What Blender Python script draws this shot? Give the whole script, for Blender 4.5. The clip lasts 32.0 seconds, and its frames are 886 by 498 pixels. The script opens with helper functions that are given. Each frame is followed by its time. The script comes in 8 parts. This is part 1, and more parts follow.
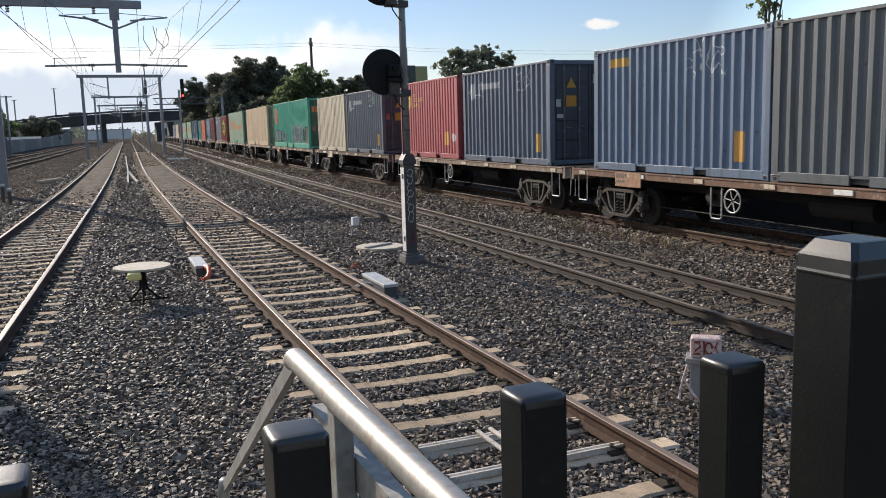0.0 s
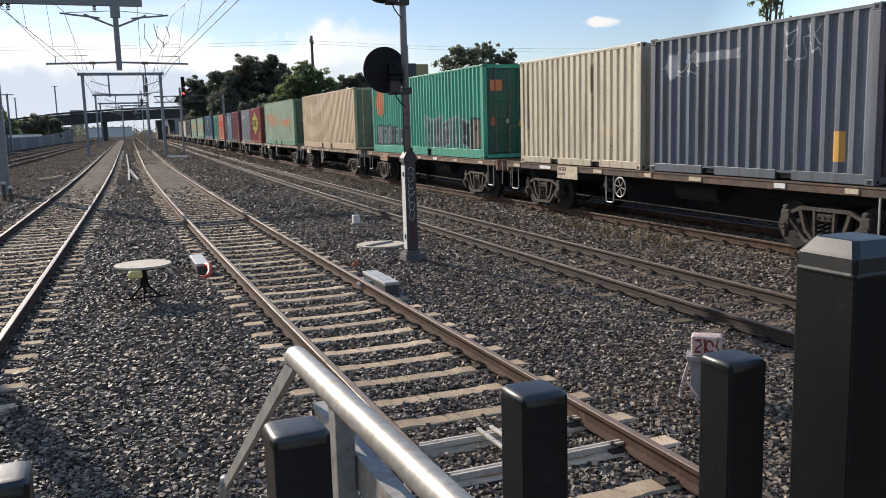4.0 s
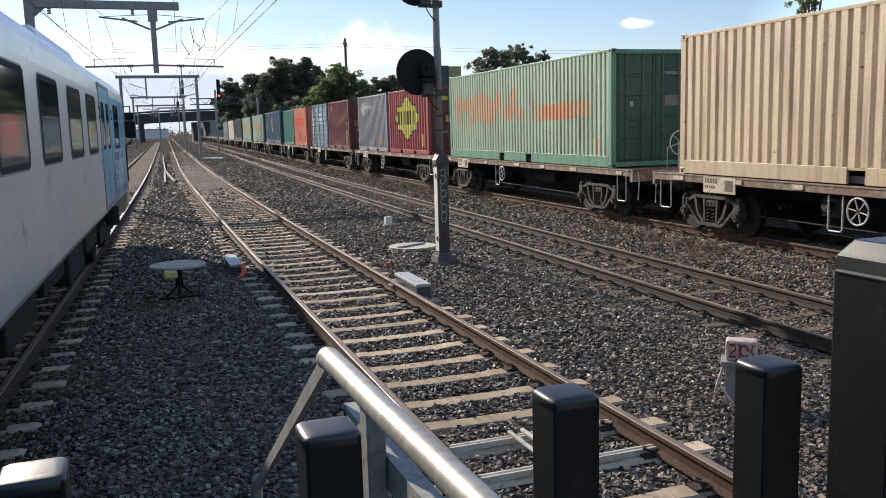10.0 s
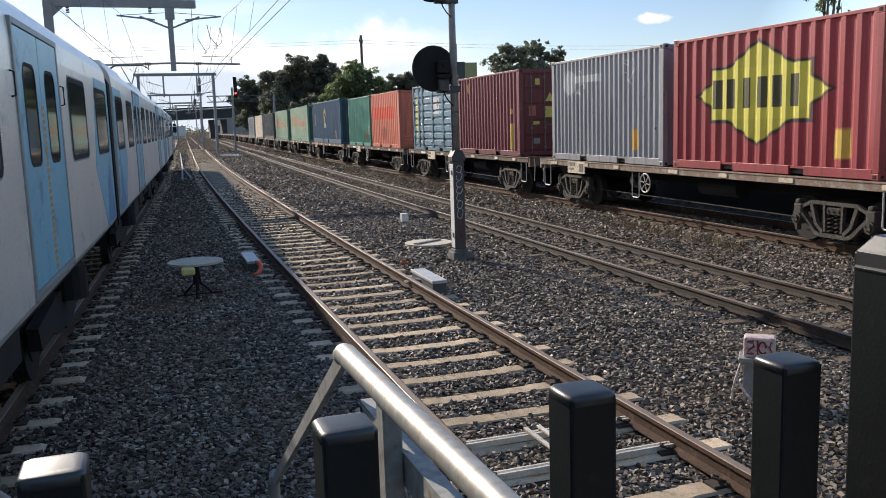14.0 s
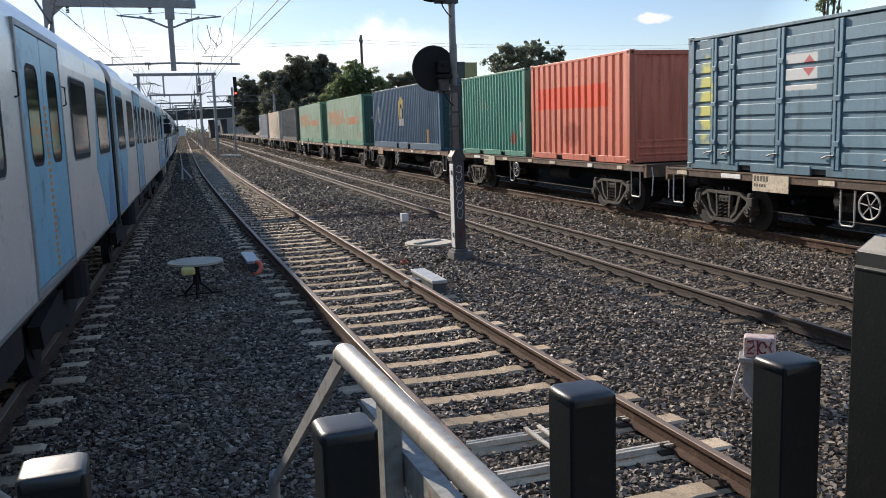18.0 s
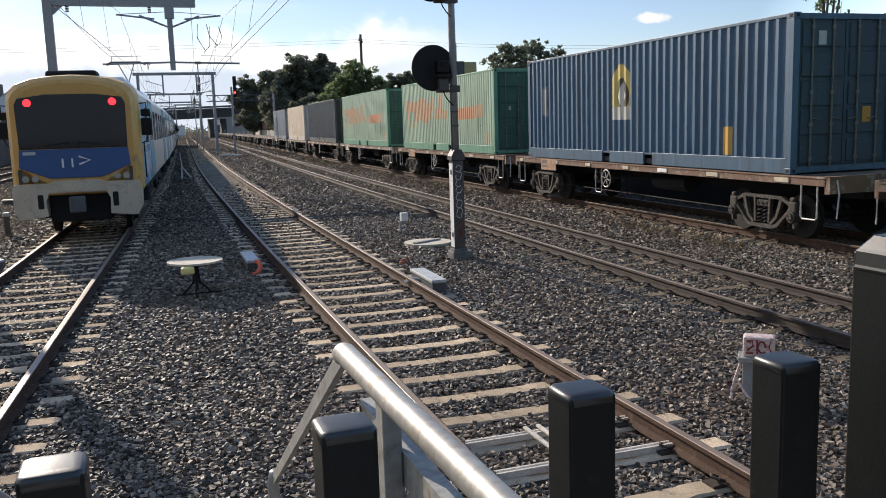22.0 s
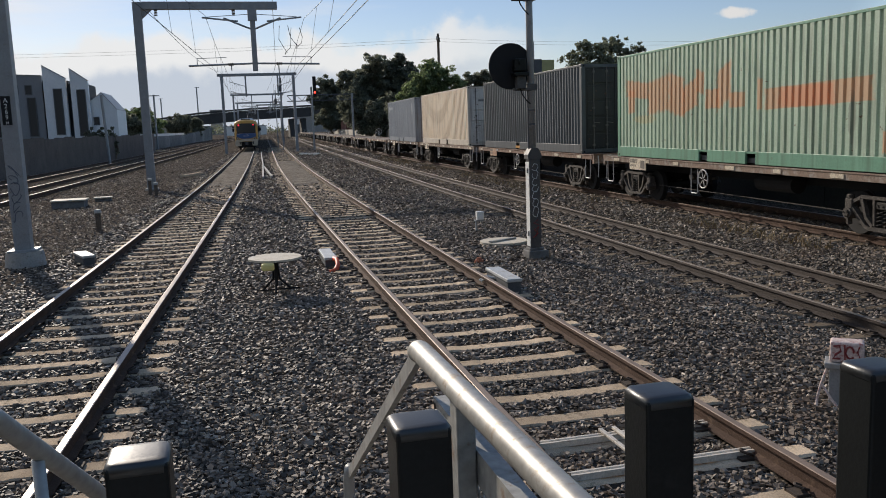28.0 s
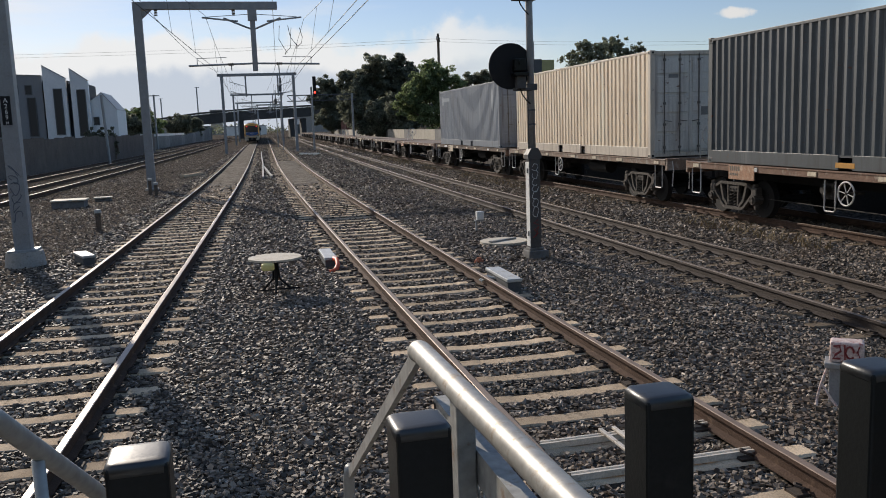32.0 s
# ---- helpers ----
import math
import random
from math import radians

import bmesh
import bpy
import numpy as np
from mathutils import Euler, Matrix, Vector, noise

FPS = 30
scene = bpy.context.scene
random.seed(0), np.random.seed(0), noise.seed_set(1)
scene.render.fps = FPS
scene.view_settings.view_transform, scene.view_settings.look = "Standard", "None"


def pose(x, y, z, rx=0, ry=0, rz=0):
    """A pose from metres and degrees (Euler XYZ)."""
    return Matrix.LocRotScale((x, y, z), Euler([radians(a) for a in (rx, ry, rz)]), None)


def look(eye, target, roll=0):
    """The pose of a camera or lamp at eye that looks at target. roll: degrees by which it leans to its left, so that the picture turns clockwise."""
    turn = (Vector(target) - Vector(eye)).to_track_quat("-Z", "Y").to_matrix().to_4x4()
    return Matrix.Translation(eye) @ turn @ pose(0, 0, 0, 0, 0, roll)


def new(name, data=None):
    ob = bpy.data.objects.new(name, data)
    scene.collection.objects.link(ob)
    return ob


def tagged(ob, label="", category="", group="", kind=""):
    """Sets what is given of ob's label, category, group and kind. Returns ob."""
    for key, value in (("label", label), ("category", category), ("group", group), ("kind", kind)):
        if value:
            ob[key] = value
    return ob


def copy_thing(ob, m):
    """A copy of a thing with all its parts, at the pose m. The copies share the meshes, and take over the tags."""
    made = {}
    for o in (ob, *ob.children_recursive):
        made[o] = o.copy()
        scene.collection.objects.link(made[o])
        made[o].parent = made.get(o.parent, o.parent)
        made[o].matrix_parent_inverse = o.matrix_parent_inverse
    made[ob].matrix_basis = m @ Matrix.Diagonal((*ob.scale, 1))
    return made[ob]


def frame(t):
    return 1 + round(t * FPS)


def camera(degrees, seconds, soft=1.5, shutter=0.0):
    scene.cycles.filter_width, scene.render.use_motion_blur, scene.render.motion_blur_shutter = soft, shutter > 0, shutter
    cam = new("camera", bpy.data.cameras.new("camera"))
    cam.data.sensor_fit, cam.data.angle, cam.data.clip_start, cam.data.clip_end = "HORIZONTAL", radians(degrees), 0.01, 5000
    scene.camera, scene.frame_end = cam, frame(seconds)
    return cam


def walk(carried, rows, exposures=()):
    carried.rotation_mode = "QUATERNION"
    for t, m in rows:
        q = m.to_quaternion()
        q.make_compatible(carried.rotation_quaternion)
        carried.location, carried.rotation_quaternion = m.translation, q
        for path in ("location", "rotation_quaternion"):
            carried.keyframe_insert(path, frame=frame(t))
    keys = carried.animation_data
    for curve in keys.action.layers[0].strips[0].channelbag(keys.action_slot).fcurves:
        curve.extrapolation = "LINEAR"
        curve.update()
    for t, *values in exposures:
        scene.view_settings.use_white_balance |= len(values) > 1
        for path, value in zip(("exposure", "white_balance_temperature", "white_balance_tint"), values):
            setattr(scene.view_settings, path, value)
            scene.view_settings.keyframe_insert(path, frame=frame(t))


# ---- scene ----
EYE = Vector((0.0, 0.0, 2.44))


def aim(yaw, pitch, roll):
    """The camera's pose: yaw to the right of the tracks, pitch upwards, roll as in look()."""
    y, p = radians(yaw), radians(pitch)
    return look(EYE, EYE + Vector((math.sin(y) * math.cos(p), math.cos(y) * math.cos(p), math.sin(p))), roll)


cam = camera(54.72, 32.0, soft=0.95, shutter=0.08)
walk(cam, [
    (0.0, aim(22.42, -8.23, -1.60)), (0.5, aim(22.365, -8.355, -1.59)), (1.0, aim(22.36, -8.365, -1.59)),
    (9.0, aim(22.36, -8.362, -1.59)), (9.25, aim(22.25, -8.355, -1.58)), (9.5, aim(21.883, -8.327, -1.57)), (10.0, aim(20.214, -8.168, -1.58)),
    (10.5, aim(19.376, -7.848, -1.59)), (11.0, aim(19.215, -7.706, -1.62)), (11.5, aim(19.163, -7.993, -1.77)),
    (12.0, aim(19.14, -8.279, -1.83)), (12.5, aim(19.131, -8.36, -1.80)), (13.0, aim(19.12, -8.37, -1.82)),
    (21.8, aim(19.12, -8.385, -1.82)), (22.0, aim(19.154, -8.41, -1.79)), (22.5, aim(16.514, -8.35, -1.81)),
    (23.0, aim(14.239, -8.336, -2.01)), (23.5, aim(14.10, -8.328, -2.05)), (24.0, aim(14.047, -8.331, -2.052)),
    (32.0, aim(14.047, -8.331, -2.052))],
    exposures=[(0.0, 0.22), (8.0, 0.22), (10.5, 0.37), (21.0, 0.37), (22.5, 0.26), (24.0, 0.06), (25.0, -0.13), (27.0, -0.18), (32.0, -0.14)])

# ---- light ----
SUN_AZ, SUN_EL = -17.5, 24.0
CLOUD = (0.5737, 0.1062)   # bearing in radians and height of a small cloud
world = bpy.data.worlds.new("sky")
scene.world = world
world.use_nodes = True


def sky_nodes():
    nt = world.node_tree
    nt.nodes.clear()
    N, L = nt.nodes.new, nt.links.new
    out, bg = N("ShaderNodeOutputWorld"), N("ShaderNodeBackground")
    sky = N("ShaderNodeTexSky")
    sky.sky_type, sky.sun_disc = "NISHITA", False
    sky.sun_elevation, sky.sun_rotation = radians(SUN_EL), radians(SUN_AZ)
    sky.air_density, sky.dust_density, sky.ozone_density = 1.0, 0.15, 2.0
    co, sep = N("ShaderNodeTexCoord"), N("ShaderNodeSeparateXYZ")
    L(co.outputs["Generated"], sep.inputs[0])

    def math_(op, a, b=None, c=None):
        n = N("ShaderNodeMath")
        n.operation = op
        for i, v in enumerate((a, b, c)):
            if v is None:
                continue
            if isinstance(v, (int, float)):
                n.inputs[i].default_value = v
            else:
                L(v, n.inputs[i])
        return n.outputs[0]

    def smooth(v, a, b):
        n = N("ShaderNodeMapRange")
        n.interpolation_type = "SMOOTHSTEP"
        n.inputs[1].default_value, n.inputs[2].default_value = a, b
        L(v, n.inputs[0])
        return n.outputs[0]

    z = sep.outputs[2]
    # cloud layer seen from below: direction over height
    k = math_("ADD", math_("MAXIMUM", z, 0.0), 0.06)
    comb = N("ShaderNodeCombineXYZ")
    L(math_("DIVIDE", sep.outputs[0], k), comb.inputs[0])
    L(math_("DIVIDE", sep.outputs[1], k), comb.inputs[1])
    noi = N("ShaderNodeTexNoise")
    noi.inputs["Scale"].default_value, noi.inputs["Detail"].default_value, noi.inputs["Roughness"].default_value = 0.55, 7, 0.58
    L(comb.outputs[0], noi.inputs["Vector"])
    # more cloud towards the sun's side, blue sky to the right
    side = math_("ADD", math_("MULTIPLY", sep.outputs[0], -0.60), math_("MULTIPLY", z, -0.55))
    dens = math_("ADD", noi.outputs["Fac"], math_("ADD", side, 0.06))
    cover = math_("MULTIPLY", smooth(dens, 0.40, 0.78), 0.85)
    # grey-blue bank on the horizon below the white tops
    n2 = N("ShaderNodeTexNoise")
    n2.inputs["Scale"].default_value, n2.inputs["Detail"].default_value, n2.inputs["Roughness"].default_value = 9.0, 6, 0.55
    L(co.outputs["Generated"], n2.inputs["Vector"])
    edge = math_("ADD", z, math_("MULTIPLY", math_("SUBTRACT", n2.outputs["Fac"], 0.5), 0.085))
    bank = math_("MULTIPLY", smooth(edge, 0.068, 0.050), smooth(sep.outputs[0], 0.42, 0.20))
    heap = math_("MULTIPLY", smooth(math_("ADD", edge, math_("MULTIPLY", math_("SUBTRACT", n2.outputs["Fac"], 0.5), 0.08)), 0.112, 0.086), smooth(sep.outputs[0], 0.42, 0.22))
    # one small white cloud high over the containers
    turn_ = N("ShaderNodeMath")
    turn_.operation = "ARCTAN2"
    L(sep.outputs[0], turn_.inputs[0])
    L(sep.outputs[1], turn_.inputs[1])
    n3 = N("ShaderNodeTexNoise")
    n3.inputs["Scale"].default_value, n3.inputs["Detail"].default_value = 60.0, 5
    L(co.outputs["Generated"], n3.inputs["Vector"])
    du = math_("POWER", math_("DIVIDE", math_("ABSOLUTE", math_("SUBTRACT", turn_.outputs[0], CLOUD[0]), 0.0), 0.018), 2.0)
    dv = math_("POWER", math_("DIVIDE", math_("ABSOLUTE", math_("SUBTRACT", z, CLOUD[1]), 0.0), 0.0052), 2.0)
    puff = smooth(math_("ADD", math_("ADD", du, dv), math_("MULTIPLY", math_("SUBTRACT", n3.outputs["Fac"], 0.5), 4.0)), 1.7, 0.0)
    cover = math_("MAXIMUM", math_("MAXIMUM", cover, heap), math_("MAXIMUM", bank, puff))
    mix = N("ShaderNodeMix")
    mix.data_type = "RGBA"
    tone = N("ShaderNodeMix")
    tone.data_type = "RGBA"
    L(bank, tone.inputs["Factor"])
    tone.inputs["A"].default_value, tone.inputs["B"].default_value = (8.7, 8.7, 8.7, 1), (5.5, 6.1, 7.1, 1)
    L(math_("MULTIPLY", cover, 0.95), mix.inputs["Factor"])
    # cloud is brighter the nearer it stands to the sun
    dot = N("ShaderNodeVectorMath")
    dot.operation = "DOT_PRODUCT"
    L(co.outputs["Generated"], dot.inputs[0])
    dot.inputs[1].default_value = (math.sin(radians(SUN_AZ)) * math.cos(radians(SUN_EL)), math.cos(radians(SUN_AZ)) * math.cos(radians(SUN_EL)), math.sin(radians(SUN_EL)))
    # gain by angle from sun: unseen overhead lifted as fill, sky behind dimmed
    sky_gain = N("ShaderNodeValToRGB")
    e = sky_gain.color_ramp.elements
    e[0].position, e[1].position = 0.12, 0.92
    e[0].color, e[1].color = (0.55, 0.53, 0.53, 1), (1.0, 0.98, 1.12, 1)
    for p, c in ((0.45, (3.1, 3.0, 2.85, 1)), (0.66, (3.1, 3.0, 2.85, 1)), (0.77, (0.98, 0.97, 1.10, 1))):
        sky_gain.color_ramp.elements.new(p).color = c
    L(math_("MULTIPLY_ADD", dot.outputs["Value"], 0.5, 0.5), sky_gain.inputs[0])
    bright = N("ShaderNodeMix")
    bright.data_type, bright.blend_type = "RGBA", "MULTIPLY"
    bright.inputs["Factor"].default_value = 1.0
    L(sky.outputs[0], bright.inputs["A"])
    L(sky_gain.outputs[0], bright.inputs["B"])
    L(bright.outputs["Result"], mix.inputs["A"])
    lit = N("ShaderNodeMix")
    lit.data_type, lit.blend_type = "RGBA", "MULTIPLY"
    lit.inputs["Factor"].default_value = 1.0
    L(tone.outputs["Result"], lit.inputs["A"])
    L(math_("ADD", math_("MULTIPLY", smooth(dot.outputs["Value"], -0.3, 0.95), 0.92), 0.25), lit.inputs["B"])
    L(lit.outputs["Result"], mix.inputs["B"])
    white = N("ShaderNodeMix")
    white.data_type = "RGBA"
    L(puff, white.inputs["Factor"])
    L(mix.outputs["Result"], white.inputs["A"])
    white.inputs["B"].default_value = (9.0, 8.9, 8.8, 1)
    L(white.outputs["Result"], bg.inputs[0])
    bg.inputs[1].default_value = 0.092
    L(bg.outputs[0], out.inputs[0])


sky_nodes()
sun = new("sun", bpy.data.lights.new("sun", "SUN"))
sun.data.energy, sun.data.angle, sun.data.color = 4.85, radians(0.6), (1.0, 0.89, 0.76)
az, el = radians(SUN_AZ), radians(SUN_EL)
SUN_DIR = Vector((math.sin(az) * math.cos(el), math.cos(az) * math.cos(el), math.sin(el)))
sun.matrix_basis = look(SUN_DIR * 100, (0, 0, 0))

# ---- materials ----
def material(name, base, rough=0.6, metal=0.0, scale=6.0, amount=0.12, fine=60.0, bump=0.15, coords="Object", dirt=None, dirt_amount=0.0, spec=0.5, per_object=0.0):
    """A surface with two scales of variation: stains at `scale`, grain at `fine`, and optional dirt of another colour."""
    m = bpy.data.materials.new(name)
    m.use_nodes = True
    nt = m.node_tree
    N, L = nt.nodes.new, nt.links.new
    b = nt.nodes["Principled BSDF"]
    b.inputs["Roughness"].default_value, b.inputs["Metallic"].default_value = rough, metal
    b.inputs["Specular IOR Level"].default_value = spec
    co = N("ShaderNodeTexCoord")
    n1, n2 = N("ShaderNodeTexNoise"), N("ShaderNodeTexNoise")
    n1.inputs["Scale"].default_value, n1.inputs["Detail"].default_value, n1.inputs["Roughness"].default_value = scale, 6, 0.65
    n2.inputs["Scale"].default_value, n2.inputs["Detail"].default_value = fine, 3
    for n in (n1, n2):
        L(co.outputs[coords], n.inputs["Vector"])
    add = N("ShaderNodeMath")
    add.operation = "ADD"
    L(n1.outputs["Fac"], add.inputs[0])
    L(n2.outputs["Fac"], add.inputs[1])
    ramp = N("ShaderNodeMapRange")
    ramp.inputs[1].default_value, ramp.inputs[2].default_value = 0.6, 1.4
    ramp.inputs[3].default_value, ramp.inputs[4].default_value = 1 - amount * 1.5, 1 + amount * 1.5
    L(add.outputs[0], ramp.inputs[0])
    mul = N("ShaderNodeMix")
    mul.data_type, mul.blend_type = "RGBA", "MULTIPLY"
    mul.inputs["Factor"].default_value = 1.0
    mul.inputs["A"].default_value = (*base, 1)
    L(ramp.outputs[0], mul.inputs["B"])
    col = mul.outputs["Result"]
    if per_object:
        info, hr = N("ShaderNodeObjectInfo"), N("ShaderNodeMapRange")
        hr.inputs[3].default_value, hr.inputs[4].default_value = 1 - per_object, 1 + per_object
        L(info.outputs["Random"], hr.inputs[0])
        m3 = N("ShaderNodeMix")
        m3.data_type, m3.blend_type = "RGBA", "MULTIPLY"
        m3.inputs["Factor"].default_value = 1.0
        L(col, m3.inputs["A"])
        L(hr.outputs[0], m3.inputs["B"])
        col = m3.outputs["Result"]
    if dirt:
        n3, r3, m2 = N("ShaderNodeTexNoise"), N("ShaderNodeMapRange"), N("ShaderNodeMix")
        n3.inputs["Scale"].default_value, n3.inputs["Detail"].default_value, n3.inputs["Roughness"].default_value = scale * 2.3, 8, 0.7
        L(co.outputs[coords], n3.inputs["Vector"])
        r3.inputs[1].default_value, r3.inputs[2].default_value = 0.62 - 0.3 * dirt_amount, 0.72 - 0.2 * dirt_amount
        r3.inputs[4].default_value = 0.85
        L(n3.outputs["Fac"], r3.inputs[0])
        m2.data_type = "RGBA"
        L(r3.outputs[0], m2.inputs["Factor"])
        L(col, m2.inputs["A"])
        m2.inputs["B"].default_value = (*dirt, 1)
        col = m2.outputs["Result"]
        rr = N("ShaderNodeMapRange")
        rr.inputs[3].default_value, rr.inputs[4].default_value = rough, min(1, rough + 0.25)
        L(r3.outputs[0], rr.inputs[0])
        L(rr.outputs[0], b.inputs["Roughness"])
    L(col, b.inputs["Base Color"])
    if bump:
        bp = N("ShaderNodeBump")
        bp.inputs["Strength"].default_value, bp.inputs["Distance"].default_value = bump, 0.02
        L(n2.outputs["Fac"], bp.inputs["Height"])
        L(bp.outputs[0], b.inputs["Normal"])
    return m


def paint_over(m, marks, axis=1):
    """Painted marks on a body: (shape, centre along, centre up, half along, half up, colour, edge wear). Shapes: 'box', 'oval', 'diamond', 'scrawl', or ('slab', slope) for a box whose top and foot rise along the side."""
    nt = m.node_tree
    N, L = nt.nodes.new, nt.links.new
    b = nt.nodes["Principled BSDF"]
    col = b.inputs["Base Color"].links[0].from_socket
    co, sep, noi = N("ShaderNodeTexCoord"), N("ShaderNodeSeparateXYZ"), N("ShaderNodeTexNoise")
    L(co.outputs["Object"], sep.inputs[0])
    L(co.outputs["Object"], noi.inputs["Vector"])
    noi.inputs["Scale"].default_value, noi.inputs["Detail"].default_value = 5.0, 8

    def math_(op, a, c):
        n = N("ShaderNodeMath")
        n.operation = op
        for i, v in enumerate((a, c)):
            if isinstance(v, (int, float)):
                n.inputs[i].default_value = v
            else:
                L(v, n.inputs[i])
        return n.outputs[0]

    for shape, ca, cu, ha, hu, colour, wear in marks:
        scrawl, slope = None, 0.0
        if isinstance(shape, tuple):
            shape, slope = shape
        if shape == "scrawl":
            # hand-drawn loops: the level lines of a noise, whose scale stands in place of the wear
            ns, mp = N("ShaderNodeTexNoise"), N("ShaderNodeMapping")
            mp.inputs["Scale"].default_value = (0.0, 1.0, 0.75)
            mp.inputs["Location"].default_value = (3.7, ca, cu)
            L(co.outputs["Object"], mp.inputs[0])
            L(mp.outputs[0], ns.inputs["Vector"])
            ns.inputs["Scale"].default_value, ns.inputs["Detail"].default_value = wear, 0.6
            rs = N("ShaderNodeMapRange")
            rs.inputs[1].default_value, rs.inputs[2].default_value = 0.030, 0.018
            L(math_("ABSOLUTE", math_("SUBTRACT", ns.outputs["Fac"], 0.5), 0), rs.inputs[0])
            scrawl, wear = rs.outputs[0], 0.35
        a = math_("DIVIDE", math_("ABSOLUTE", math_("SUBTRACT", sep.outputs[axis], ca), 0), ha)
        up = math_("SUBTRACT", sep.outputs[2], cu)
        if slope:
            up = math_("SUBTRACT", up, math_("MULTIPLY", math_("SUBTRACT", sep.outputs[axis], ca), slope))
        u = math_("DIVIDE", math_("ABSOLUTE", up, 0), hu)
        if shape in ("box", "scrawl", "slab"):
            d = math_("MAXIMUM", a, u)
        elif shape == "oval":
            d = math_("POWER", math_("ADD", math_("MULTIPLY", a, a), math_("MULTIPLY", u, u)), 0.5)
        else:
            d = math_("ADD", a, u)
        d = math_("ADD", d, math_("MULTIPLY", math_("SUBTRACT", noi.outputs["Fac"], 0.5), wear))
        r = N("ShaderNodeMapRange")
        r.inputs[1].default_value, r.inputs[2].default_value = 1.0 + wear * 0.15, 0.96 - wear * 0.15
        r.inputs[4].default_value = colour[3] if len(colour) > 3 else 0.92
        L(d, r.inputs[0])
        mx = N("ShaderNodeMix")
        mx.data_type = "RGBA"
        L(r.outputs[0] if scrawl is None else math_("MULTIPLY", r.outputs[0], scrawl), mx.inputs["Factor"])
        L(col, mx.inputs["A"])
        mx.inputs["B"].default_value = (*colour[:3], 1)
        col = mx.outputs["Result"]
    L(col, b.inputs["Base Color"])
    return m


def glow(name, colour, strength):
    m = bpy.data.materials.new(name)
    m.use_nodes = True
    b = m.node_tree.nodes["Principled BSDF"]
    b.inputs["Base Color"].default_value = (*colour, 1)
    b.inputs["Emission Color"].default_value = (*colour, 1)
    b.inputs["Emission Strength"].default_value = strength
    return m


def dark_glass(name, tint=(0.02, 0.025, 0.03)):
    m = bpy.data.materials.new(name)
    m.use_nodes = True
    b = m.node_tree.nodes["Principled BSDF"]
    b.inputs["Base Color"].default_value = (*tint, 1)
    b.inputs["Roughness"].default_value = 0.06
    b.inputs["Specular IOR Level"].default_value = 0.8
    return m


def leaf(name, c):
    """Thin foliage: varies from leaf to leaf and lets light through."""
    m = bpy.data.materials.new(name)
    m.use_nodes = True
    nt = m.node_tree
    N, L = nt.nodes.new, nt.links.new
    b, out = nt.nodes["Principled BSDF"], nt.nodes["Material Output"]
    b.inputs["Roughness"].default_value, b.inputs["Specular IOR Level"].default_value = 0.6, 0.3
    geo, hr, tr, mx, mul = N("ShaderNodeNewGeometry"), N("ShaderNodeMapRange"), N("ShaderNodeBsdfTranslucent"), N("ShaderNodeMixShader"), N("ShaderNodeMix")
    L(geo.outputs["Random Per Island"], hr.inputs[0])
    hr.inputs[3].default_value, hr.inputs[4].default_value = 0.5, 1.6
    mul.data_type, mul.blend_type = "RGBA", "MULTIPLY"
    mul.inputs["Factor"].default_value = 1.0
    mul.inputs["A"].default_value = (*c, 1)
    L(hr.outputs[0], mul.inputs["B"])
    L(mul.outputs["Result"], b.inputs["Base Color"])
    L(mul.outputs["Result"], tr.inputs["Color"])
    mx.inputs[0].default_value = 0.5
    L(b.outputs[0], mx.inputs[1])
    L(tr.outputs[0], mx.inputs[2])
    L(mx.outputs[0], out.inputs["Surface"])
    return m


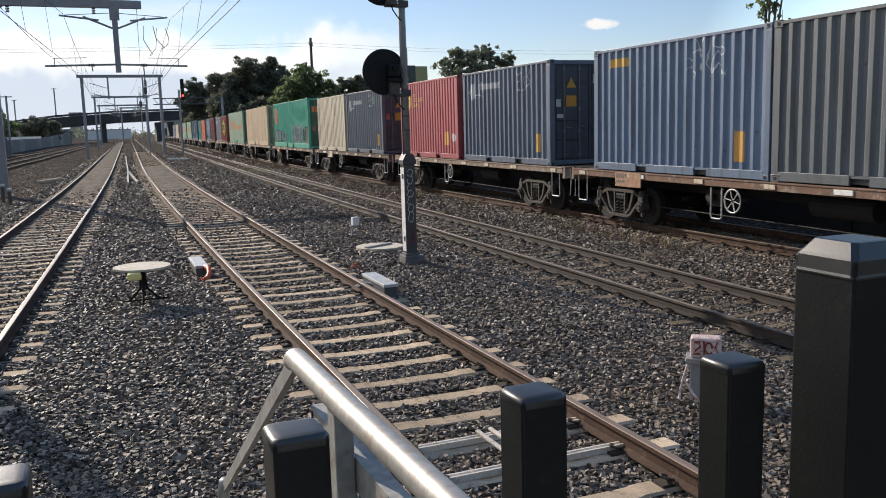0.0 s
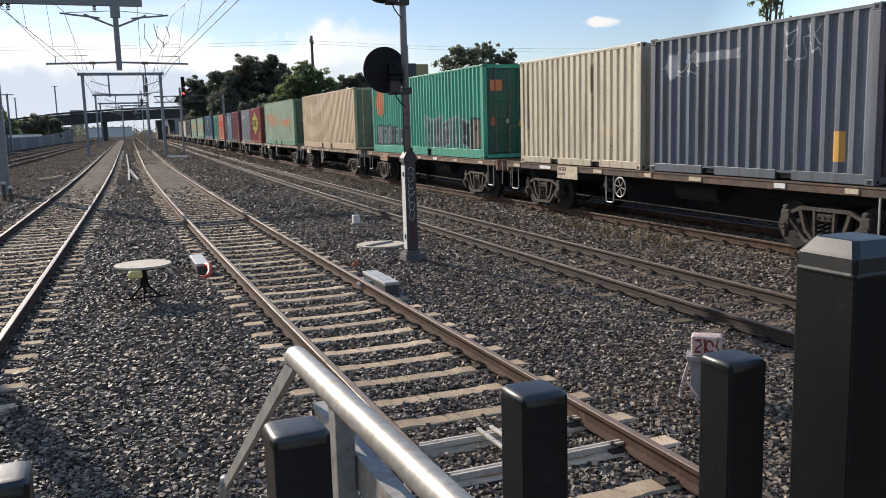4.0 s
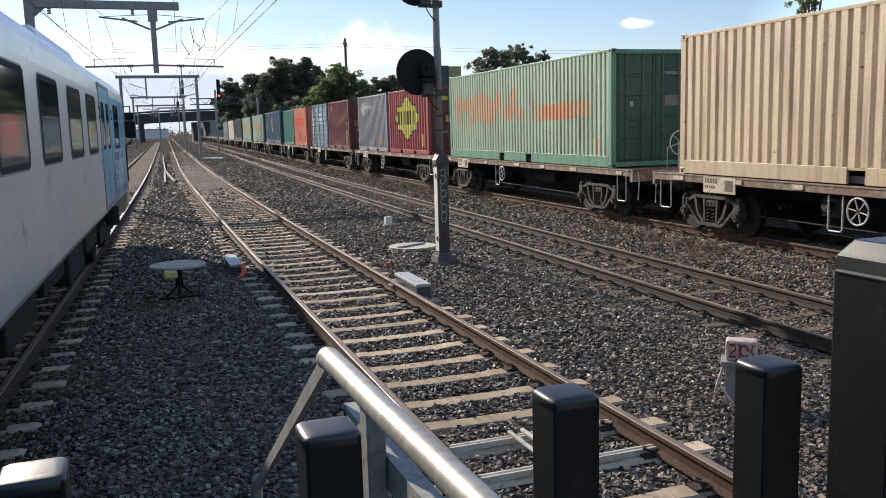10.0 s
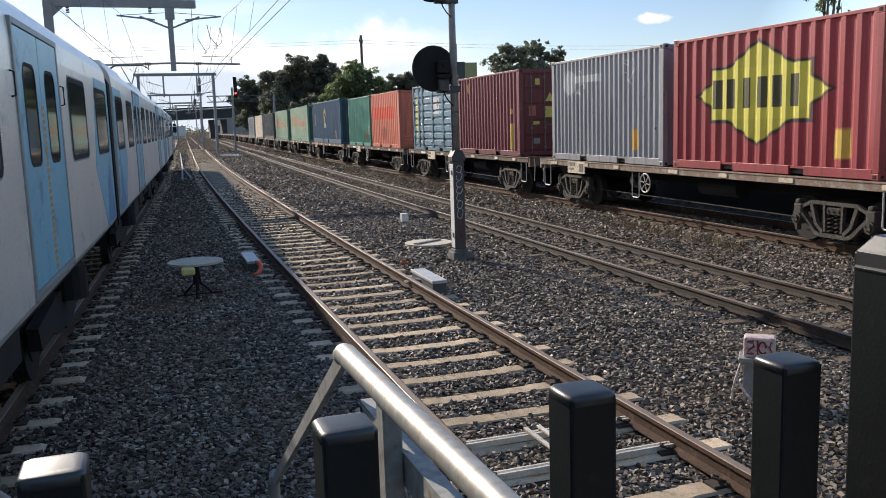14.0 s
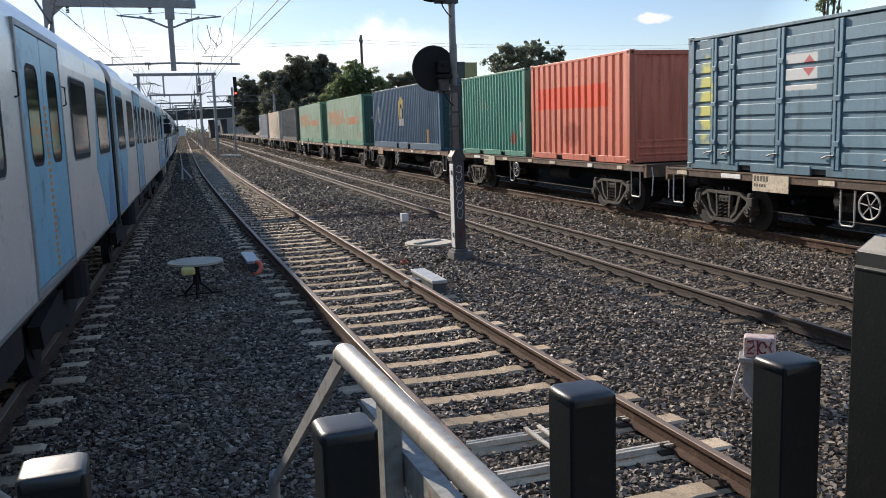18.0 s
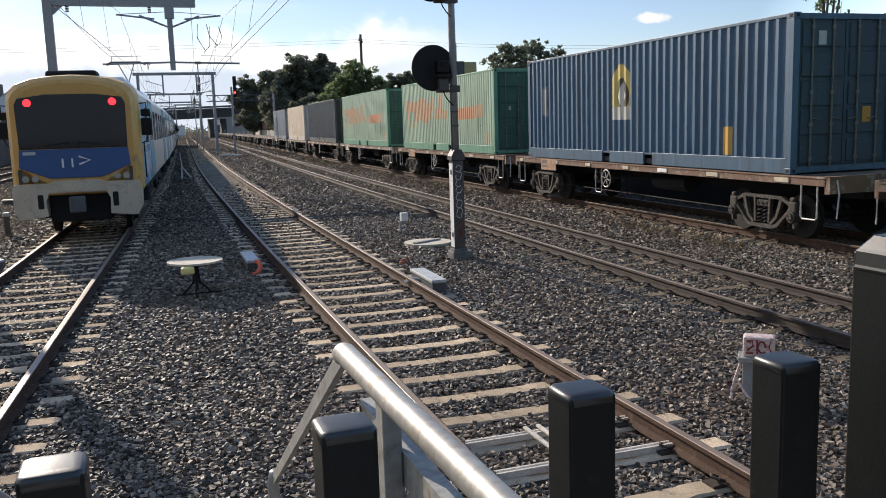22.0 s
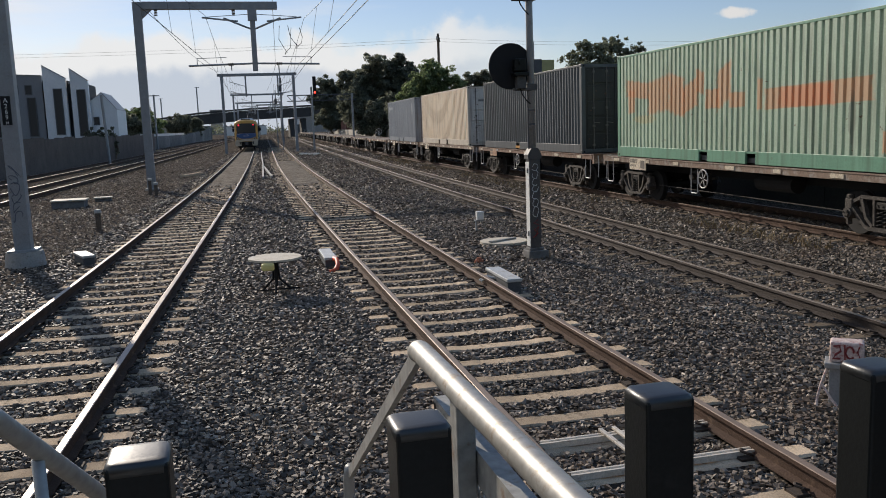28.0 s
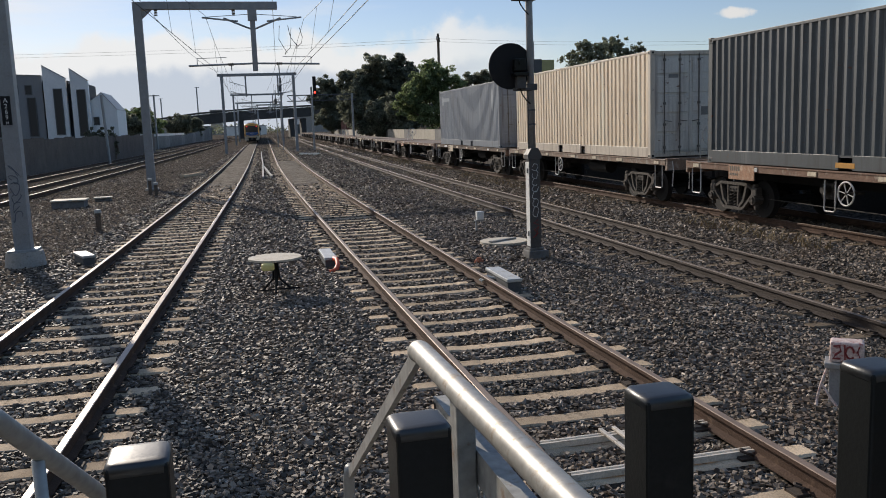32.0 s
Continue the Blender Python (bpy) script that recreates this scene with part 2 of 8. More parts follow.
M = {
    "rail_side": material("rail_side", (0.075, 0.046, 0.033), 0.85, 0.0, 3, 0.25, 70, 0.3, dirt=(0.17, 0.115, 0.08), dirt_amount=0.25, spec=0.2),
    "rail_side_dark": material("rail_side_dark", (0.042, 0.030, 0.024), 0.8, 0.1, 3, 0.25, 70, 0.3, dirt=(0.10, 0.07, 0.052), dirt_amount=0.2),
    "sleeper_dark": material("sleeper_dark", (0.19, 0.15, 0.11), 0.9, 0, 4, 0.25, 90, 0.4, dirt=(0.10, 0.08, 0.06), dirt_amount=0.4, per_object=0.3, spec=0.0),
    "rail_top": material("rail_top", (0.30, 0.245, 0.20), 0.42, 0.4, 2, 0.15, 90, 0.05),
    "rail_worn": material("rail_worn", (0.23, 0.18, 0.145), 0.5, 0.4, 2, 0.2, 90, 0.05),
    "rail_dull": material("rail_dull", (0.25, 0.185, 0.14), 0.55, 0.3, 2, 0.2, 90, 0.05),
    "sleeper": material("sleeper", (0.55, 0.43, 0.305), 0.9, 0, 4, 0.25, 90, 0.4, dirt=(0.17, 0.13, 0.095), dirt_amount=0.25, per_object=0.25, spec=0.0),
    "clip": material("clip", (0.06, 0.045, 0.035), 0.8, 0.2, 8, 0.3, 80, 0.2),
    "mud": material("mud", (0.27, 0.235, 0.19), 0.95, 0, 1.4, 0.40, 16, 0.9, dirt=(0.12, 0.098, 0.078), dirt_amount=0.45, spec=0.0),
    "galv": material("galv", (0.34, 0.345, 0.34), 0.5, 0.5, 5, 0.15, 40, 0.0),
    "galv_worn": material("galv_worn", (0.30, 0.295, 0.275), 0.6, 0.25, 7, 0.25, 50, 0.1, dirt=(0.20, 0.12, 0.07), dirt_amount=0.2),
    "steel_grey": material("steel_grey", (0.30, 0.31, 0.32), 0.55, 0.3, 4, 0.15, 60, 0.1),
    "steel_dark": material("steel_dark", (0.10, 0.105, 0.11), 0.6, 0.2, 4, 0.2, 60, 0.1),
    "tube": material("tube", (0.42, 0.40, 0.36), 0.46, 0.45, 9, 0.2, 60, 0.02, dirt=(0.26, 0.20, 0.14), dirt_amount=0.22),
    "black_paint": material("black_paint", (0.010, 0.0115, 0.0115), 0.40, 0, 6, 0.2, 160, 0.04, spec=0.22, dirt=(0.022, 0.022, 0.02), dirt_amount=0.1),
    "black_matt": material("black_matt", (0.010, 0.010, 0.011), 0.85, 0, 6, 0.2, 90, 0.1),
    "white_paint": material("white_paint", (0.82, 0.81, 0.78), 0.5, 0, 7, 0.12, 60, 0.1, dirt=(0.35, 0.31, 0.26), dirt_amount=0.15),
    "cream": material("cream", (0.62, 0.56, 0.44), 0.6, 0, 5, 0.15, 60, 0.1, dirt=(0.3, 0.24, 0.17), dirt_amount=0.2),
    "concrete": material("concrete", (0.36, 0.345, 0.32), 0.9, 0, 3, 0.2, 70, 0.3, dirt=(0.16, 0.14, 0.12), dirt_amount=0.25),
    "concrete_dark": material("concrete_dark", (0.17, 0.165, 0.16), 0.9, 0, 0.6, 0.25, 12, 0.2, dirt=(0.07, 0.065, 0.06), dirt_amount=0.3),
    "orange_hose": material("orange_hose", (0.72, 0.11, 0.04), 0.5, 0, 9, 0.1, 60, 0.05),
    "yellow": material("yellow", (0.62, 0.48, 0.05), 0.5, 0, 9, 0.15, 60, 0.05),
    "pink_paint": material("pink_paint", (0.62, 0.50, 0.46), 0.6, 0, 12, 0.25, 60, 0.1, dirt=(0.35, 0.08, 0.07), dirt_amount=0.35),
    "wire": material("wire", (0.05, 0.05, 0.05), 0.6, 0.3, 9, 0.1, 60, 0.0),
    "leaf_dark": leaf("leaf_dark", (0.175, 0.185, 0.135)),
    "leaf_green": leaf("leaf_green", (0.18, 0.225, 0.105)),
    "leaf_grey": leaf("leaf_grey", (0.19, 0.205, 0.14)),
    "bark": material("bark", (0.13, 0.10, 0.075), 0.9, 0, 3, 0.3, 30, 0.4),
    "red_lamp": glow("red_lamp", (1.0, 0.05, 0.03), 4.0),
    "red_tail": glow("red_tail", (1.0, 0.035, 0.05), 1.6),
    "glass": dark_glass("glass"),
}

# ---- building blocks ----
def link(name, bm, mats, parent=None, label="", smooth=False):
    me = bpy.data.meshes.new(name)
    bm.normal_update()
    bm.to_mesh(me)
    bm.free()
    for m in (mats if isinstance(mats, (list, tuple)) else [mats]):
        me.materials.append(m)
    if smooth:
        me.polygons.foreach_set("use_smooth", [True] * len(me.polygons))
    ob = new(name, me)
    if parent:
        ob.parent = parent
    if label:
        ob["label"] = label
    return ob


def part(name, bm, material_, parent, label="", smooth=False):
    return link(name, bm, material_, parent, label, smooth)


def share(name, ob, parent, m):
    """Another piece on the mesh of ob."""
    o = new(name, ob.data)
    o.parent = parent
    o.matrix_basis = m
    return o


def thing(name, label, category, m=None, group="", kind=""):
    ob = new(name)
    if m is not None:
        ob.matrix_basis = m
    return tagged(ob, label, category, group, kind)


def box(bm, x0, x1, y0, y1, z0, z1, bevel=0.0, mat=0, m=None):
    geo = bmesh.ops.create_cube(bm, size=1.0)
    vs = geo["verts"]
    for v in vs:
        v.co = Vector(((x0 + x1) / 2 + v.co.x * (x1 - x0), (y0 + y1) / 2 + v.co.y * (y1 - y0), (z0 + z1) / 2 + v.co.z * (z1 - z0)))
        if m is not None:
            v.co = m @ v.co
    fs = {f for v in vs for f in v.link_faces}
    if bevel:
        es = {e for f in fs for e in f.edges}
        r = bmesh.ops.bevel(bm, geom=list(es), offset=bevel, segments=2, affect="EDGES", profile=0.5)
        fs = set(r["faces"]) | {f for f in fs if f.is_valid}
    for f in fs:
        f.material_index = mat
    return bm


def rod(bm, a, b, r, seg=10, r2=None, mat=0, cap=True):
    a, b = Vector(a), Vector(b)
    d = b - a
    m = Matrix.Translation((a + b) / 2) @ d.to_track_quat("Z", "Y").to_matrix().to_4x4()
    g = bmesh.ops.create_cone(bm, cap_ends=cap, segments=seg, radius1=r, radius2=r if r2 is None else r2, depth=d.length, matrix=m)
    for v in g["verts"]:
        for f in v.link_faces:
            f.material_index = mat
    return bm


def sweep(bm, pts, r, seg=8, mat=0):
    """A round bar along a bent line."""
    rings = []
    pts = [Vector(p) for p in pts]
    for i, p in enumerate(pts):
        d = (pts[min(i + 1, len(pts) - 1)] - pts[max(i - 1, 0)]).normalized()
        q = d.to_track_quat("Z", "Y").to_matrix()
        rings.append([bm.verts.new(p + q @ Vector((math.cos(t) * r, math.sin(t) * r, 0))) for t in [2 * math.pi * k / seg for k in range(seg)]])
    for a, b in zip(rings, rings[1:]):
        for k in range(seg):
            bm.faces.new((a[k], a[(k + 1) % seg], b[(k + 1) % seg], b[k])).material_index = mat
    bm.faces.new(rings[0][::-1]).material_index = mat
    bm.faces.new(rings[-1]).material_index = mat
    return bm


def prism(bm, outline, y0, y1, mat=0, axis="y"):
    """An outline of (x, z) drawn out along y (or of (y, z) along x, or (x, y) along z)."""
    def at(p, t):
        return (p[0], t, p[1]) if axis == "y" else (t, p[0], p[1]) if axis == "x" else (p[0], p[1], t)
    a = [bm.verts.new(at(p, y0)) for p in outline]
    b = [bm.verts.new(at(p, y1)) for p in outline]
    fs = [bm.faces.new(a), bm.faces.new(b[::-1])]
    n = len(outline)
    for i in range(n):
        fs.append(bm.faces.new((a[i], b[i], b[(i + 1) % n], a[(i + 1) % n])))
    for f in fs:
        f.material_index = mat
    bmesh.ops.recalc_face_normals(bm, faces=fs)
    return bm


def B():
    return bmesh.new()


class Line:
    """A track's centre line x(y): slope s0 up to ya, changing evenly to s1 at yb, straight again beyond."""

    def __init__(self, y0, x0, s0, ya, s1, yb):
        self.v = (y0, x0, s0, ya, s1, yb)

    def slope(self, y):
        y0, x0, s0, ya, s1, yb = self.v
        return s0 + (s1 - s0) * min(1, max(0, (y - ya) / (yb - ya)))

    def x(self, y):
        y0, x0, s0, ya, s1, yb = self.v
        out = x0 + s0 * (y - y0)
        t = min(y, yb) - ya
        if t > 0:
            out += (s1 - s0) * t * t / (2 * (yb - ya))
        if y > yb:
            out += (s1 - s0) * (y - yb)
        return out

    def place(self, y, z=0.0, off=0.0):
        a = math.atan(self.slope(y))
        return Matrix.Translation((self.x(y) + off * math.cos(a), y - off * math.sin(a), z)) @ Matrix.Rotation(-a, 4, "Z")


LEFT = Line(14, -1.83, 0.062, 14, 0.044, 70)
MID = Line(10, 3.03, 0.015, 10, 0.046, 70)
THIRD = Line(12, 8.55, 0.032, 12, 0.05, 72)
FREIGHT = Line(0, 12.58, 0.0205, 30, 0.0505, 80)
FAR_A = Line(46, -8.75, 0.068, 46, 0.05, 160)
FAR_B = Line(46, -12.75, 0.07, 46, 0.05, 160)

# ---- ground and tracks ----
def ground_height(x, y):
    """Ballast level: flat round the near tracks, dipping towards the third track, banks at both sides."""
    z = -0.19
    t = THIRD.x(y) - x
    if -1.6 < t < 2.4:
        z -= 0.16 * min(1, (2.4 - t) / 1.2, (t + 1.6) / 0.8)
    if x > FREIGHT.x(y) + 3.2:
        z += min(0.5, 0.12 * (x - FREIGHT.x(y) - 3.2))
    if x < FAR_B.x(y) - 3.0:
        z += min(0.5, 0.1 * (FAR_B.x(y) - 3.0 - x))
    return z


def ballast_material():
    m = bpy.data.materials.new("ballast")
    m.use_nodes = True
    nt = m.node_tree
    N, L = nt.nodes.new, nt.links.new
    b = nt.nodes["Principled BSDF"]
    b.inputs["Roughness"].default_value, b.inputs["Specular IOR Level"].default_value = 0.95, 0.0
    co = N("ShaderNodeTexCoord")
    vor, big, mid = N("ShaderNodeTexVoronoi"), N("ShaderNodeTexNoise"), N("ShaderNodeTexNoise")
    vor.inputs["Scale"].default_value, vor.inputs["Randomness"].default_value = 17.0, 1.0
    big.inputs["Scale"].default_value, big.inputs["Detail"].default_value = 0.22, 6
    mid.inputs["Scale"].default_value, mid.inputs["Detail"].default_value = 1.3, 5
    for n in (vor, big, mid):
        L(co.outputs["Object"], n.inputs["Vector"])
    sep = N("ShaderNodeSeparateColor")
    L(vor.outputs["Color"], sep.inputs[0])
    ramp = N("ShaderNodeValToRGB")
    e = ramp.color_ramp.elements
    e[0].color, e[1].color = (0.022, 0.019, 0.016, 1), (0.30, 0.255, 0.21, 1)
    e[0].position, e[1].position = 0.0, 1.0
    e2 = ramp.color_ramp.elements.new(0.55)
    e2.color = (0.088, 0.074, 0.061, 1)
    L(sep.outputs[0], ramp.inputs[0])
    # brown dust in drifts
    r = N("ShaderNodeMapRange")
    r.inputs[1].default_value, r.inputs[2].default_value, r.inputs[4].default_value = 0.48, 0.72, 0.55
    add = N("ShaderNodeMath")
    add.operation = "MULTIPLY_ADD"
    L(mid.outputs["Fac"], add.inputs[0])
    add.inputs[1].default_value = 0.45
    L(big.outputs["Fac"], add.inputs[2])
    sub = N("ShaderNodeMath")
    sub.operation = "SUBTRACT"
    L(add.outputs[0], sub.inputs[0])
    sub.inputs[1].default_value = 0.2
    L(sub.outputs[0], r.inputs[0])
    mx = N("ShaderNodeMix")
    mx.data_type = "RGBA"
    L(r.outputs[0], mx.inputs["Factor"])
    L(ramp.outputs[0], mx.inputs["A"])
    mx.inputs["B"].default_value = (0.078, 0.062, 0.049, 1)
    L(mx.outputs["Result"], b.inputs["Base Color"])
    bp = N("ShaderNodeBump")
    bp.inputs["Strength"].default_value, bp.inputs["Distance"].default_value = 1.0, 0.06
    L(vor.outputs["Distance"], bp.inputs["Height"])
    bp.invert = True
    L(bp.outputs[0], b.inputs["Normal"])
    return m


M["ballast"] = ballast_material()


def make_ground():
    xs = [-900, -300, -120, -60, -40, -30] + [-24 + 0.6 * i for i in range(90)] + [31, 34, 40, 60, 120, 300, 900]
    ys = [-300, -60, -20, -8] + [-4 + 1.0 * i for i in range(64)] + [60 + 4 * i for i in range(40)] + [240, 300, 400, 600, 1000, 2200]
    verts = [(x, y, ground_height(x, y) if -30 < x < 45 and y < 300 else -0.19) for y in ys for x in xs]
    w = len(xs)
    faces = [(j * w + i, j * w + i + 1, (j + 1) * w + i + 1, (j + 1) * w + i) for j in range(len(ys) - 1) for i in range(w - 1)]
    me = bpy.data.meshes.new("ground")
    me.from_pydata(verts, [], faces)
    me.materials.append(M["ballast"])
    me.polygons.foreach_set("use_smooth", [True] * len(faces))
    return tagged(new("ground", me), "grey-brown crushed stone ballast spread between the railway tracks", "ground", kind="structure")


make_ground()


def make_stones():
    """Loose stones of the ballast near the platform end, one mesh."""
    rng = np.random.default_rng(5)
    cube = np.array([(-1, -1, -1), (1, -1, -1), (1, 1, -1), (-1, 1, -1), (-1, -1, 1), (1, -1, 1), (1, 1, 1), (-1, 1, 1)], float)
    quad = np.array([(0, 3, 2, 1), (4, 5, 6, 7), (0, 1, 5, 4), (1, 2, 6, 5), (2, 3, 7, 6), (3, 0, 4, 7)])
    spots = []
    for y0, y1, gap, size in ((3.4, 9, 0.043, 0.0215), (9, 15, 0.053, 0.0245), (15, 24, 0.078, 0.029), (24, 36, 0.128, 0.035), (36, 56, 0.225, 0.045), (56, 84, 0.37, 0.056), (84, 125, 0.62, 0.070)):
        n = 0
        for y in np.arange(y0, y1, gap):
            x0, x1 = max(-9.5, -0.27 * y - 0.8), min(13.6 if y < 60 else 10.0 + 0.05 * y, 1.24 * y + 0.6)
            x = np.arange(x0, x1, gap)
            p = np.stack([x + rng.uniform(-.5, .5, len(x)) * gap, y + rng.uniform(-.5, .5, len(x)) * gap, np.full(len(x), size)], 1)
            spots.append(p)
    p = np.concatenate(spots)
    keep = np.ones(len(p), bool)
    for line, gauge, first, pitch in ((LEFT, 1.6, 9.15, 0.68), (MID, 1.6, 7.49, 0.66), (THIRD, 1.435, 8.0, 0.66), (FREIGHT, 1.435, 8.0, 0.66)):
        off = p[:, 0] - np.array([line.x(v) for v in p[:, 1]])
        along = np.abs((p[:, 1] + off * 0.03 - first + pitch / 2) % pitch - pitch / 2)
        bare = 0.132 + 0.02 * rng.normal(0, 1, len(p)) if line in (LEFT, MID) else 0.045 + 0.05 * rng.normal(0, 1, len(p))
        keep &= ~((np.abs(off) < 1.29) & (along < bare))
        keep &= ~(np.abs(np.abs(off) - (gauge + 0.07) / 2) < 0.085)
    dusty = p[:, 0] < np.array([LEFT.x(v) for v in p[:, 1]]) - 2.1
    p[dusty, 2] *= 0.72
    keep &= ~(dusty & (rng.uniform(0, 1, len(p)) < 0.55))
    p = p[keep]
    z = np.array([ground_height(a, b) for a, b, _ in p])
    n = len(p)
    s = p[:, 2:3] * rng.uniform(0.55, 1.35, (n, 3)) * np.array([1.2, 0.95, 0.72])
    v = cube[None] * s[:, None] * rng.uniform(0.35, 1.2, (n, 8, 3))
    a, t = rng.uniform(0, 2 * np.pi, n), rng.normal(0, 0.65, n)
    ca, sa, ct, st = np.cos(a), np.sin(a), np.cos(t), np.sin(t)
    x, y, zz = v[..., 0], v[..., 1], v[..., 2]
    y, zz = y * ct[:, None] - zz * st[:, None], y * st[:, None] + zz * ct[:, None]
    x, y = x * ca[:, None] - y * sa[:, None], x * sa[:, None] + y * ca[:, None]
    co = np.stack([x + p[:, 0:1], y + p[:, 1:2], zz + (z + rng.uniform(-0.012, 0.014, n))[:, None]], 2).reshape(-1, 3)
    f = (quad[None] + 8 * np.arange(n)[:, None, None]).reshape(-1)
    me = bpy.data.meshes.new("ballast_stones")
    me.vertices.add(len(co))
    me.vertices.foreach_set("co", co.astype(np.float32).ravel())
    me.loops.add(len(f))
    me.loops.foreach_set("vertex_index", f.astype(np.int32))
    me.polygons.add(len(f) // 4)
    me.polygons.foreach_set("loop_start", np.arange(0, len(f), 4, dtype=np.int32))
    me.polygons.foreach_set("use_smooth", np.zeros(len(f) // 4, dtype=bool))
    me.update(calc_edges=True)
    me.materials.append(stone_material())
    tagged(new("ballast_stones", me), "loose angular grey and brown crushed ballast stones", "gravel", kind="stuff")


def stone_material():
    m = bpy.data.materials.new("ballast_stone")
    m.use_nodes = True
    nt = m.node_tree
    N, L = nt.nodes.new, nt.links.new
    b = nt.nodes["Principled BSDF"]
    b.inputs["Roughness"].default_value, b.inputs["Specular IOR Level"].default_value = 0.6, 0.24
    geo, ramp, noi, mx, co = N("ShaderNodeNewGeometry"), N("ShaderNodeValToRGB"), N("ShaderNodeTexNoise"), N("ShaderNodeMix"), N("ShaderNodeTexCoord")
    L(geo.outputs["Random Per Island"], ramp.inputs[0])
    e = ramp.color_ramp.elements
    e[0].color, e[1].color = (0.035, 0.027, 0.021, 1), (0.52, 0.44, 0.36, 1)
    for pos, c in ((0.30, (0.10, 0.081, 0.065, 1)), (0.70, (0.21, 0.172, 0.137, 1)), (0.92, (0.33, 0.265, 0.205, 1))):
        k = ramp.color_ramp.elements.new(pos)
        k.color = c
    L(co.outputs["Object"], noi.inputs["Vector"])
    noi.inputs["Scale"].default_value, noi.inputs["Detail"].default_value = 0.7, 6
    r = N("ShaderNodeMapRange")
    r.inputs[1].default_value, r.inputs[2].default_value, r.inputs[4].default_value = 0.48, 0.7, 0.55
    L(noi.outputs["Fac"], r.inputs[0])
    mx.data_type = "RGBA"
    L(r.outputs[0], mx.inputs["Factor"])
    L(ramp.outputs[0], mx.inputs["A"])
    mx.inputs["B"].default_value = (0.17, 0.118, 0.08, 1)
    L(mx.outputs["Result"], b.inputs["Base Color"])
    return m


make_stones()


def rail_mesh(line, off, y0, y1, ztop=0.0, shiny=True):
    """A rail with head, web and foot, drawn along the line."""
    prof = [(-0.035, -0.004), (-0.028, 0.0), (0.028, 0.0), (0.035, -0.004), (0.036, -0.036), (0.010, -0.048), (0.009, -0.128), (0.066, -0.146), (0.068, -0.158), (-0.068, -0.158), (-0.066, -0.146), (-0.009, -0.128), (-0.010, -0.048), (-0.036, -0.036)]
    ys, y = [], y0
    while y < y1:
        ys.append(y)
        y += 0.75 if y < 40 else 4.0
    ys.append(y1)
    n = len(prof)
    verts, faces, mats = [], [], []
    for y in ys:
        m = line.place(y, ztop, off)
        verts += [tuple(m @ Vector((a, 0, c))) for a, c in prof]
    for k in range(len(ys) - 1):
        for i in range(n):
            j = (i + 1) % n
            faces.append((k * n + i, k * n + j, (k + 1) * n + j, (k + 1) * n + i))
            mats.append(1 if i in (0, 1, 2) else 0)
    faces += [tuple(range(n))[::-1], tuple(range((len(ys) - 1) * n, len(ys) * n))]
    mats += [0, 0]
    me = bpy.data.meshes.new("rail")
    me.from_pydata(verts, [], faces)
    me.materials.append(M["rail_side_dark" if line is THIRD else "rail_side"])
    me.materials.append(M["rail_top" if shiny else "rail_worn" if line is THIRD else "rail_dull"])
    me.polygons.foreach_set("material_index", mats)
    return me


def sleeper_bm(length=2.6, wide=0.22):
    bm = B()
    h = length / 2
    prism(bm, [(-h, -0.30), (h, -0.30), (h, -0.185), (h - 0.05, -0.168), (0.5, -0.168), (0.45, -0.178), (-0.45, -0.178), (-0.5, -0.168), (-h + 0.05, -0.168), (-h, -0.185)], -wide / 2, wide / 2)
    es = [e for e in bm.edges if abs(e.verts[0].co.y - e.verts[1].co.y) < 1e-6 and e.verts[0].co.z > -0.29 and e.verts[1].co.z > -0.29]
    bmesh.ops.bevel(bm, geom=es, offset=0.018, segments=1, affect="EDGES")
    return bm


def clip_bm():
    """The rail's fastenings on one sleeper: base plate and spring clips."""
    bm = B()
    for s in (-1, 1):
        box(bm, s * 0.07, s * 0.17, -0.07, 0.07, -0.172, -0.150, 0.004)
        sweep(bm, [(s * 0.06, -0.04, -0.135), (s * 0.11, -0.05, -0.115), (s * 0.14, 0, -0.108), (s * 0.11, 0.05, -0.115), (s * 0.06, 0.04, -0.135)], 0.011, 6)
    return bm


SLEEPER = link("sleeper", sleeper_bm(), M["sleeper"])
SLEEPER_DARK = link("sleeper", sleeper_bm(), M["sleeper_dark"])
CLIP = link("rail_clip", clip_bm(), M["clip"])


def make_track(line, gauge, y0, y1, ztop, first, pitch, y_parts, y_all, label):
    t = thing("railway_track", label, "track", kind="structure")
    for s in (-1, 1):
        o = new("rail", rail_mesh(line, s * (gauge + 0.07) / 2, y0, y1, ztop, line in (LEFT, FAR_A)))
        o.parent = t
        o["label"] = "rusty-sided steel rail with a polished head"
    rng = random.Random(int(first * 100))
    far = B()
    y = first - pitch * math.floor((first - y0) / pitch)
    while y < y_all:
        m = line.place(y + rng.uniform(-0.03, 0.03), ztop + rng.uniform(-0.008, 0.006), rng.uniform(-0.04, 0.04)) @ Matrix.Rotation(rng.uniform(-0.012, 0.012), 4, "Z")
        if y < y_parts:
            share("sleeper", SLEEPER_DARK if line in (THIRD, FREIGHT) else SLEEPER, t, m)
            if y < 24 and y > 3:
                for s in (-1, 1):
                    share("rail_clip", CLIP, t, line.place(y, ztop, s * (gauge + 0.07) / 2))
        else:
            box(far, -1.3, 1.3, -0.11, 0.11, -0.3, -0.17, 0, 0, m)
        y += pitch
    if len(far.verts):
        part("distant_sleepers", far, M["sleeper_dark"] if line not in (LEFT, MID) else M["sleeper"], t)["kind"] = "stuff"
    else:
        far.free()
    return t


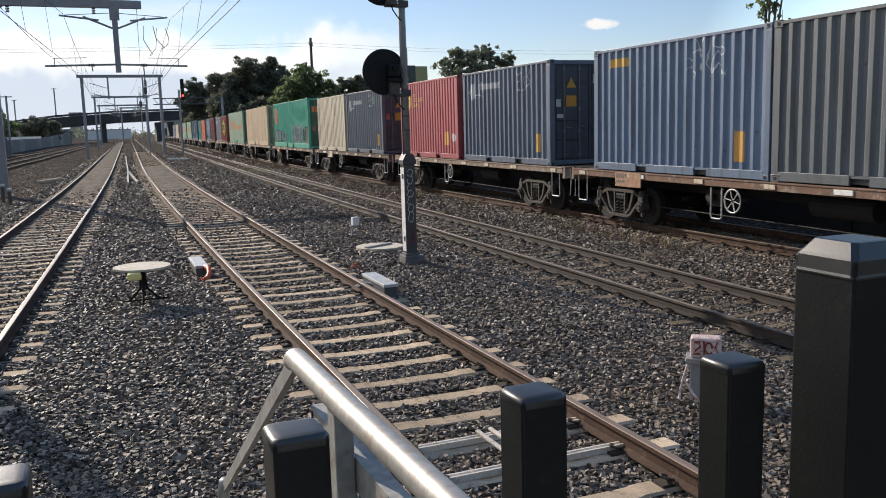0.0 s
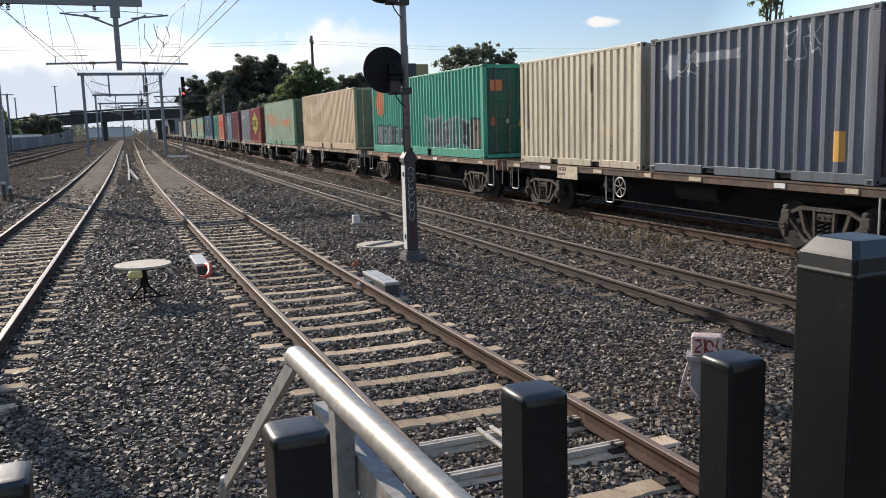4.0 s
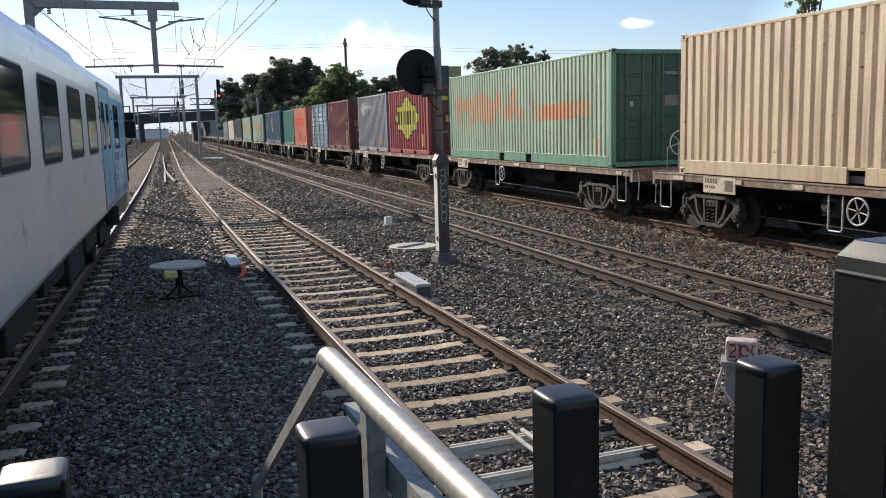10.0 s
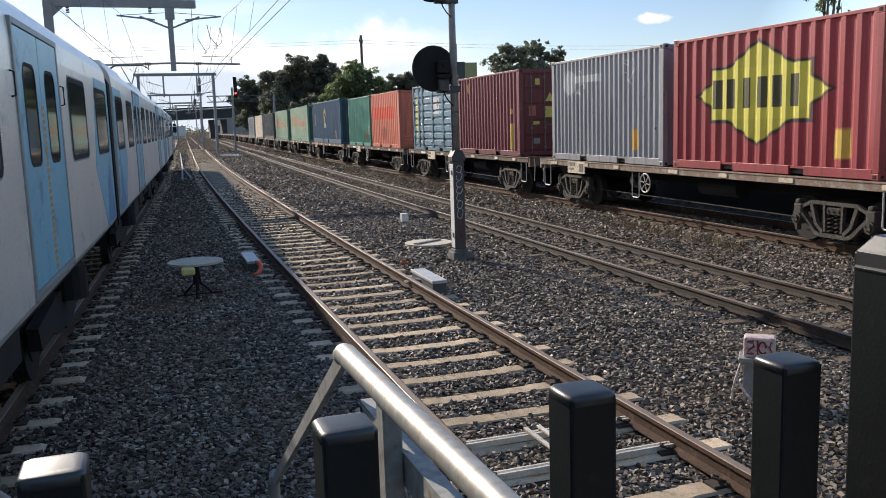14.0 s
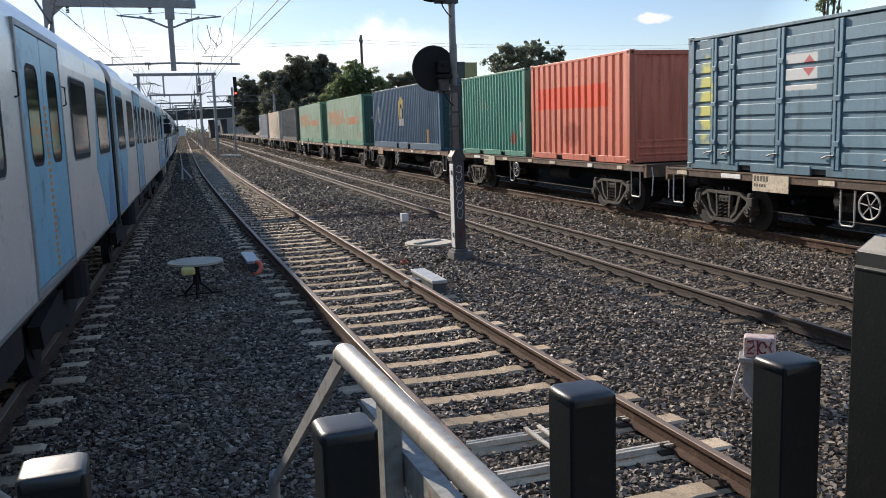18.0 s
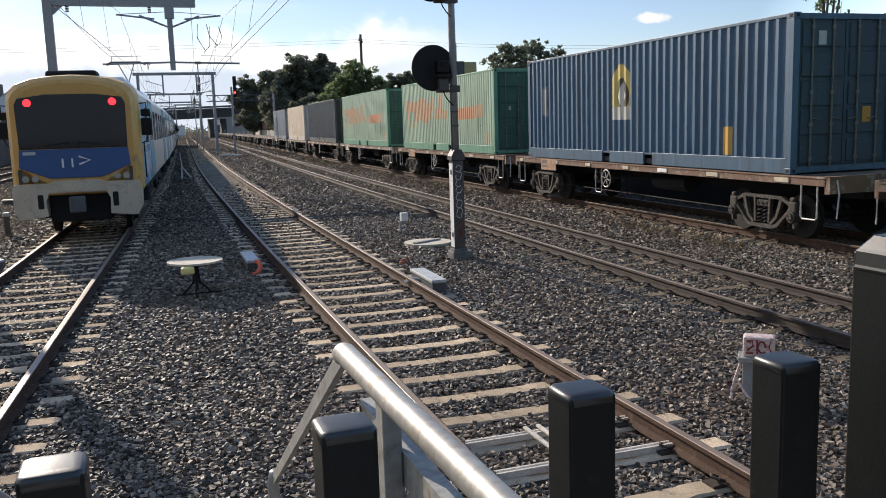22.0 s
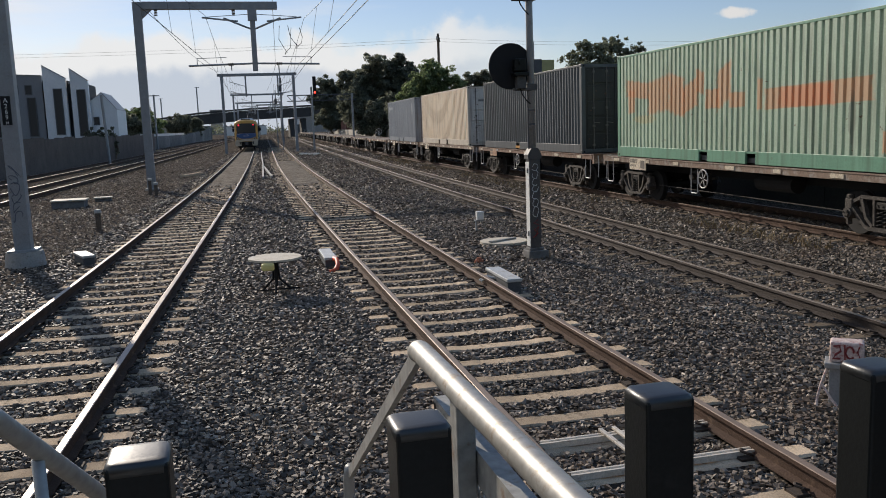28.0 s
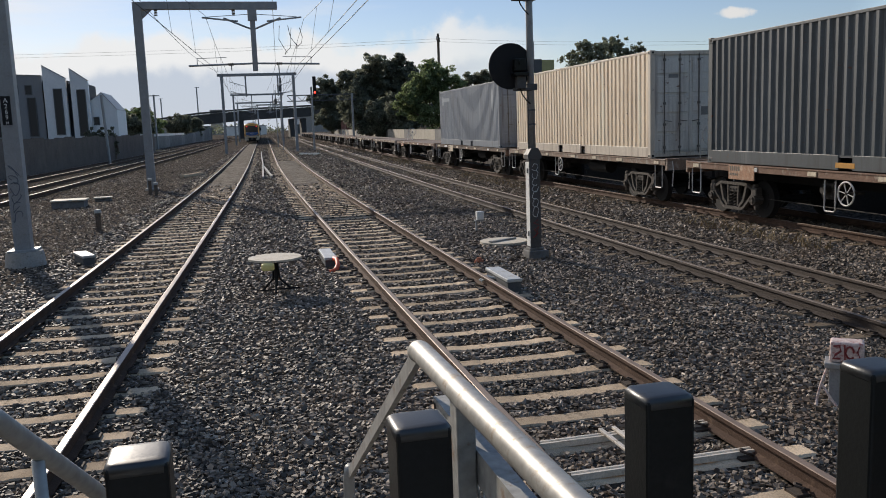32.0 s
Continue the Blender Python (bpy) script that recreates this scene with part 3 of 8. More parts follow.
make_track(LEFT, 1.6, -6, 420, 0.0, 9.15, 0.68, 62, 130, "sunlit railway track with concrete sleepers and shiny rail heads")
make_track(MID, 1.6, -6, 420, 0.0, 7.49, 0.66, 62, 130, "railway track with tan concrete sleepers and dull brown rails")
make_track(THIRD, 1.435, -6, 420, -0.16, 8.0, 0.66, 60, 120, "railway track half buried in dark ballast")
make_track(FREIGHT, 1.435, -12, 420, 0.0, 8.0, 0.66, 60, 120, "freight railway track with rusty rails and dusty sleeper ends")
make_track(FAR_A, 1.6, -6, 420, 0.0, 8.0, 0.7, 20, 130, "outer railway track on dark ballast")
make_track(FAR_B, 1.6, -6, 420, 0.0, 8.0, 0.7, 20, 130, "outermost railway track beside the boundary fence")
for o in (SLEEPER, SLEEPER_DARK, CLIP):
    bpy.data.objects.remove(o)


def fill_between(line, y0, y1, ztop, half=0.72):
    """Trodden dirt filled in between the rails farther off."""
    bm = B()
    rows = []
    y = y0
    while y <= y1:
        m = line.place(y)
        rows.append([bm.verts.new(m @ Vector((x, 0, ztop - 0.14 * max(0.0, 1 - (y - y0) / 9 + 0.5 * noise.noise(Vector((x * 1.7, y * 0.9, 8)))) + 0.03 * noise.noise(Vector((x * 2, y * 0.4, 3))) - (0.03 if abs(x) > 0.6 else 0)))) for x in [half * (k / 4 - 1) for k in range(9)]])
        y += 0.75 if y < 60 else 1.5
    for a, b in zip(rows, rows[1:]):
        for k in range(8):
            bm.faces.new((a[k], a[k + 1], b[k + 1], b[k]))
    low = [bm.verts.new(v.co - Vector((0, 0, 0.16))) for v in rows[0]]
    for k in range(8):
        bm.faces.new((low[k], low[k + 1], rows[0][k + 1], rows[0][k]))
    return tagged(link("dirt_infill", bm, M["mud"], smooth=True), "pale trodden dirt packed between the rails", "dirt", kind="structure")


fill_between(LEFT, 37.5, 300, -0.115)
fill_between(MID, 35.5, 72, -0.120)

# ---- platform end: slab, fence posts, stair handrails ----
def platform():
    bm = B()
    box(bm, -1.0, 1.38, -60, 1.16, 0.86, 1.08, 0.02)
    slab = tagged(link("platform", bm, M["concrete"]), "grey concrete platform slab ending at a black fence", "platform", kind="structure")
    bm = B()
    box(bm, -0.9, 1.28, -60, 1.05, -0.4, 0.858)
    part("platform_wall", bm, M["concrete"], slab)


platform()


def fence_post(x, y, w, top, label, peak=0.0):
    t = thing("fence_post", label, "fence post", pose(x, y, 1.08), group="fence posts at the platform end")
    h = top - 1.08
    bm = B()
    box(bm, -w / 2, w / 2, -w / 2, w / 2, 0.008, h - 0.004, 0.004)
    part("post", bm, M["black_paint"], t)
    # cap: a lip round the tube, a plain band and a bevelled, slightly domed top
    bm = B()
    band = 0.25 * w if peak else 0.22 * w
    e0 = w / 2
    if peak:
        steps = [(e0 + 0.0018, h - band - 0.003), (e0 + 0.0026, h - band), (e0 + 0.0014, h - band + 0.004), (e0 + 0.001, h - 0.004), (e0 - 0.002, h), (e0 - 0.016, h + peak), (e0 - 0.022, h + peak + 0.001)]
    else:
        steps = [(e0 + 0.0008, h - band), (e0 + 0.0010, h - 0.006), (e0, h - 0.0035), (e0 - 0.0020, h - 0.0012), (e0 - 0.005, h), (e0 - 0.012, h + 0.001)]
    rows = []
    for e, z in steps:
        c = min(0.008, e * 0.2)
        rows.append([bm.verts.new((px, py, z)) for px, py in ((e - c, -e), (e, -e + c), (e, e - c), (e - c, e), (-e + c, e), (-e, e - c), (-e, -e + c), (-e + c, -e))])
    for lo, hi in zip(rows, rows[1:]):
        for k in range(8):
            bm.faces.new((lo[k], lo[(k + 1) % 8], hi[(k + 1) % 8], hi[k]))
    bm.faces.new(rows[-1])
    bm.faces.new(rows[0][::-1])
    part("cap", bm, M["black_cap"], t, "moulded black plastic cap", smooth=not peak)
    bm = B()
    box(bm, -w * 0.9, w * 0.9, -w * 0.9, w * 0.9, 0.0, 0.010, 0.002)
    part("base_plate", bm, M["black_paint"], t)
    return t


M["black_cap"] = material("black_cap", (0.013, 0.0145, 0.0145), 0.40, 0, 8, 0.25, 200, 0.015, spec=0.8, dirt=(0.03, 0.03, 0.028), dirt_amount=0.12)
for x_ in (-0.447, -0.119, 0.211, 0.541, 0.885):
    fence_post(x_, 1.003, 0.069, 2.078, "glossy black square steel fence post with a plastic cap")
fence_post(1.07, 0.955, 0.114, 2.232, "tall thick black square gate post with a plastic cap", 0.020)


def stair_rail(x):
    t = thing("stair_handrail", "galvanised steel handrail of the stairs down to the tracks", "handrail", group="stair handrails")
    r = 0.0192
    bm = B()
    pts = [(x + 0.022, 0.15, 2.052), (x + 0.004, 0.785, 2.052), (x - 0.004, 1.10, 2.052), (x - 0.0095, 1.405, 2.052), (x - 0.010, 1.418, 2.050), (x - 0.010, 1.426, 2.046)]
    sweep(bm, pts, r, 20)
    part("top_tube", bm, M["tube"], t, smooth=True)
    bm = B()
    # flat sloping rail that follows the stairs downwards
    a, b = Vector((x - 0.012, 1.42, 2.042)), Vector((x - 0.013, 2.46, 1.405))
    d = (b - a).normalized()
    up = d.cross(Vector((1, 0, 0))).normalized() * 0.0145
    prof = [a + up, a - up, b - up, b + up]
    lo = [bm.verts.new(p - Vector((0.006, 0, 0))) for p in prof]
    hi = [bm.verts.new(p + Vector((0.006, 0, 0))) for p in prof]
    bm.faces.new(lo[::-1])
    bm.faces.new(hi)
    for i in range(4):
        bm.faces.new((lo[i], lo[(i + 1) % 4], hi[(i + 1) % 4], hi[i]))
    part("sloping_rail", bm, M["galv_worn"], t)
    bm = B()
    sweep(bm, [(x - 0.013, 2.455, 1.425), (x - 0.013, 2.50, 1.375), (x - 0.013, 2.51, 1.295), (x - 0.013, 2.51, -0.2)], 0.018, 10)
    part("end_post", bm, M["galv"], t, smooth=True)
    bm = B()
    box(bm, x - 0.012, x + 0.017, 1.166, 1.206, 0.9, 2.038, 0.003)
    part("post", bm, M["galv_worn"], t)
    bm = B()
    # angle iron of the mesh frame, running level below the tube
    prism(bm, [(x + 0.018, 1.958), (x + 0.046, 1.958), (x + 0.046, 1.952), (x + 0.024, 1.952), (x + 0.024, 1.905), (x + 0.018, 1.905)], 0.55, 1.44)
    part("mesh_frame", bm, M["galv_worn"], t)
    bm = B()
    box(bm, x + 0.018, x + 0.036, 1.42, 1.44, 1.0, 1.95, 0.002)
    part("mesh_frame_post", bm, M["galv"], t)
    bm = B()
    for k in range(27):
        for sgn in (-1, 1):
            y0 = 0.62 + k * 0.03
            z0, z1 = 1.55, 1.95
            y1 = y0 + sgn * (z1 - z0) * 0.55
            if 0.55 < y1 < 1.44:
                rod(bm, (x + 0.026, y0, z0), (x + 0.026, y1, z1), 0.0014, 4, cap=False)
    part("wire_mesh", bm, M["galv"], t)["kind"] = "stuff"
    return t


stair_rail(0.315)
stair_left = thing("stair_handrail", "galvanised steel handrail sloping down beside the stairs", "handrail", group="stair handrails")
bm_ = B()
sweep(bm_, [(-0.62, 0.9, 2.06), (-0.575, 1.30, 2.062), (-0.43, 1.62, 1.95), (-0.355, 2.10, 1.60), (-0.33, 2.5, 1.30)], 0.020, 14)
part("sloping_tube", bm_, M["galv"], stair_left, smooth=True)
bm_ = B()
rod(bm_, (-0.405, 1.80, 1.80), (-0.405, 1.80, 0.9), 0.013, 10)
rod(bm_, (-0.35, 2.45, 1.33), (-0.35, 2.45, -0.2), 0.016, 10)
part("post", bm_, M["galv"], stair_left, smooth=True)


def steps():
    t = thing("stairs", "open steel grating steps leading down to the ballast", "stairs")
    for k in range(6):
        bm = B()
        y, z = 1.30 + 0.24 * k, 0.90 - 0.18 * k
        box(bm, -0.33, 0.31, y - 0.11, y + 0.11, z - 0.03, z, 0.004)
        part("tread", bm, M["galv"], t)
    for x in (-0.34, 0.32):
        bm = B()
        prism(bm, [(1.17, 1.02), (1.17, 0.80), (2.62, -0.28), (2.78, -0.28), (2.78, -0.18)], x - 0.006, x + 0.006, axis="x")
        part("stringer", bm, M["galv"], t)


steps()


# ---- lineside equipment between the tracks ----
def letters(s, size, mat, parent, m, name="lettering"):
    cu = bpy.data.curves.new(name, "FONT")
    cu.body, cu.size, cu.extrude, cu.align_x, cu.align_y = s, size, 0.003, "CENTER", "CENTER"
    tmp = new("tmp", cu)
    me = bpy.data.meshes.new_from_object(tmp)
    bpy.data.objects.remove(tmp)
    me.materials.clear()
    me.materials.append(mat)
    o = new(name, me)
    o.parent = parent
    o.matrix_basis = m
    return o


M["mast_grey"] = material("mast_grey", (0.28, 0.285, 0.29), 0.6, 0.1, 3, 0.15, 60, 0.1, dirt=(0.22, 0.2, 0.18), dirt_amount=0.15)


def signal(x, y):
    t = thing("railway_signal", "grey signal post with round black signal heads and graffiti", "signal", pose(x, y, 0))
    bm = B()
    box(bm, -0.16, 0.24, -0.17, 0.20, -0.32, -0.03, 0.02)
    box(bm, -0.13, 0.15, -0.13, 0.13, -0.03, 0.02, 0.008)
    part("footing", bm, M["concrete_dark"], t, "square concrete footing")
    bm = B()
    box(bm, -0.105, 0.115, -0.10, 0.10, 0.02, 1.72, 0.010)
    lower = part("cabinet", bm, M["signal_grey"], t, "grey steel cabinet post covered with graffiti")
    # looped scrawls that climb the front face
    bm = B()
    rng = random.Random(4)
    z = 0.62
    for k in range(7):
        h = (0.19, 0.15, 0.14, 0.12, 0.13, 0.15, 0.12)[k]
        n = 12
        wide = 0.052 + 0.014 * rng.random()
        turn = (1.0, 1.0, 0.55, 0.8, 0.5, 0.7, 0.9)[k]
        pts = []
        for j in range(n + 1):
            a = 2 * math.pi * turn * j / n + rng.uniform(-0.1, 0.1) + 0.6 * k
            pts.append((0.008 + wide * math.cos(a) + 0.01 * math.sin(3 * a), -0.1035, z + h / 2 + h * 0.55 * math.sin(a)))
        sweep(bm, pts, 0.0075, 5)
        z += h
    part("graffiti", bm, M["chalk"], lower, "pale scrawled graffiti")["kind"] = "stuff"
    bm = B()
    sweep(bm, [(-0.05, -0.1035, 0.22), (0.05, -0.1035, 0.30), (-0.03, -0.1035, 0.37), (0.06, -0.1035, 0.43), (0.0, -0.1035, 0.24)], 0.012, 5)
    sweep(bm, [(0.06, -0.1035, 0.46), (-0.04, -0.1035, 0.50), (0.05, -0.1035, 0.56)], 0.010, 5)
    part("graffiti", bm, M["red_scrawl"], lower, "dark red scrawled graffiti")["kind"] = "stuff"
    bm = B()
    box(bm, -0.111, -0.106, -0.095, 0.095, 0.05, 1.66, 0.001)
    part("side_plate", bm, M["white_paint"], lower)
    for zz in (0.25, 1.45):
        bm = B()
        box(bm, -0.125, -0.111, -0.05, 0.0, zz, zz + 0.09, 0.004)
        part("hinge", bm, M["steel_dark"], lower)
    bm = B()
    prism(bm, [(-0.13, 1.72), (0.14, 1.72), (0.14, 1.80), (0.075, 1.92), (-0.065, 1.92), (-0.13, 1.80)], -0.115, 0.115)
    part("shoulder", bm, M["signal_grey"], t)
    bm = B()
    rod(bm, (0, 0, 1.9), (-0.02, 0, 6.5), 0.066, 16)
    part("mast", bm, M["mast_grey"], t, smooth=True)
    bm = B()
    for zz in (2.35, 2.62):
        rod(bm, (0, 0, zz), (0, 0, zz + 0.03), 0.074, 16)
    sweep(bm, [(-0.075, -0.01, 1.9), (-0.075, -0.01, 2.9), (-0.08, -0.01, 3.0)], 0.012, 6)
    part("conduit", bm, M["steel_dark"], t)
    for z in (3.45, 5.08):
        bm = B()
        c = Vector((-0.39, 0.02, z))
        rod(bm, c + Vector((0, 0.012, 0)), c - Vector((0, 0.012, 0)), 0.425, 48)
        head = part("backboard", bm, M["black_matt"], t, "round matt black backboard")
        bm = B()
        box(bm, c.x + 0.02, c.x + 0.24, -0.20, 0.0, z - 0.10, z + 0.13, 0.02)
        rod(bm, (c.x + 0.13, -0.20, z + 0.06), (c.x + 0.13, -0.235, z + 0.06), 0.045, 14)
        box(bm, c.x + 0.0, c.x + 0.28, -0.23, -0.02, z - 0.19, z - 0.12, 0.01)
        part("lamp_housing", bm, M["black_paint"], head)
        bm = B()
        box(bm, c.x + 0.06, c.x + 0.24, -0.16, -0.02, z - 0.42, z - 0.19, 0.01)
        part("terminal_box", bm, M["signal_grey"], head)
        bm = B()
        box(bm, c.x + 0.02, -0.02, -0.09, -0.03, z - 0.46, z - 0.40, 0.006)
        box(bm, -0.10, 0.10, -0.08, 0.08, z - 0.45, z - 0.33, 0.008)
        part("bracket", bm, M["signal_grey"], t)
        bm = B()
        sweep(bm, [(c.x + 0.14, -0.1, z - 0.42), (c.x + 0.18, -0.09, z - 0.52), (c.x + 0.26, -0.07, z - 0.62), (-0.04, -0.05, z - 0.70), (0.0, -0.04, z - 0.72)], 0.011, 6)
        part("cable", bm, M["black_matt"], t)


M["signal_grey"] = material("signal_grey", (0.08, 0.077, 0.075), 0.6, 0.1, 5, 0.25, 60, 0.1, dirt=(0.11, 0.08, 0.07), dirt_amount=0.2)
M["chalk"] = material("chalk", (0.50, 0.51, 0.51), 0.7, 0, 20, 0.2, 80, 0)
M["red_scrawl"] = material("red_scrawl", (0.22, 0.03, 0.03), 0.6, 0, 9, 0.1, 60, 0)
signal(5.68, 15.44)


def round_plate(x, y, top, r, label, stand):
    t = thing("round_plate", label, "plate", pose(x, y, 0))
    bm = B()
    rod(bm, (0, 0, top - 0.03), (0, 0, top), r, 48)
    part("disc", bm, M["plate"], t)
    if stand:
        bm = B()
        for a in (0.4, 2.5, 4.6):
            sweep(bm, [(0.02 * math.cos(a), 0.02 * math.sin(a), top - 0.05), (0.06 * math.cos(a), 0.05 * math.sin(a), 0.02), (0.26 * math.cos(a), 0.22 * math.sin(a), -0.17)], 0.018, 6)
        rod(bm, (0, 0, -0.1), (0, 0, top - 0.03), 0.03, 8)
        rod(bm, (-0.33, -0.05, -0.15), (0.38, 0.03, -0.155), 0.012, 6)
        part("stand", bm, M["black_matt"], t)
        bm = B()
        box(bm, -0.24, -0.04, -0.50, -0.32, top - 0.15, top - 0.035, 0.03)
        part("lamp", bm, M["yellow_pale"], t, "pale yellow plastic lamp")
    return t


M["tie_steel"] = material("tie_steel", (0.62, 0.56, 0.48), 0.6, 0.1, 5, 0.2, 60, 0.05, dirt=(0.3, 0.24, 0.18), dirt_amount=0.25)
M["plate"] = material("plate", (0.55, 0.49, 0.39), 0.75, 0, 3, 0.2, 60, 0.15, dirt=(0.33, 0.28, 0.21), dirt_amount=0.25)
M["yellow_pale"] = material("yellow_pale", (0.85, 0.72, 0.28), 0.5, 0, 8, 0.1, 60, 0.02)
round_plate(0.69, 14.08, 0.385, 0.43, "round cream plate on a black tripod stand", True)
flat = thing("round_cover", "flat round cover plate with a raised bar on the ballast", "cover", pose(5.79, 17.65, -0.13))
bm_ = B()
rod(bm_, (0, 0, -0.05), (0, 0, 0.0), 0.52, 40)
part("disc", bm_, M["plate"], flat)
bm_ = B()
box(bm_, -0.42, 0.35, -0.06, 0.06, 0.002, 0.035, 0.01, m=Matrix.Rotation(0.5, 4, "Z"))
part("bar", bm_, M["concrete"], flat)


def junction_box(x, y, ry, l, w, top, label, hose=None, category="junction box"):
    t = thing("junction_box", label, category, pose(x, y, 0, 0, 0, ry))
    bm = B()
    box(bm, -w / 2 + 0.015, w / 2 - 0.015, -l / 2 + 0.02, l / 2 - 0.02, -0.20, top - 0.045, 0.01)
    part("body", bm, M["steel_dark"], t, "dark steel body")
    bm = B()
    box(bm, -w / 2, w / 2, -l / 2, l / 2, top - 0.05, top, 0.008)
    part("lid", bm, M["lid_grey"], t, "flat pale grey lid")
    if hose:
        bm = B()
        sweep(bm, hose, 0.045, 10)
        part("hose", bm, M["orange_hose"], t, "orange-red corrugated conduit", smooth=True)
    return t


M["lid_grey"] = material("lid_grey", (0.50, 0.51, 0.50), 0.5, 0.2, 4, 0.15, 60, 0.08, dirt=(0.3, 0.27, 0.23), dirt_amount=0.2)
jb = junction_box(4.18, 12.82, -1.2, 1.22, 0.24, 0.055, "long low trackside box with a pale grey lid")
for k_ in range(2):
    bm_ = B()
    sweep(bm_, [(-0.1, 0.1 + 0.08 * k_, -0.05), (-0.22, 0.12 + 0.1 * k_, -0.02), (-0.34, 0.1 + 0.1 * k_, -0.08)], 0.018, 6)
    part("cable", bm_, M["chalk"], jb)
junction_box(1.84, 16.75, -1.0, 1.30, 0.24, 0.0, "low trackside box with an orange conduit", [(0.06, -0.62, -0.03), (0.10, -0.78, -0.03), (0.10, -0.92, -0.10), (0.05, -1.05, -0.17), (-0.05, -1.15, -0.19)])
junction_box(-2.98, 19.05, 20, 0.9, 0.26, 0.02, "low trackside box with a pale lid beside the rail")
for x_, y_, w_, l_ in ((-5.78, 34.9, 1.15, 0.9), (-4.9, 37.3, 0.6, 0.4)):
    pit = thing("cable_pit", "concrete cable pit with a pale lid", "cable pit", pose(x_, y_, 0))
    bm_ = B()
    box(bm_, -w_ / 2, w_ / 2, -l_ / 2, l_ / 2, -0.3, 0.05 if w_ > 1 else -0.08, 0.02)
    part("body", bm_, M["concrete_dark"], pit)
    bm_ = B()
    z_ = 0.05 if w_ > 1 else -0.08
    box(bm_, -w_ / 2 - 0.05, w_ / 2 + 0.05, -l_ / 2 - 0.05, l_ / 2 + 0.05, z_, z_ + 0.05, 0.01)
    part("lid", bm_, M["plate"], pit)


def marker_post(x, y, h, wide, label):
    t = thing("marker_post", label, "marker post", pose(x, y, -0.32))
    bm = B()
    box(bm, -0.10, -0.06, -0.03, 0.03, 0, h, 0.004)
    box(bm, -0.12, 0.10, -0.05, 0.05, h - 0.03, h + 0.01, 0.004)
    part("stake", bm, M["steel_grey"], t)
    bm = B()
    box(bm, -0.07, 0.10, -0.07, 0.07, h + 0.01, h + 0.01 + wide, 0.012)
    part("head", bm, M["white_paint"], t, "white box head")


marker_post(5.93, 19.95, 0.40, 0.20, "short trackside marker with a white box head")


def lineside_box(x, y):
    t = thing("equipment_box", "small pinkish box on a grey steel stand with red scrawls", "equipment box", pose(x, y, -0.2, 0, 0, -40))
    bm = B()
    box(bm, -0.14, 0.14, -0.09, 0.09, 0.0, 0.36, 0.008)
    part("stand", bm, M["steel_grey"], t)
    bm = B()
    box(bm, -0.18, 0.18, -0.13, 0.13, 0.36, 0.41, 0.006)
    part("shelf", bm, M["galv"], t)
    bm = B()
    box(bm, -0.14, 0.14, -0.09, 0.09, 0.41, 0.60, 0.02)
    part("case", bm, M["pink_paint"], t, "weathered pinkish case")
    bm = B()
    sweep(bm, [(-0.11, -0.093, 0.56), (-0.06, -0.093, 0.57), (-0.05, -0.093, 0.52), (-0.09, -0.093, 0.49), (-0.11, -0.093, 0.45), (-0.05, -0.093, 0.45)], 0.010, 5)
    sweep(bm, [(-0.02, -0.093, 0.58), (-0.015, -0.093, 0.44)], 0.007, 5)
    sweep(bm, [(0.02 + 0.035 * math.cos(a) + 0.012 * a / 6, -0.093, 0.51 + 0.055 * math.sin(a)) for a in [0.5 * k for k in range(12)]], 0.009, 5)
    sweep(bm, [(0.10, -0.093, 0.57), (0.085, -0.093, 0.52), (0.105, -0.093, 0.47), (0.08, -0.093, 0.45)], 0.008, 5)
    part("scrawl", bm, M["red_scrawl"], t, "dark red scrawl")
    for s in (-1, 1):
        bm = B()
        sweep(bm, [(-0.16, -0.1, 0.35), (-0.20, -0.12, 0.22), (-0.17 + 0.06 * s, -0.14, 0.08), (-0.13 + 0.1 * s, -0.18, 0.0)], 0.012, 6)
        part("cable", bm, M["pink_paint"], t)


lineside_box(5.27, 6.33)
ball = thing("orange_marker", "small faded orange rubber marker on the ballast", "marker", pose(4.55, 15.4, -0.12))
bm_ = B()
rod(bm_, (0, 0, -0.1), (0, 0, -0.02), 0.10, 14, r2=0.08)
rod(bm_, (0, 0, -0.02), (0, 0, 0.03), 0.055, 14, r2=0.04)
part("cone", bm_, material("faded_rubber", (0.34, 0.12, 0.065), 0.8, 0, 9, 0.25, 60, 0.1), ball)


def cable_trough():
    """Pale concrete troughing along the middle of the tracks, splayed at its near end."""
    t = thing("cable_trough", "pale concrete cable trough splayed at its near end", "trough")
    for pts in (((1.98, 47.6), (2.62, 62.0)), ((2.48, 48.2), (2.66, 62.0)), ((2.64, 62.2), (3.5, 84.0)), ((3.5, 84.2), (4.3, 104.0))):
        (xa, ya), (xb, yb) = pts
        bm = B()
        prism(bm, [(xa - 0.05, ya), (xa + 0.05, ya), (xb + 0.05, yb), (xb - 0.05, yb)], -0.25, -0.06, axis="z")
        part("trough_cover", bm, M["concrete"], t)


cable_trough()
for x_, y_, a_ in ((-1.95, 54.5, -20), (8.4, 88.0, 30), (-9.2, 138.0, 50)):
    o_ = thing("loose_sleeper", "pale loose timber sleeper lying on the ballast", "sleeper", pose(x_, y_, -0.16, 0, 0, a_))
    bm_ = B()
    box(bm_, -0.12, 0.12, -1.6, 1.6, -0.03, 0.14, 0.02)
    part("timber", bm_, M["white_paint"] if x_ > 0 else M["sleeper"], o_)
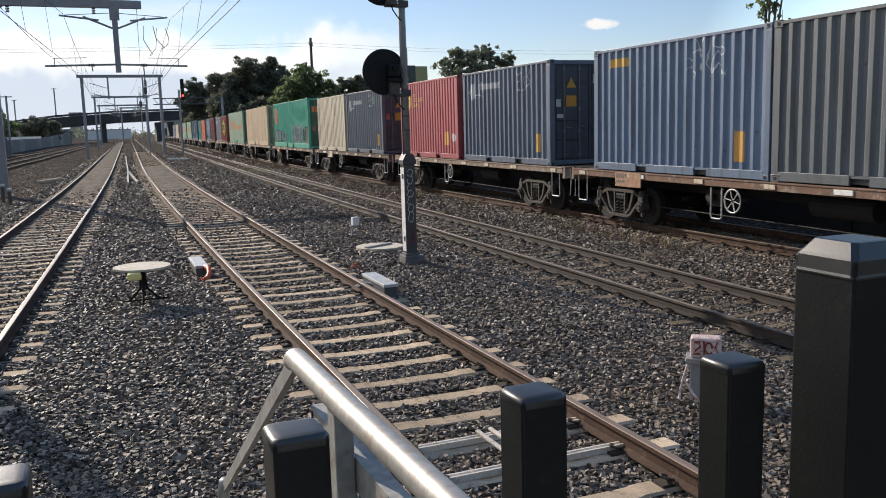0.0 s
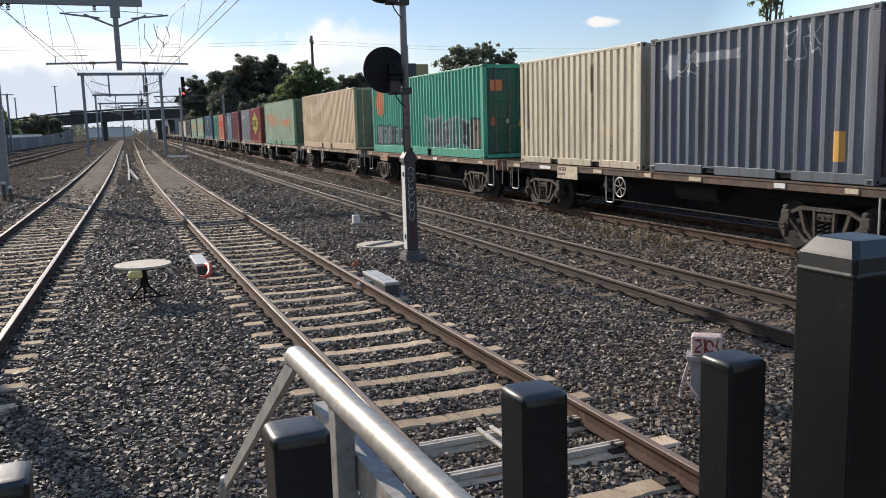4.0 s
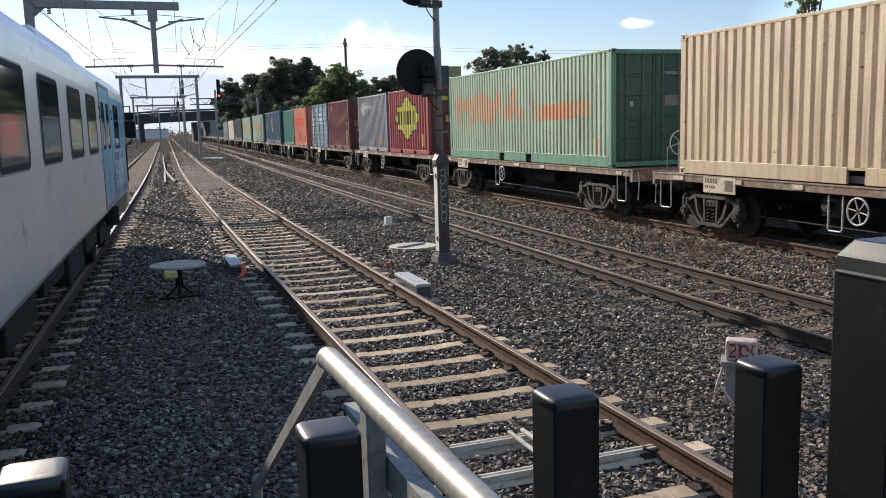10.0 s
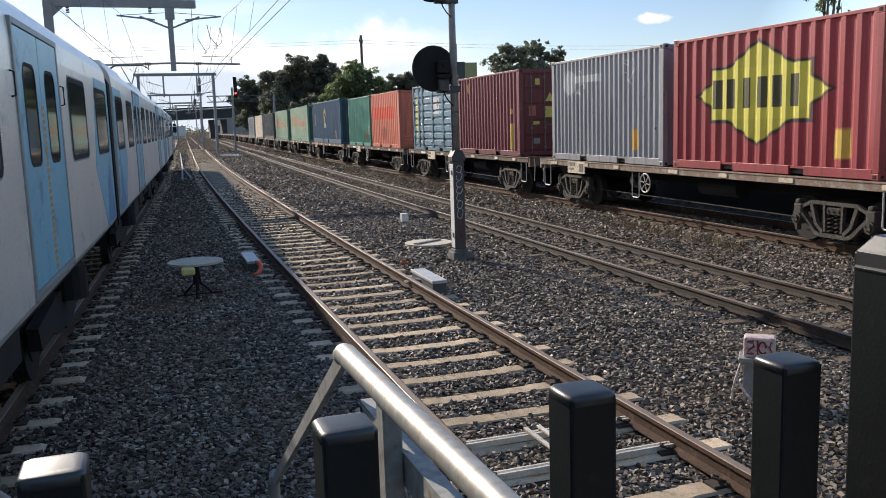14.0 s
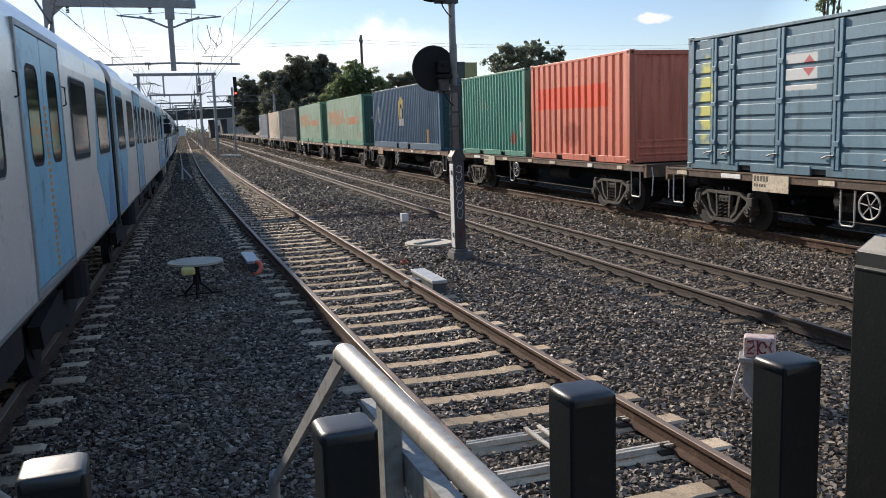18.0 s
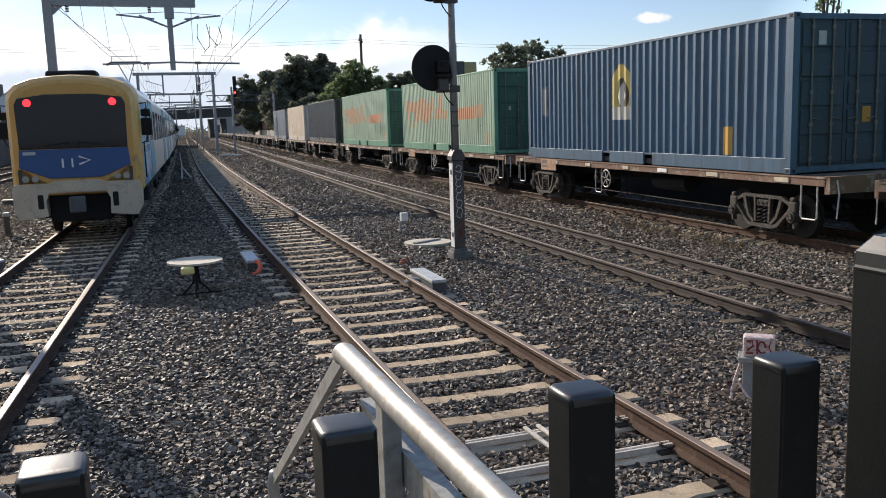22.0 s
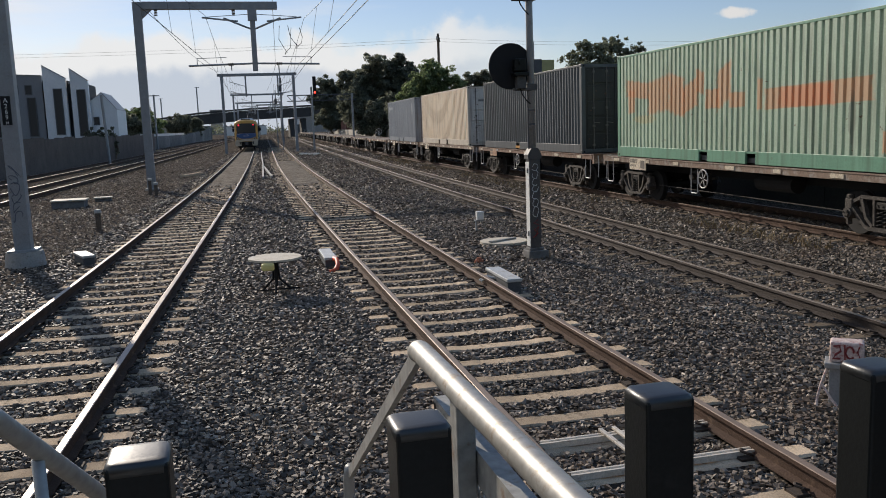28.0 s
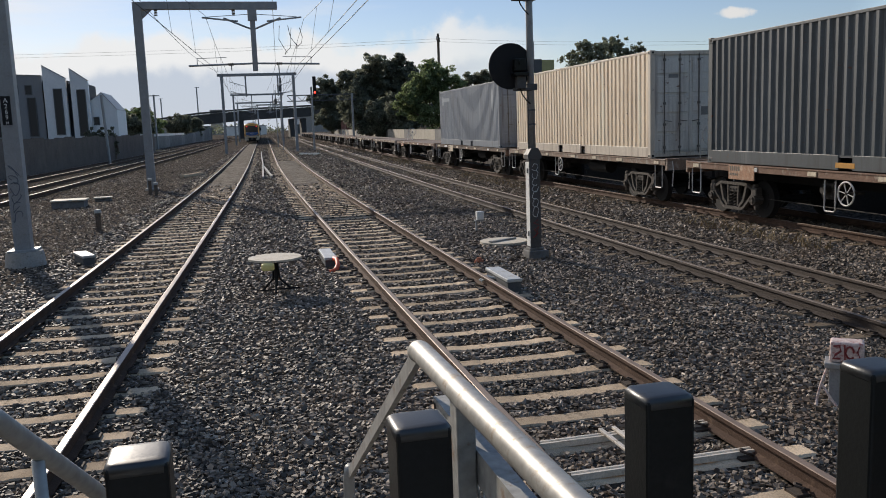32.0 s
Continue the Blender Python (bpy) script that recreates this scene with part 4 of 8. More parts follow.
# short stakes beside the outer track
for x_, y_, h_ in ((-3.5, 25.3, 0.62), (-3.2, 39.2, 0.75), (-2.9, 38.4, 0.6)):
    o_ = thing("marker_stake", "short dark stake with a pale top in the ballast", "stake", pose(x_, y_, -0.2))
    bm_ = B()
    box(bm_, -0.07, 0.07, -0.05, 0.05, 0, h_ - 0.1, 0.01)
    part("stake", bm_, M["bark"], o_)
    bm_ = B()
    box(bm_, -0.085, 0.085, -0.06, 0.06, h_ - 0.1, h_, 0.01)
    part("cap", bm_, M["lid_grey"], o_)
# steel ties across the near track, with two short bars laid over them
ties = thing("steel_tie", "pale galvanised steel ties across the track with short bars", "rail tie")
for y_, zt in ((6.20, -0.12), (5.54, -0.115)):
    bm_ = B()
    prism(bm_, [(y_ - 0.036, zt - 0.05), (y_ + 0.036, zt - 0.05), (y_ + 0.036, zt), (y_ + 0.016, zt), (y_ + 0.010, zt - 0.012), (y_ - 0.010, zt - 0.012), (y_ - 0.016, zt), (y_ - 0.036, zt)], 2.24, 3.78, axis="x")
    part("tie", bm_, M["tie_steel"], ties)
for x_ in (2.85, 2.97):
    bm_ = B()
    box(bm_, x_ - 0.018, x_ + 0.018, 5.48, 6.27, -0.112, -0.09, 0.004)
    part("bar", bm_, M["tie_steel"], ties)


# ---- overhead line structures ----
def near_mast():
    t = thing("overhead_mast", "tall grey steel overhead mast with graffiti and a number plate", "mast", pose(-4.17, 19.33, 0))
    bm = B()
    box(bm, -0.16, 0.16, -0.16, 0.16, 0.0, 9.0, 0.012)
    part("column", bm, M["mast_grey"], t)
    bm = B()
    rod(bm, (0, 0, -0.3), (0, 0, 0.12), 0.42, 24, r2=0.36)
    part("footing", bm, M["concrete"], t, "round concrete footing")
    bm = B()
    box(bm, -0.28, 0.28, -0.28, 0.28, 0.12, 0.16, 0.006)
    part("base_plate", bm, M["steel_grey"], t)
    bm = B()
    box(bm, -0.115, 0.065, -0.172, -0.162, 2.72, 3.30, 0.002)
    plate = part("number_plate", bm, M["black_matt"], t, "black plate with white characters")
    for k, ch in enumerate("A269M"):
        letters(ch, 0.125 if k < 4 else 0.08, M["white_paint"], plate, Matrix.Translation((-0.025, -0.174, 3.21 - 0.113 * k)) @ Matrix.Rotation(math.pi / 2, 4, "X"))
    bm = B()
    rng, z = random.Random(9), 0.75
    for k in range(6):
        h = rng.uniform(0.16, 0.26)
        sweep(bm, [(-0.02 + 0.085 * math.cos(a * (0.7 + 0.1 * k)) + 0.02 * math.sin(2 * a), -0.163, z + h * (0.5 + 0.55 * math.sin(a))) for a in [0.5 * j + k for j in range(12)]], 0.009, 5)
        z += h * 0.95
    part("graffiti", bm, M["spray"], t, "dark sprayed graffiti")["kind"] = "stuff"


M["spray"] = material("spray", (0.10, 0.11, 0.14), 0.7, 0, 20, 0.2, 60, 0)
near_mast()


def contact_arm(t, x, y, z, side, reach):
    """A hinged bracket with insulators that steadies the contact wire."""
    bm = B()
    rod(bm, (x, y, z + 1.95), (x + side * reach * 0.55, y, z + 2.45), 0.045, 8)
    rod(bm, (x + side * reach * 0.25, y, z + 2.30), (x + side * reach, y, z + 2.48), 0.04, 8)
    rod(bm, (x + side * 0.1, y, z + 2.62), (x + side * reach * 0.9, y, z + 2.50), 0.015, 6)
    part("bracket", bm, M["steel_grey"], t)
    bm = B()
    rod(bm, (x, y, z + 0.33), (x + side * (reach + 0.75), y, z + 0.26), 0.045, 8)
    rod(bm, (x + side * reach * 0.45, y, z + 0.30), (x + side * reach * 0.45, y, z + 0.02), 0.03, 6)
    rod(bm, (x + side * (reach + 0.35), y, z + 0.28), (x + side * (reach + 0.35), y, z + 0.62), 0.02, 6)
    rod(bm, (x + side * (reach + 0.35), y, z + 0.60), (x + side * (reach - 1.0), y, z + 0.63), 0.014, 6)
    part("steady_arm", bm, M["steel_grey"], t)
    bm = B()
    for k in range(3):
        rod(bm, (x + side * (0.9 + 0.09 * k), y, z + 0.30), (x + side * (0.95 + 0.09 * k), y, z + 0.297), 0.075, 10)
    part("insulator", bm, M["bark"], t)


def portal_one():
    t = thing("overhead_gantry", "grey steel overhead gantry carrying the contact wires", "gantry")
    y = 42.8
    bm = B()
    box(bm, -3.60, -3.22, y - 0.19, y + 0.19, -0.1, 8.45, 0.01)
    part("column", bm, M["mast_grey"], t)
    bm = B()
    box(bm, -3.7, -3.1, y - 0.3, y + 0.3, -0.35, -0.1, 0.03)
    part("footing", bm, M["concrete"], t)
    bm = B()
    box(bm, -3.215, 2.95, y - 0.15, y + 0.15, 8.12, 8.47, 0.01)
    part("beam", bm, M["steel_grey"], t)
    bm = B()
    prism(bm, [(-3.215, 7.7), (-3.215, 8.12), (-2.75, 8.12)], y - 0.05, y + 0.05)
    part("gusset", bm, M["steel_grey"], t)
    bm = B()
    box(bm, 1.64, 1.88, y - 0.12, y + 0.12, 5.25, 8.12, 0.008)
    box(bm, 1.55, 1.97, y - 0.16, y + 0.16, 7.6, 8.12, 0.01)
    part("drop_post", bm, M["steel_grey"], t)
    for s in (-1, 1):
        contact_arm(t, 1.76 + 0.12 * s, y, 5.28, s, 2.2)
    for x in (-2.6, 0.9):
        bm = B()
        for k in range(4):
            rod(bm, (x, y, 8.10 - 0.07 * k), (x, y, 8.06 - 0.07 * k), 0.08, 10)
        part("insulator", bm, M["bark"], t)


portal_one()


def portal(y, x0, x1, z, heavy=1.0, drop=True):
    t = thing("overhead_gantry", "distant grey steel overhead gantry over the tracks", "gantry", group="distant overhead gantries")
    for x in (x0, x1):
        bm = B()
        box(bm, x - 0.16 * heavy, x + 0.16 * heavy, y - 0.16, y + 0.16, -0.3, z, 0.01)
        part("column", bm, M["steel_grey"], t)
    bm = B()
    box(bm, x0 - 0.5, x1 + 0.4, y - 0.14, y + 0.14, z - 0.02, z + 0.30 * heavy, 0.01)
    part("beam", bm, M["steel_grey"], t)
    if drop:
        for x, s in ((LEFT.x(y) + 0.4, -1), (MID.x(y) + 0.3, 1)):
            bm = B()
            rod(bm, (x, y, z), (x, y, z - 2.4), 0.09, 8)
            part("drop_post", bm, M["steel_grey"], t)
            bm = B()
            rod(bm, (x, y, z - 1.2), (x + s * 1.9, y, z - 0.6), 0.035, 6)
            rod(bm, (x - 0.9 * s, y, z - 2.1), (x + s * 1.9, y, z - 1.9), 0.035, 6)
            rod(bm, (x, y, z - 2.3), (x + s * 1.7, y, z - 1.7), 0.03, 6)
            part("bracket", bm, M["steel_grey"], t)
    return t


portal(104, 0.35, 8.55, 8.72)
portal(165, 2.4, 11.1, 8.85)
portal(215, 4.0, 14.2, 8.9, 1.1)
portal(262, 10.6, 17.5, 9.6, 1.2)


def signal_gantry():
    t = thing("signal_gantry", "signal gantry with a red light on a lattice arm", "signal")
    y = 108.0
    for x in (11.0, 16.0):
        bm = B()
        rod(bm, (x, y, -0.3), (x, y, 7.5 if x < 12 else 6.6), 0.13, 10)
        part("post", bm, M["steel_grey"], t)
    bm = B()
    for z in (5.8, 6.5):
        rod(bm, (8.0, y, z), (16.4, y, z), 0.06, 6)
    for k in range(14):
        rod(bm, (8.0 + 0.6 * k, y, 5.8 if k % 2 else 6.5), (8.6 + 0.6 * k, y, 6.5 if k % 2 else 5.8), 0.035, 5)
    part("lattice_arm", bm, M["steel_dark"], t)
    for z in (6.85, 8.1):
        bm = B()
        box(bm, 11.14, 11.56, y - 0.65, y - 0.4, z - 0.62, z + 0.62, 0.05)
        part("signal_head", bm, M["black_matt"], t)
    bm = B()
    rod(bm, (11.35, y - 0.70, 6.78), (11.35, y - 0.65, 6.78), 0.12, 14)
    part("red_light", bm, M["red_lamp"], t, "glowing red aspect")


signal_gantry()
for x_, y_, h_ in ((7.5, 112.0, 9.5), (8.2, 122.0, 11.0), (8.0, 131.0, 8.5)):
    o_ = thing("lineside_post", "tall slim dark post beside the gantry", "post", pose(x_, y_, -0.3))
    bm_ = B()
    rod(bm_, (0, 0, 0), (0, 0, h_), 0.07, 8)
    part("pole", bm_, M["steel_grey"], o_)
    bm_ = B()
    box(bm_, -0.17, 0.17, -0.14, 0.14, h_ - 2.0, h_ - 1.2, 0.04)
    part("box", bm_, M["steel_dark"], o_)


def wire(name, pts, r, label, sag=0.0):
    bm = B()
    out = []
    for (a, b) in zip(pts, pts[1:]):
        a, b = Vector(a), Vector(b)
        for k in range(8):
            f = k / 8
            out.append(a.lerp(b, f) - Vector((0, 0, sag * 4 * f * (1 - f))))
    out.append(Vector(pts[-1]))
    sweep(bm, out, r, 5)
    return tagged(link(name, bm, M["wire"]), label, "wire", group="overhead wires")


def line_wires(cat, con, twin):
    """One track's catenary, its contact wires and the droppers between them."""
    wire("catenary_wire", cat, 0.010, "sagging catenary wire over the track", 1.1)
    wire("contact_wire", con, 0.010, "level contact wire over the track", 0.05)
    if twin:
        wire("contact_wire", [(x + (0.32 if k < 2 else 0.05), y, z + 0.04) for k, (x, y, z) in enumerate(con)], 0.012, "level contact wire over the track", 0.05)
    dr = B()
    for (a, b), (c, d) in zip(zip(cat, cat[1:]), zip(con, con[1:])):
        n = 9
        for k in range(1, n):
            f = k / n
            p, q = Vector(a).lerp(Vector(b), f), Vector(c).lerp(Vector(d), f)
            rod(dr, p - Vector((0, 0, 1.1 * 4 * f * (1 - f))), q - Vector((0, 0, 0.05 * 4 * f * (1 - f))), 0.006, 4, cap=False)
    tagged(link("wire_droppers", dr, M["wire"]), "thin droppers hanging between the overhead wires", "wire", kind="stuff")


SPANS = (104, 165, 215, 262, 330)
for line_, off_, cat_, con_, twin_ in (
        (LEFT, 0.0, [(-5.0, -22, 7.9), (-0.40, 42.8, 7.85)], [(-4.85, -22, 5.5), (-0.28, 42.8, 5.55)], False),
        (MID, 0.1, [(2.75, -22, 7.9), (4.20, 42.8, 7.70)], [(2.47, -22, 5.5), (3.86, 42.8, 5.55)], True)):
    far_ = [(line_.x(y) + off_ + (0.3 if k % 2 else -0.3), y) for k, y in enumerate(SPANS)]
    line_wires(cat_ + [(x, y, 7.7) for x, y in far_], con_ + [(x, y, 5.3) for x, y in far_], twin_)
# jumper loops hanging at the first gantry
for x_, z_, drop_ in ((3.0, 7.35, 1.35), (3.55, 7.25, 0.95)):
    bm_ = B()
    sweep(bm_, [(x_ + 0.5 * (f / 8) - 0.12 * math.sin(1.7 * f), 42.7, z_ - drop_ * math.sin(math.pi * f / 8) ** 0.8) for f in range(9)], 0.016, 5)
    tagged(link("jumper_cable", bm_, M["wire"]), "slack black jumper cable looped below the bracket", "wire", group="overhead wires")
# feeders carried on top of the gantries
wire("feeder_wire", [(2.75, 42.8, 8.62), (6.6, 104, 9.9), (8.3, 165, 9.4)], 0.014, "thin feeder wire on top of the gantries", 0.5)
wire("feeder_wire", [(-3.3, 42.8, 8.60), (0.35, 104, 9.2), (2.4, 165, 9.0)], 0.014, "thin feeder wire on top of the gantries", 0.7)
POLE = (30.4, 120.0)
wire("street_wire", [(-80, 128, 14.0), (POLE[0], POLE[1], 14.3), (95, 100, 12.6)], 0.013, "street power line crossing behind the trees", 0.9)
wire("street_wire", [(-80, 128, 13.6), (POLE[0], POLE[1], 13.9), (95, 100, 12.1)], 0.013, "street power line crossing behind the trees", 0.9)
pole = thing("power_pole", "dark timber power pole with a crossarm", "power pole", pose(POLE[0], POLE[1], -0.2))
bm_ = B()
rod(bm_, (0, 0, 0), (0, 0, 15.2), 0.24, 10, r2=0.17)
part("pole", bm_, M["bark"], pole)
bm_ = B()
box(bm_, -1.3, 1.3, -0.08, 0.08, 14.2, 14.4, 0.01, m=Matrix.Rotation(1.15, 4, "Z"))
part("crossarm", bm_, M["bark"], pole)
for k_ in (-1.1, -0.4, 0.5, 1.1):
    bm_ = B()
    rod(bm_, (k_ * 0.41, k_ * 0.91, 14.4), (k_ * 0.41, k_ * 0.91, 14.7), 0.07, 8)
    part("insulator", bm_, M["steel_grey"], pole)

# ---- freight train ----
RIB_WIDE, RIB_EVEN = (0.01, 0.56, 0.68, 0.87, 0.044), (0.01, 0.30, 0.50, 0.78, 0.050)   # turns of one rib along its pitch, and its depth


def corrugated(bm, x, y0, y1, z0, z1, ribs, rib=RIB_WIDE, out=-1, mat=0):
    """A pressed steel side: ribs along y, thickness by its rims."""
    p = (y1 - y0) / ribs
    line = []
    for k in range(ribs):
        a = y0 + k * p
        line += [(x, a + rib[0] * p), (x, a + rib[1] * p), (x - out * rib[4], a + rib[2] * p), (x - out * rib[4], a + rib[3] * p)]
    line.append((x, y1))
    lo = [bm.verts.new((a, b, z0)) for a, b in line]
    hi = [bm.verts.new((a, b, z1)) for a, b in line]
    for i in range(len(line) - 1):
        f = bm.faces.new((lo[i], hi[i], hi[i + 1], lo[i + 1]) if out < 0 else (lo[i], lo[i + 1], hi[i + 1], hi[i]))
        f.material_index = mat


def container(name, label, length, height, ribs, paint, dark, style="ribs", bars=True, base_rail=0.16, label_cards=(), end_paint=None, rib=RIB_WIDE):
    """A shipping container, base centre at the origin, doors at -y."""
    t = thing(name, label, "container", group="containers on the freight train")
    h, w = length / 2, 1.219
    end_paint = end_paint or paint
    rail_h = base_rail
    for s in (-1, 1):
        if style == "slats" and s < 0:
            # side made of hinged gates with wide pressed slats between proud posts
            edges = [-h + 0.13, -h + 1.55, -h + 3.03, -h + 4.5, h - 0.95, h - 0.13]
            for a, b in zip(edges, edges[1:]):
                bm = B()
                box(bm, s * w + 0.03, s * w + 0.06, a + 0.012, b - 0.012, 0.17, height - 0.10, 0.004)
                gate = part("side_gate", bm, dark, t, "hinged side gate")
                m = 8
                for q in range(m):
                    z0 = 0.24 + q * (height - 0.42) / m
                    bm = B()
                    box(bm, s * w - 0.004, s * w + 0.035, a + 0.13, b - 0.13, z0, z0 + (height - 0.42) / m * 0.70, 0.009)
                    part("slat", bm, paint, gate)
                for e in (a + 0.055, b - 0.055):
                    bm = B()
                    box(bm, s * w - 0.022, s * w + 0.03, e - 0.038, e + 0.038, 0.14, height - 0.1, 0.006)
                    part("gate_post", bm, paint, gate)
                for z in (0.55, 1.35, 2.1):
                    bm = B()
                    box(bm, s * w - 0.04, s * w, b - 0.09, b + 0.05, z, z + 0.10, 0.01)
                    part("hinge", bm, dark, gate)
                bm = B()
                sweep(bm, [(s * w - 0.035, a + 0.02, 0.40), (s * w - 0.05, a + 0.18, 0.38), (s * w - 0.04, a + 0.30, 0.34)], 0.016, 6)
                part("latch", bm, M["bar_steel"], gate)
        else:
            bm = B()
            corrugated(bm, s * (w - 0.006), -h + 0.13, h - 0.13, rail_h, height - 0.07, ribs, rib, out=s)
            part("side_panel", bm, paint, t)
        bm = B()
        box(bm, s * w, s * (w - 0.07), -h + 0.15, h - 0.15, height - 0.075, height - 0.01, 0.008)
        part("top_rail", bm, dark, t)
        bm = B()
        # bottom rail with fork pockets left open
        for a, b in ((-h + 0.15, -1.25), (-0.85, 0.85), (1.25, h - 0.15)):
            box(bm, s * w, s * (w - 0.06), a, b, 0.012, rail_h + 0.004, 0.008)
        box(bm, s * (w - 0.012), s * (w - 0.05), -1.3, 1.3, rail_h - 0.045, rail_h, 0)
        part("bottom_rail", bm, dark, t)
        for e in (-1, 1):
            bm = B()
            box(bm, s * w, s * (w - 0.14), e * h, e * (h - 0.15), 0.118, height - 0.118, 0.01)
            part("corner_post", bm, dark, t)
            for z in (0, height - 0.118):
                bm = B()
                box(bm, s * (w + 0.003), s * (w - 0.16), e * (h + 0.003), e * (h - 0.175), z, z + 0.118, 0.012)
                for a, b in ((s * (w + 0.004), e * (h - 0.09)), (s * (w - 0.08), e * (h + 0.004))):
                    box(bm, a - 0.004 if abs(a) > 1.1 and abs(b) < h - 0.01 else a - 0.03, a + 0.004 if abs(a) > 1.1 and abs(b) < h - 0.01 else a + 0.03,
                        b - 0.035 if abs(b) < h - 0.01 else b - 0.004, b + 0.035 if abs(b) < h - 0.01 else b + 0.004, z + 0.03, z + 0.088, 0, 1)
                part("corner_casting", bm, [dark, M["black_matt"]], t)
    bm = B()
    # roof with shallow cross ribs
    n = int(length / 0.3)
    ys = [-h + 0.1 + (length - 0.2) * k / (2 * n) for k in range(2 * n + 1)]
    a = [bm.verts.new((-w + 0.05, y, height - 0.03 + 0.018 * (k % 2))) for k, y in enumerate(ys)]
    b = [bm.verts.new((w - 0.05, y, height - 0.03 + 0.018 * (k % 2))) for k, y in enumerate(ys)]
    for k in range(len(ys) - 1):
        bm.faces.new((a[k], b[k], b[k + 1], a[k + 1]))
    part("roof", bm, paint, t)
    bm = B()
    box(bm, -w + 0.1, w - 0.1, -h + 0.05, h - 0.05, 0.03, 0.15)
    part("floor", bm, M["steel_dark"], t)
    # far end: plain ribbed wall; near end: doors
    bm = B()
    pts, k = [], 8
    p = 2.16 / k
    for i in range(k):
        x = -1.08 + i * p
        pts += [(x, h - 0.03), (x + 0.34 * p, h - 0.03), (x + 0.5 * p, h - 0.066), (x + 0.84 * p, h - 0.066)]
    pts.append((1.08, h - 0.03))
    lo = [bm.verts.new((x, y, 0.12)) for x, y in pts]
    hi = [bm.verts.new((x, y, height - 0.1)) for x, y in pts]
    for i in range(len(pts) - 1):
        bm.faces.new((lo[i], lo[i + 1], hi[i + 1], hi[i]))
    part("end_wall", bm, paint, t)
    for z0, z1, nm in ((0.02, 0.14, "door_sill"), (height - 0.13, height - 0.02, "door_header")):
        bm = B()
        box(bm, -1.08, 1.08, -h + 0.002, -h + 0.1, z0, z1, 0.008)
        part(nm, bm, dark, t)
    for s in (-1, 1):
        if style == "plain_end":
            continue
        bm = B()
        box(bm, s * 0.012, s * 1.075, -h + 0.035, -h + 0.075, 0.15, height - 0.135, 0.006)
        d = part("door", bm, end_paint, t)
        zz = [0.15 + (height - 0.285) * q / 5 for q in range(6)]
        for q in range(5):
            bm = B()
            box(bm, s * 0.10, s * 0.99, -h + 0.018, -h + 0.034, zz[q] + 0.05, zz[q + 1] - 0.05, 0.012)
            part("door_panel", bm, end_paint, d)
        if bars:
            for x in (0.30, 0.78):
                bm = B()
                rod(bm, (s * x, -h + 0.004, 0.10), (s * x, -h + 0.004, height - 0.09), 0.019, 8)
                for z in (0.25, 0.9, 1.5, height - 0.3):
                    box(bm, s * x - 0.045, s * x + 0.045, -h - 0.012, -h + 0.02, z, z + 0.07, 0.006)
                part("locking_bar", bm, M["bar_steel"] if dark is not M["c_tan_d"] else dark, d)
                bm = B()
                rod(bm, (s * x, -h - 0.018, 1.05), (s * (x - 0.22), -h - 0.018, 1.02), 0.012, 6)
                part("door_handle", bm, M["bar_steel"], d)
    if style == "plain_end":
        bm = B()
        pts = []
        for i in range(k):
            x = -1.08 + i * p
            pts += [(x, -h + 0.03), (x + 0.34 * p, -h + 0.03), (x + 0.5 * p, -h + 0.066), (x + 0.84 * p, -h + 0.066)]
        pts.append((1.08, -h + 0.03))
        lo = [bm.verts.new((x, y, 0.6)) for x, y in pts]
        hi = [bm.verts.new((x, y, height - 0.1)) for x, y in pts]
        for i in range(len(pts) - 1):
            bm.faces.new((lo[i], hi[i], hi[i + 1], lo[i + 1]))
        box(bm, -1.08, 1.08, -h + 0.03, -h + 0.09, 0.12, 0.6, 0.01)
        for z in (0.2, 0.38, 0.54):
            box(bm, -0.95, 0.95, -h + 0.005, -h + 0.03, z, z + 0.05, 0.008)
        part("end_wall", bm, paint, t)
    # cards and warning marks: (face, along, up, width, height, colour)
    for face, c, z, cw, ch, mt in label_cards:
        bm = B()
        if face == "end":
            box(bm, c - cw / 2, c + cw / 2, -h + 0.010, -h + 0.017, z - ch / 2, z + ch / 2)
        elif face == "tri":
            prism(bm, [(c - cw / 2, z - ch / 2), (c + cw / 2, z - ch / 2), (c, z + ch / 2)], -h + 0.008, -h + 0.016)
        else:
            box(bm, -w - 0.003, -w + 0.03, c - cw / 2, c + cw / 2, z - ch / 2, z + ch / 2)
        part("placard", bm, mt, t)
    return t


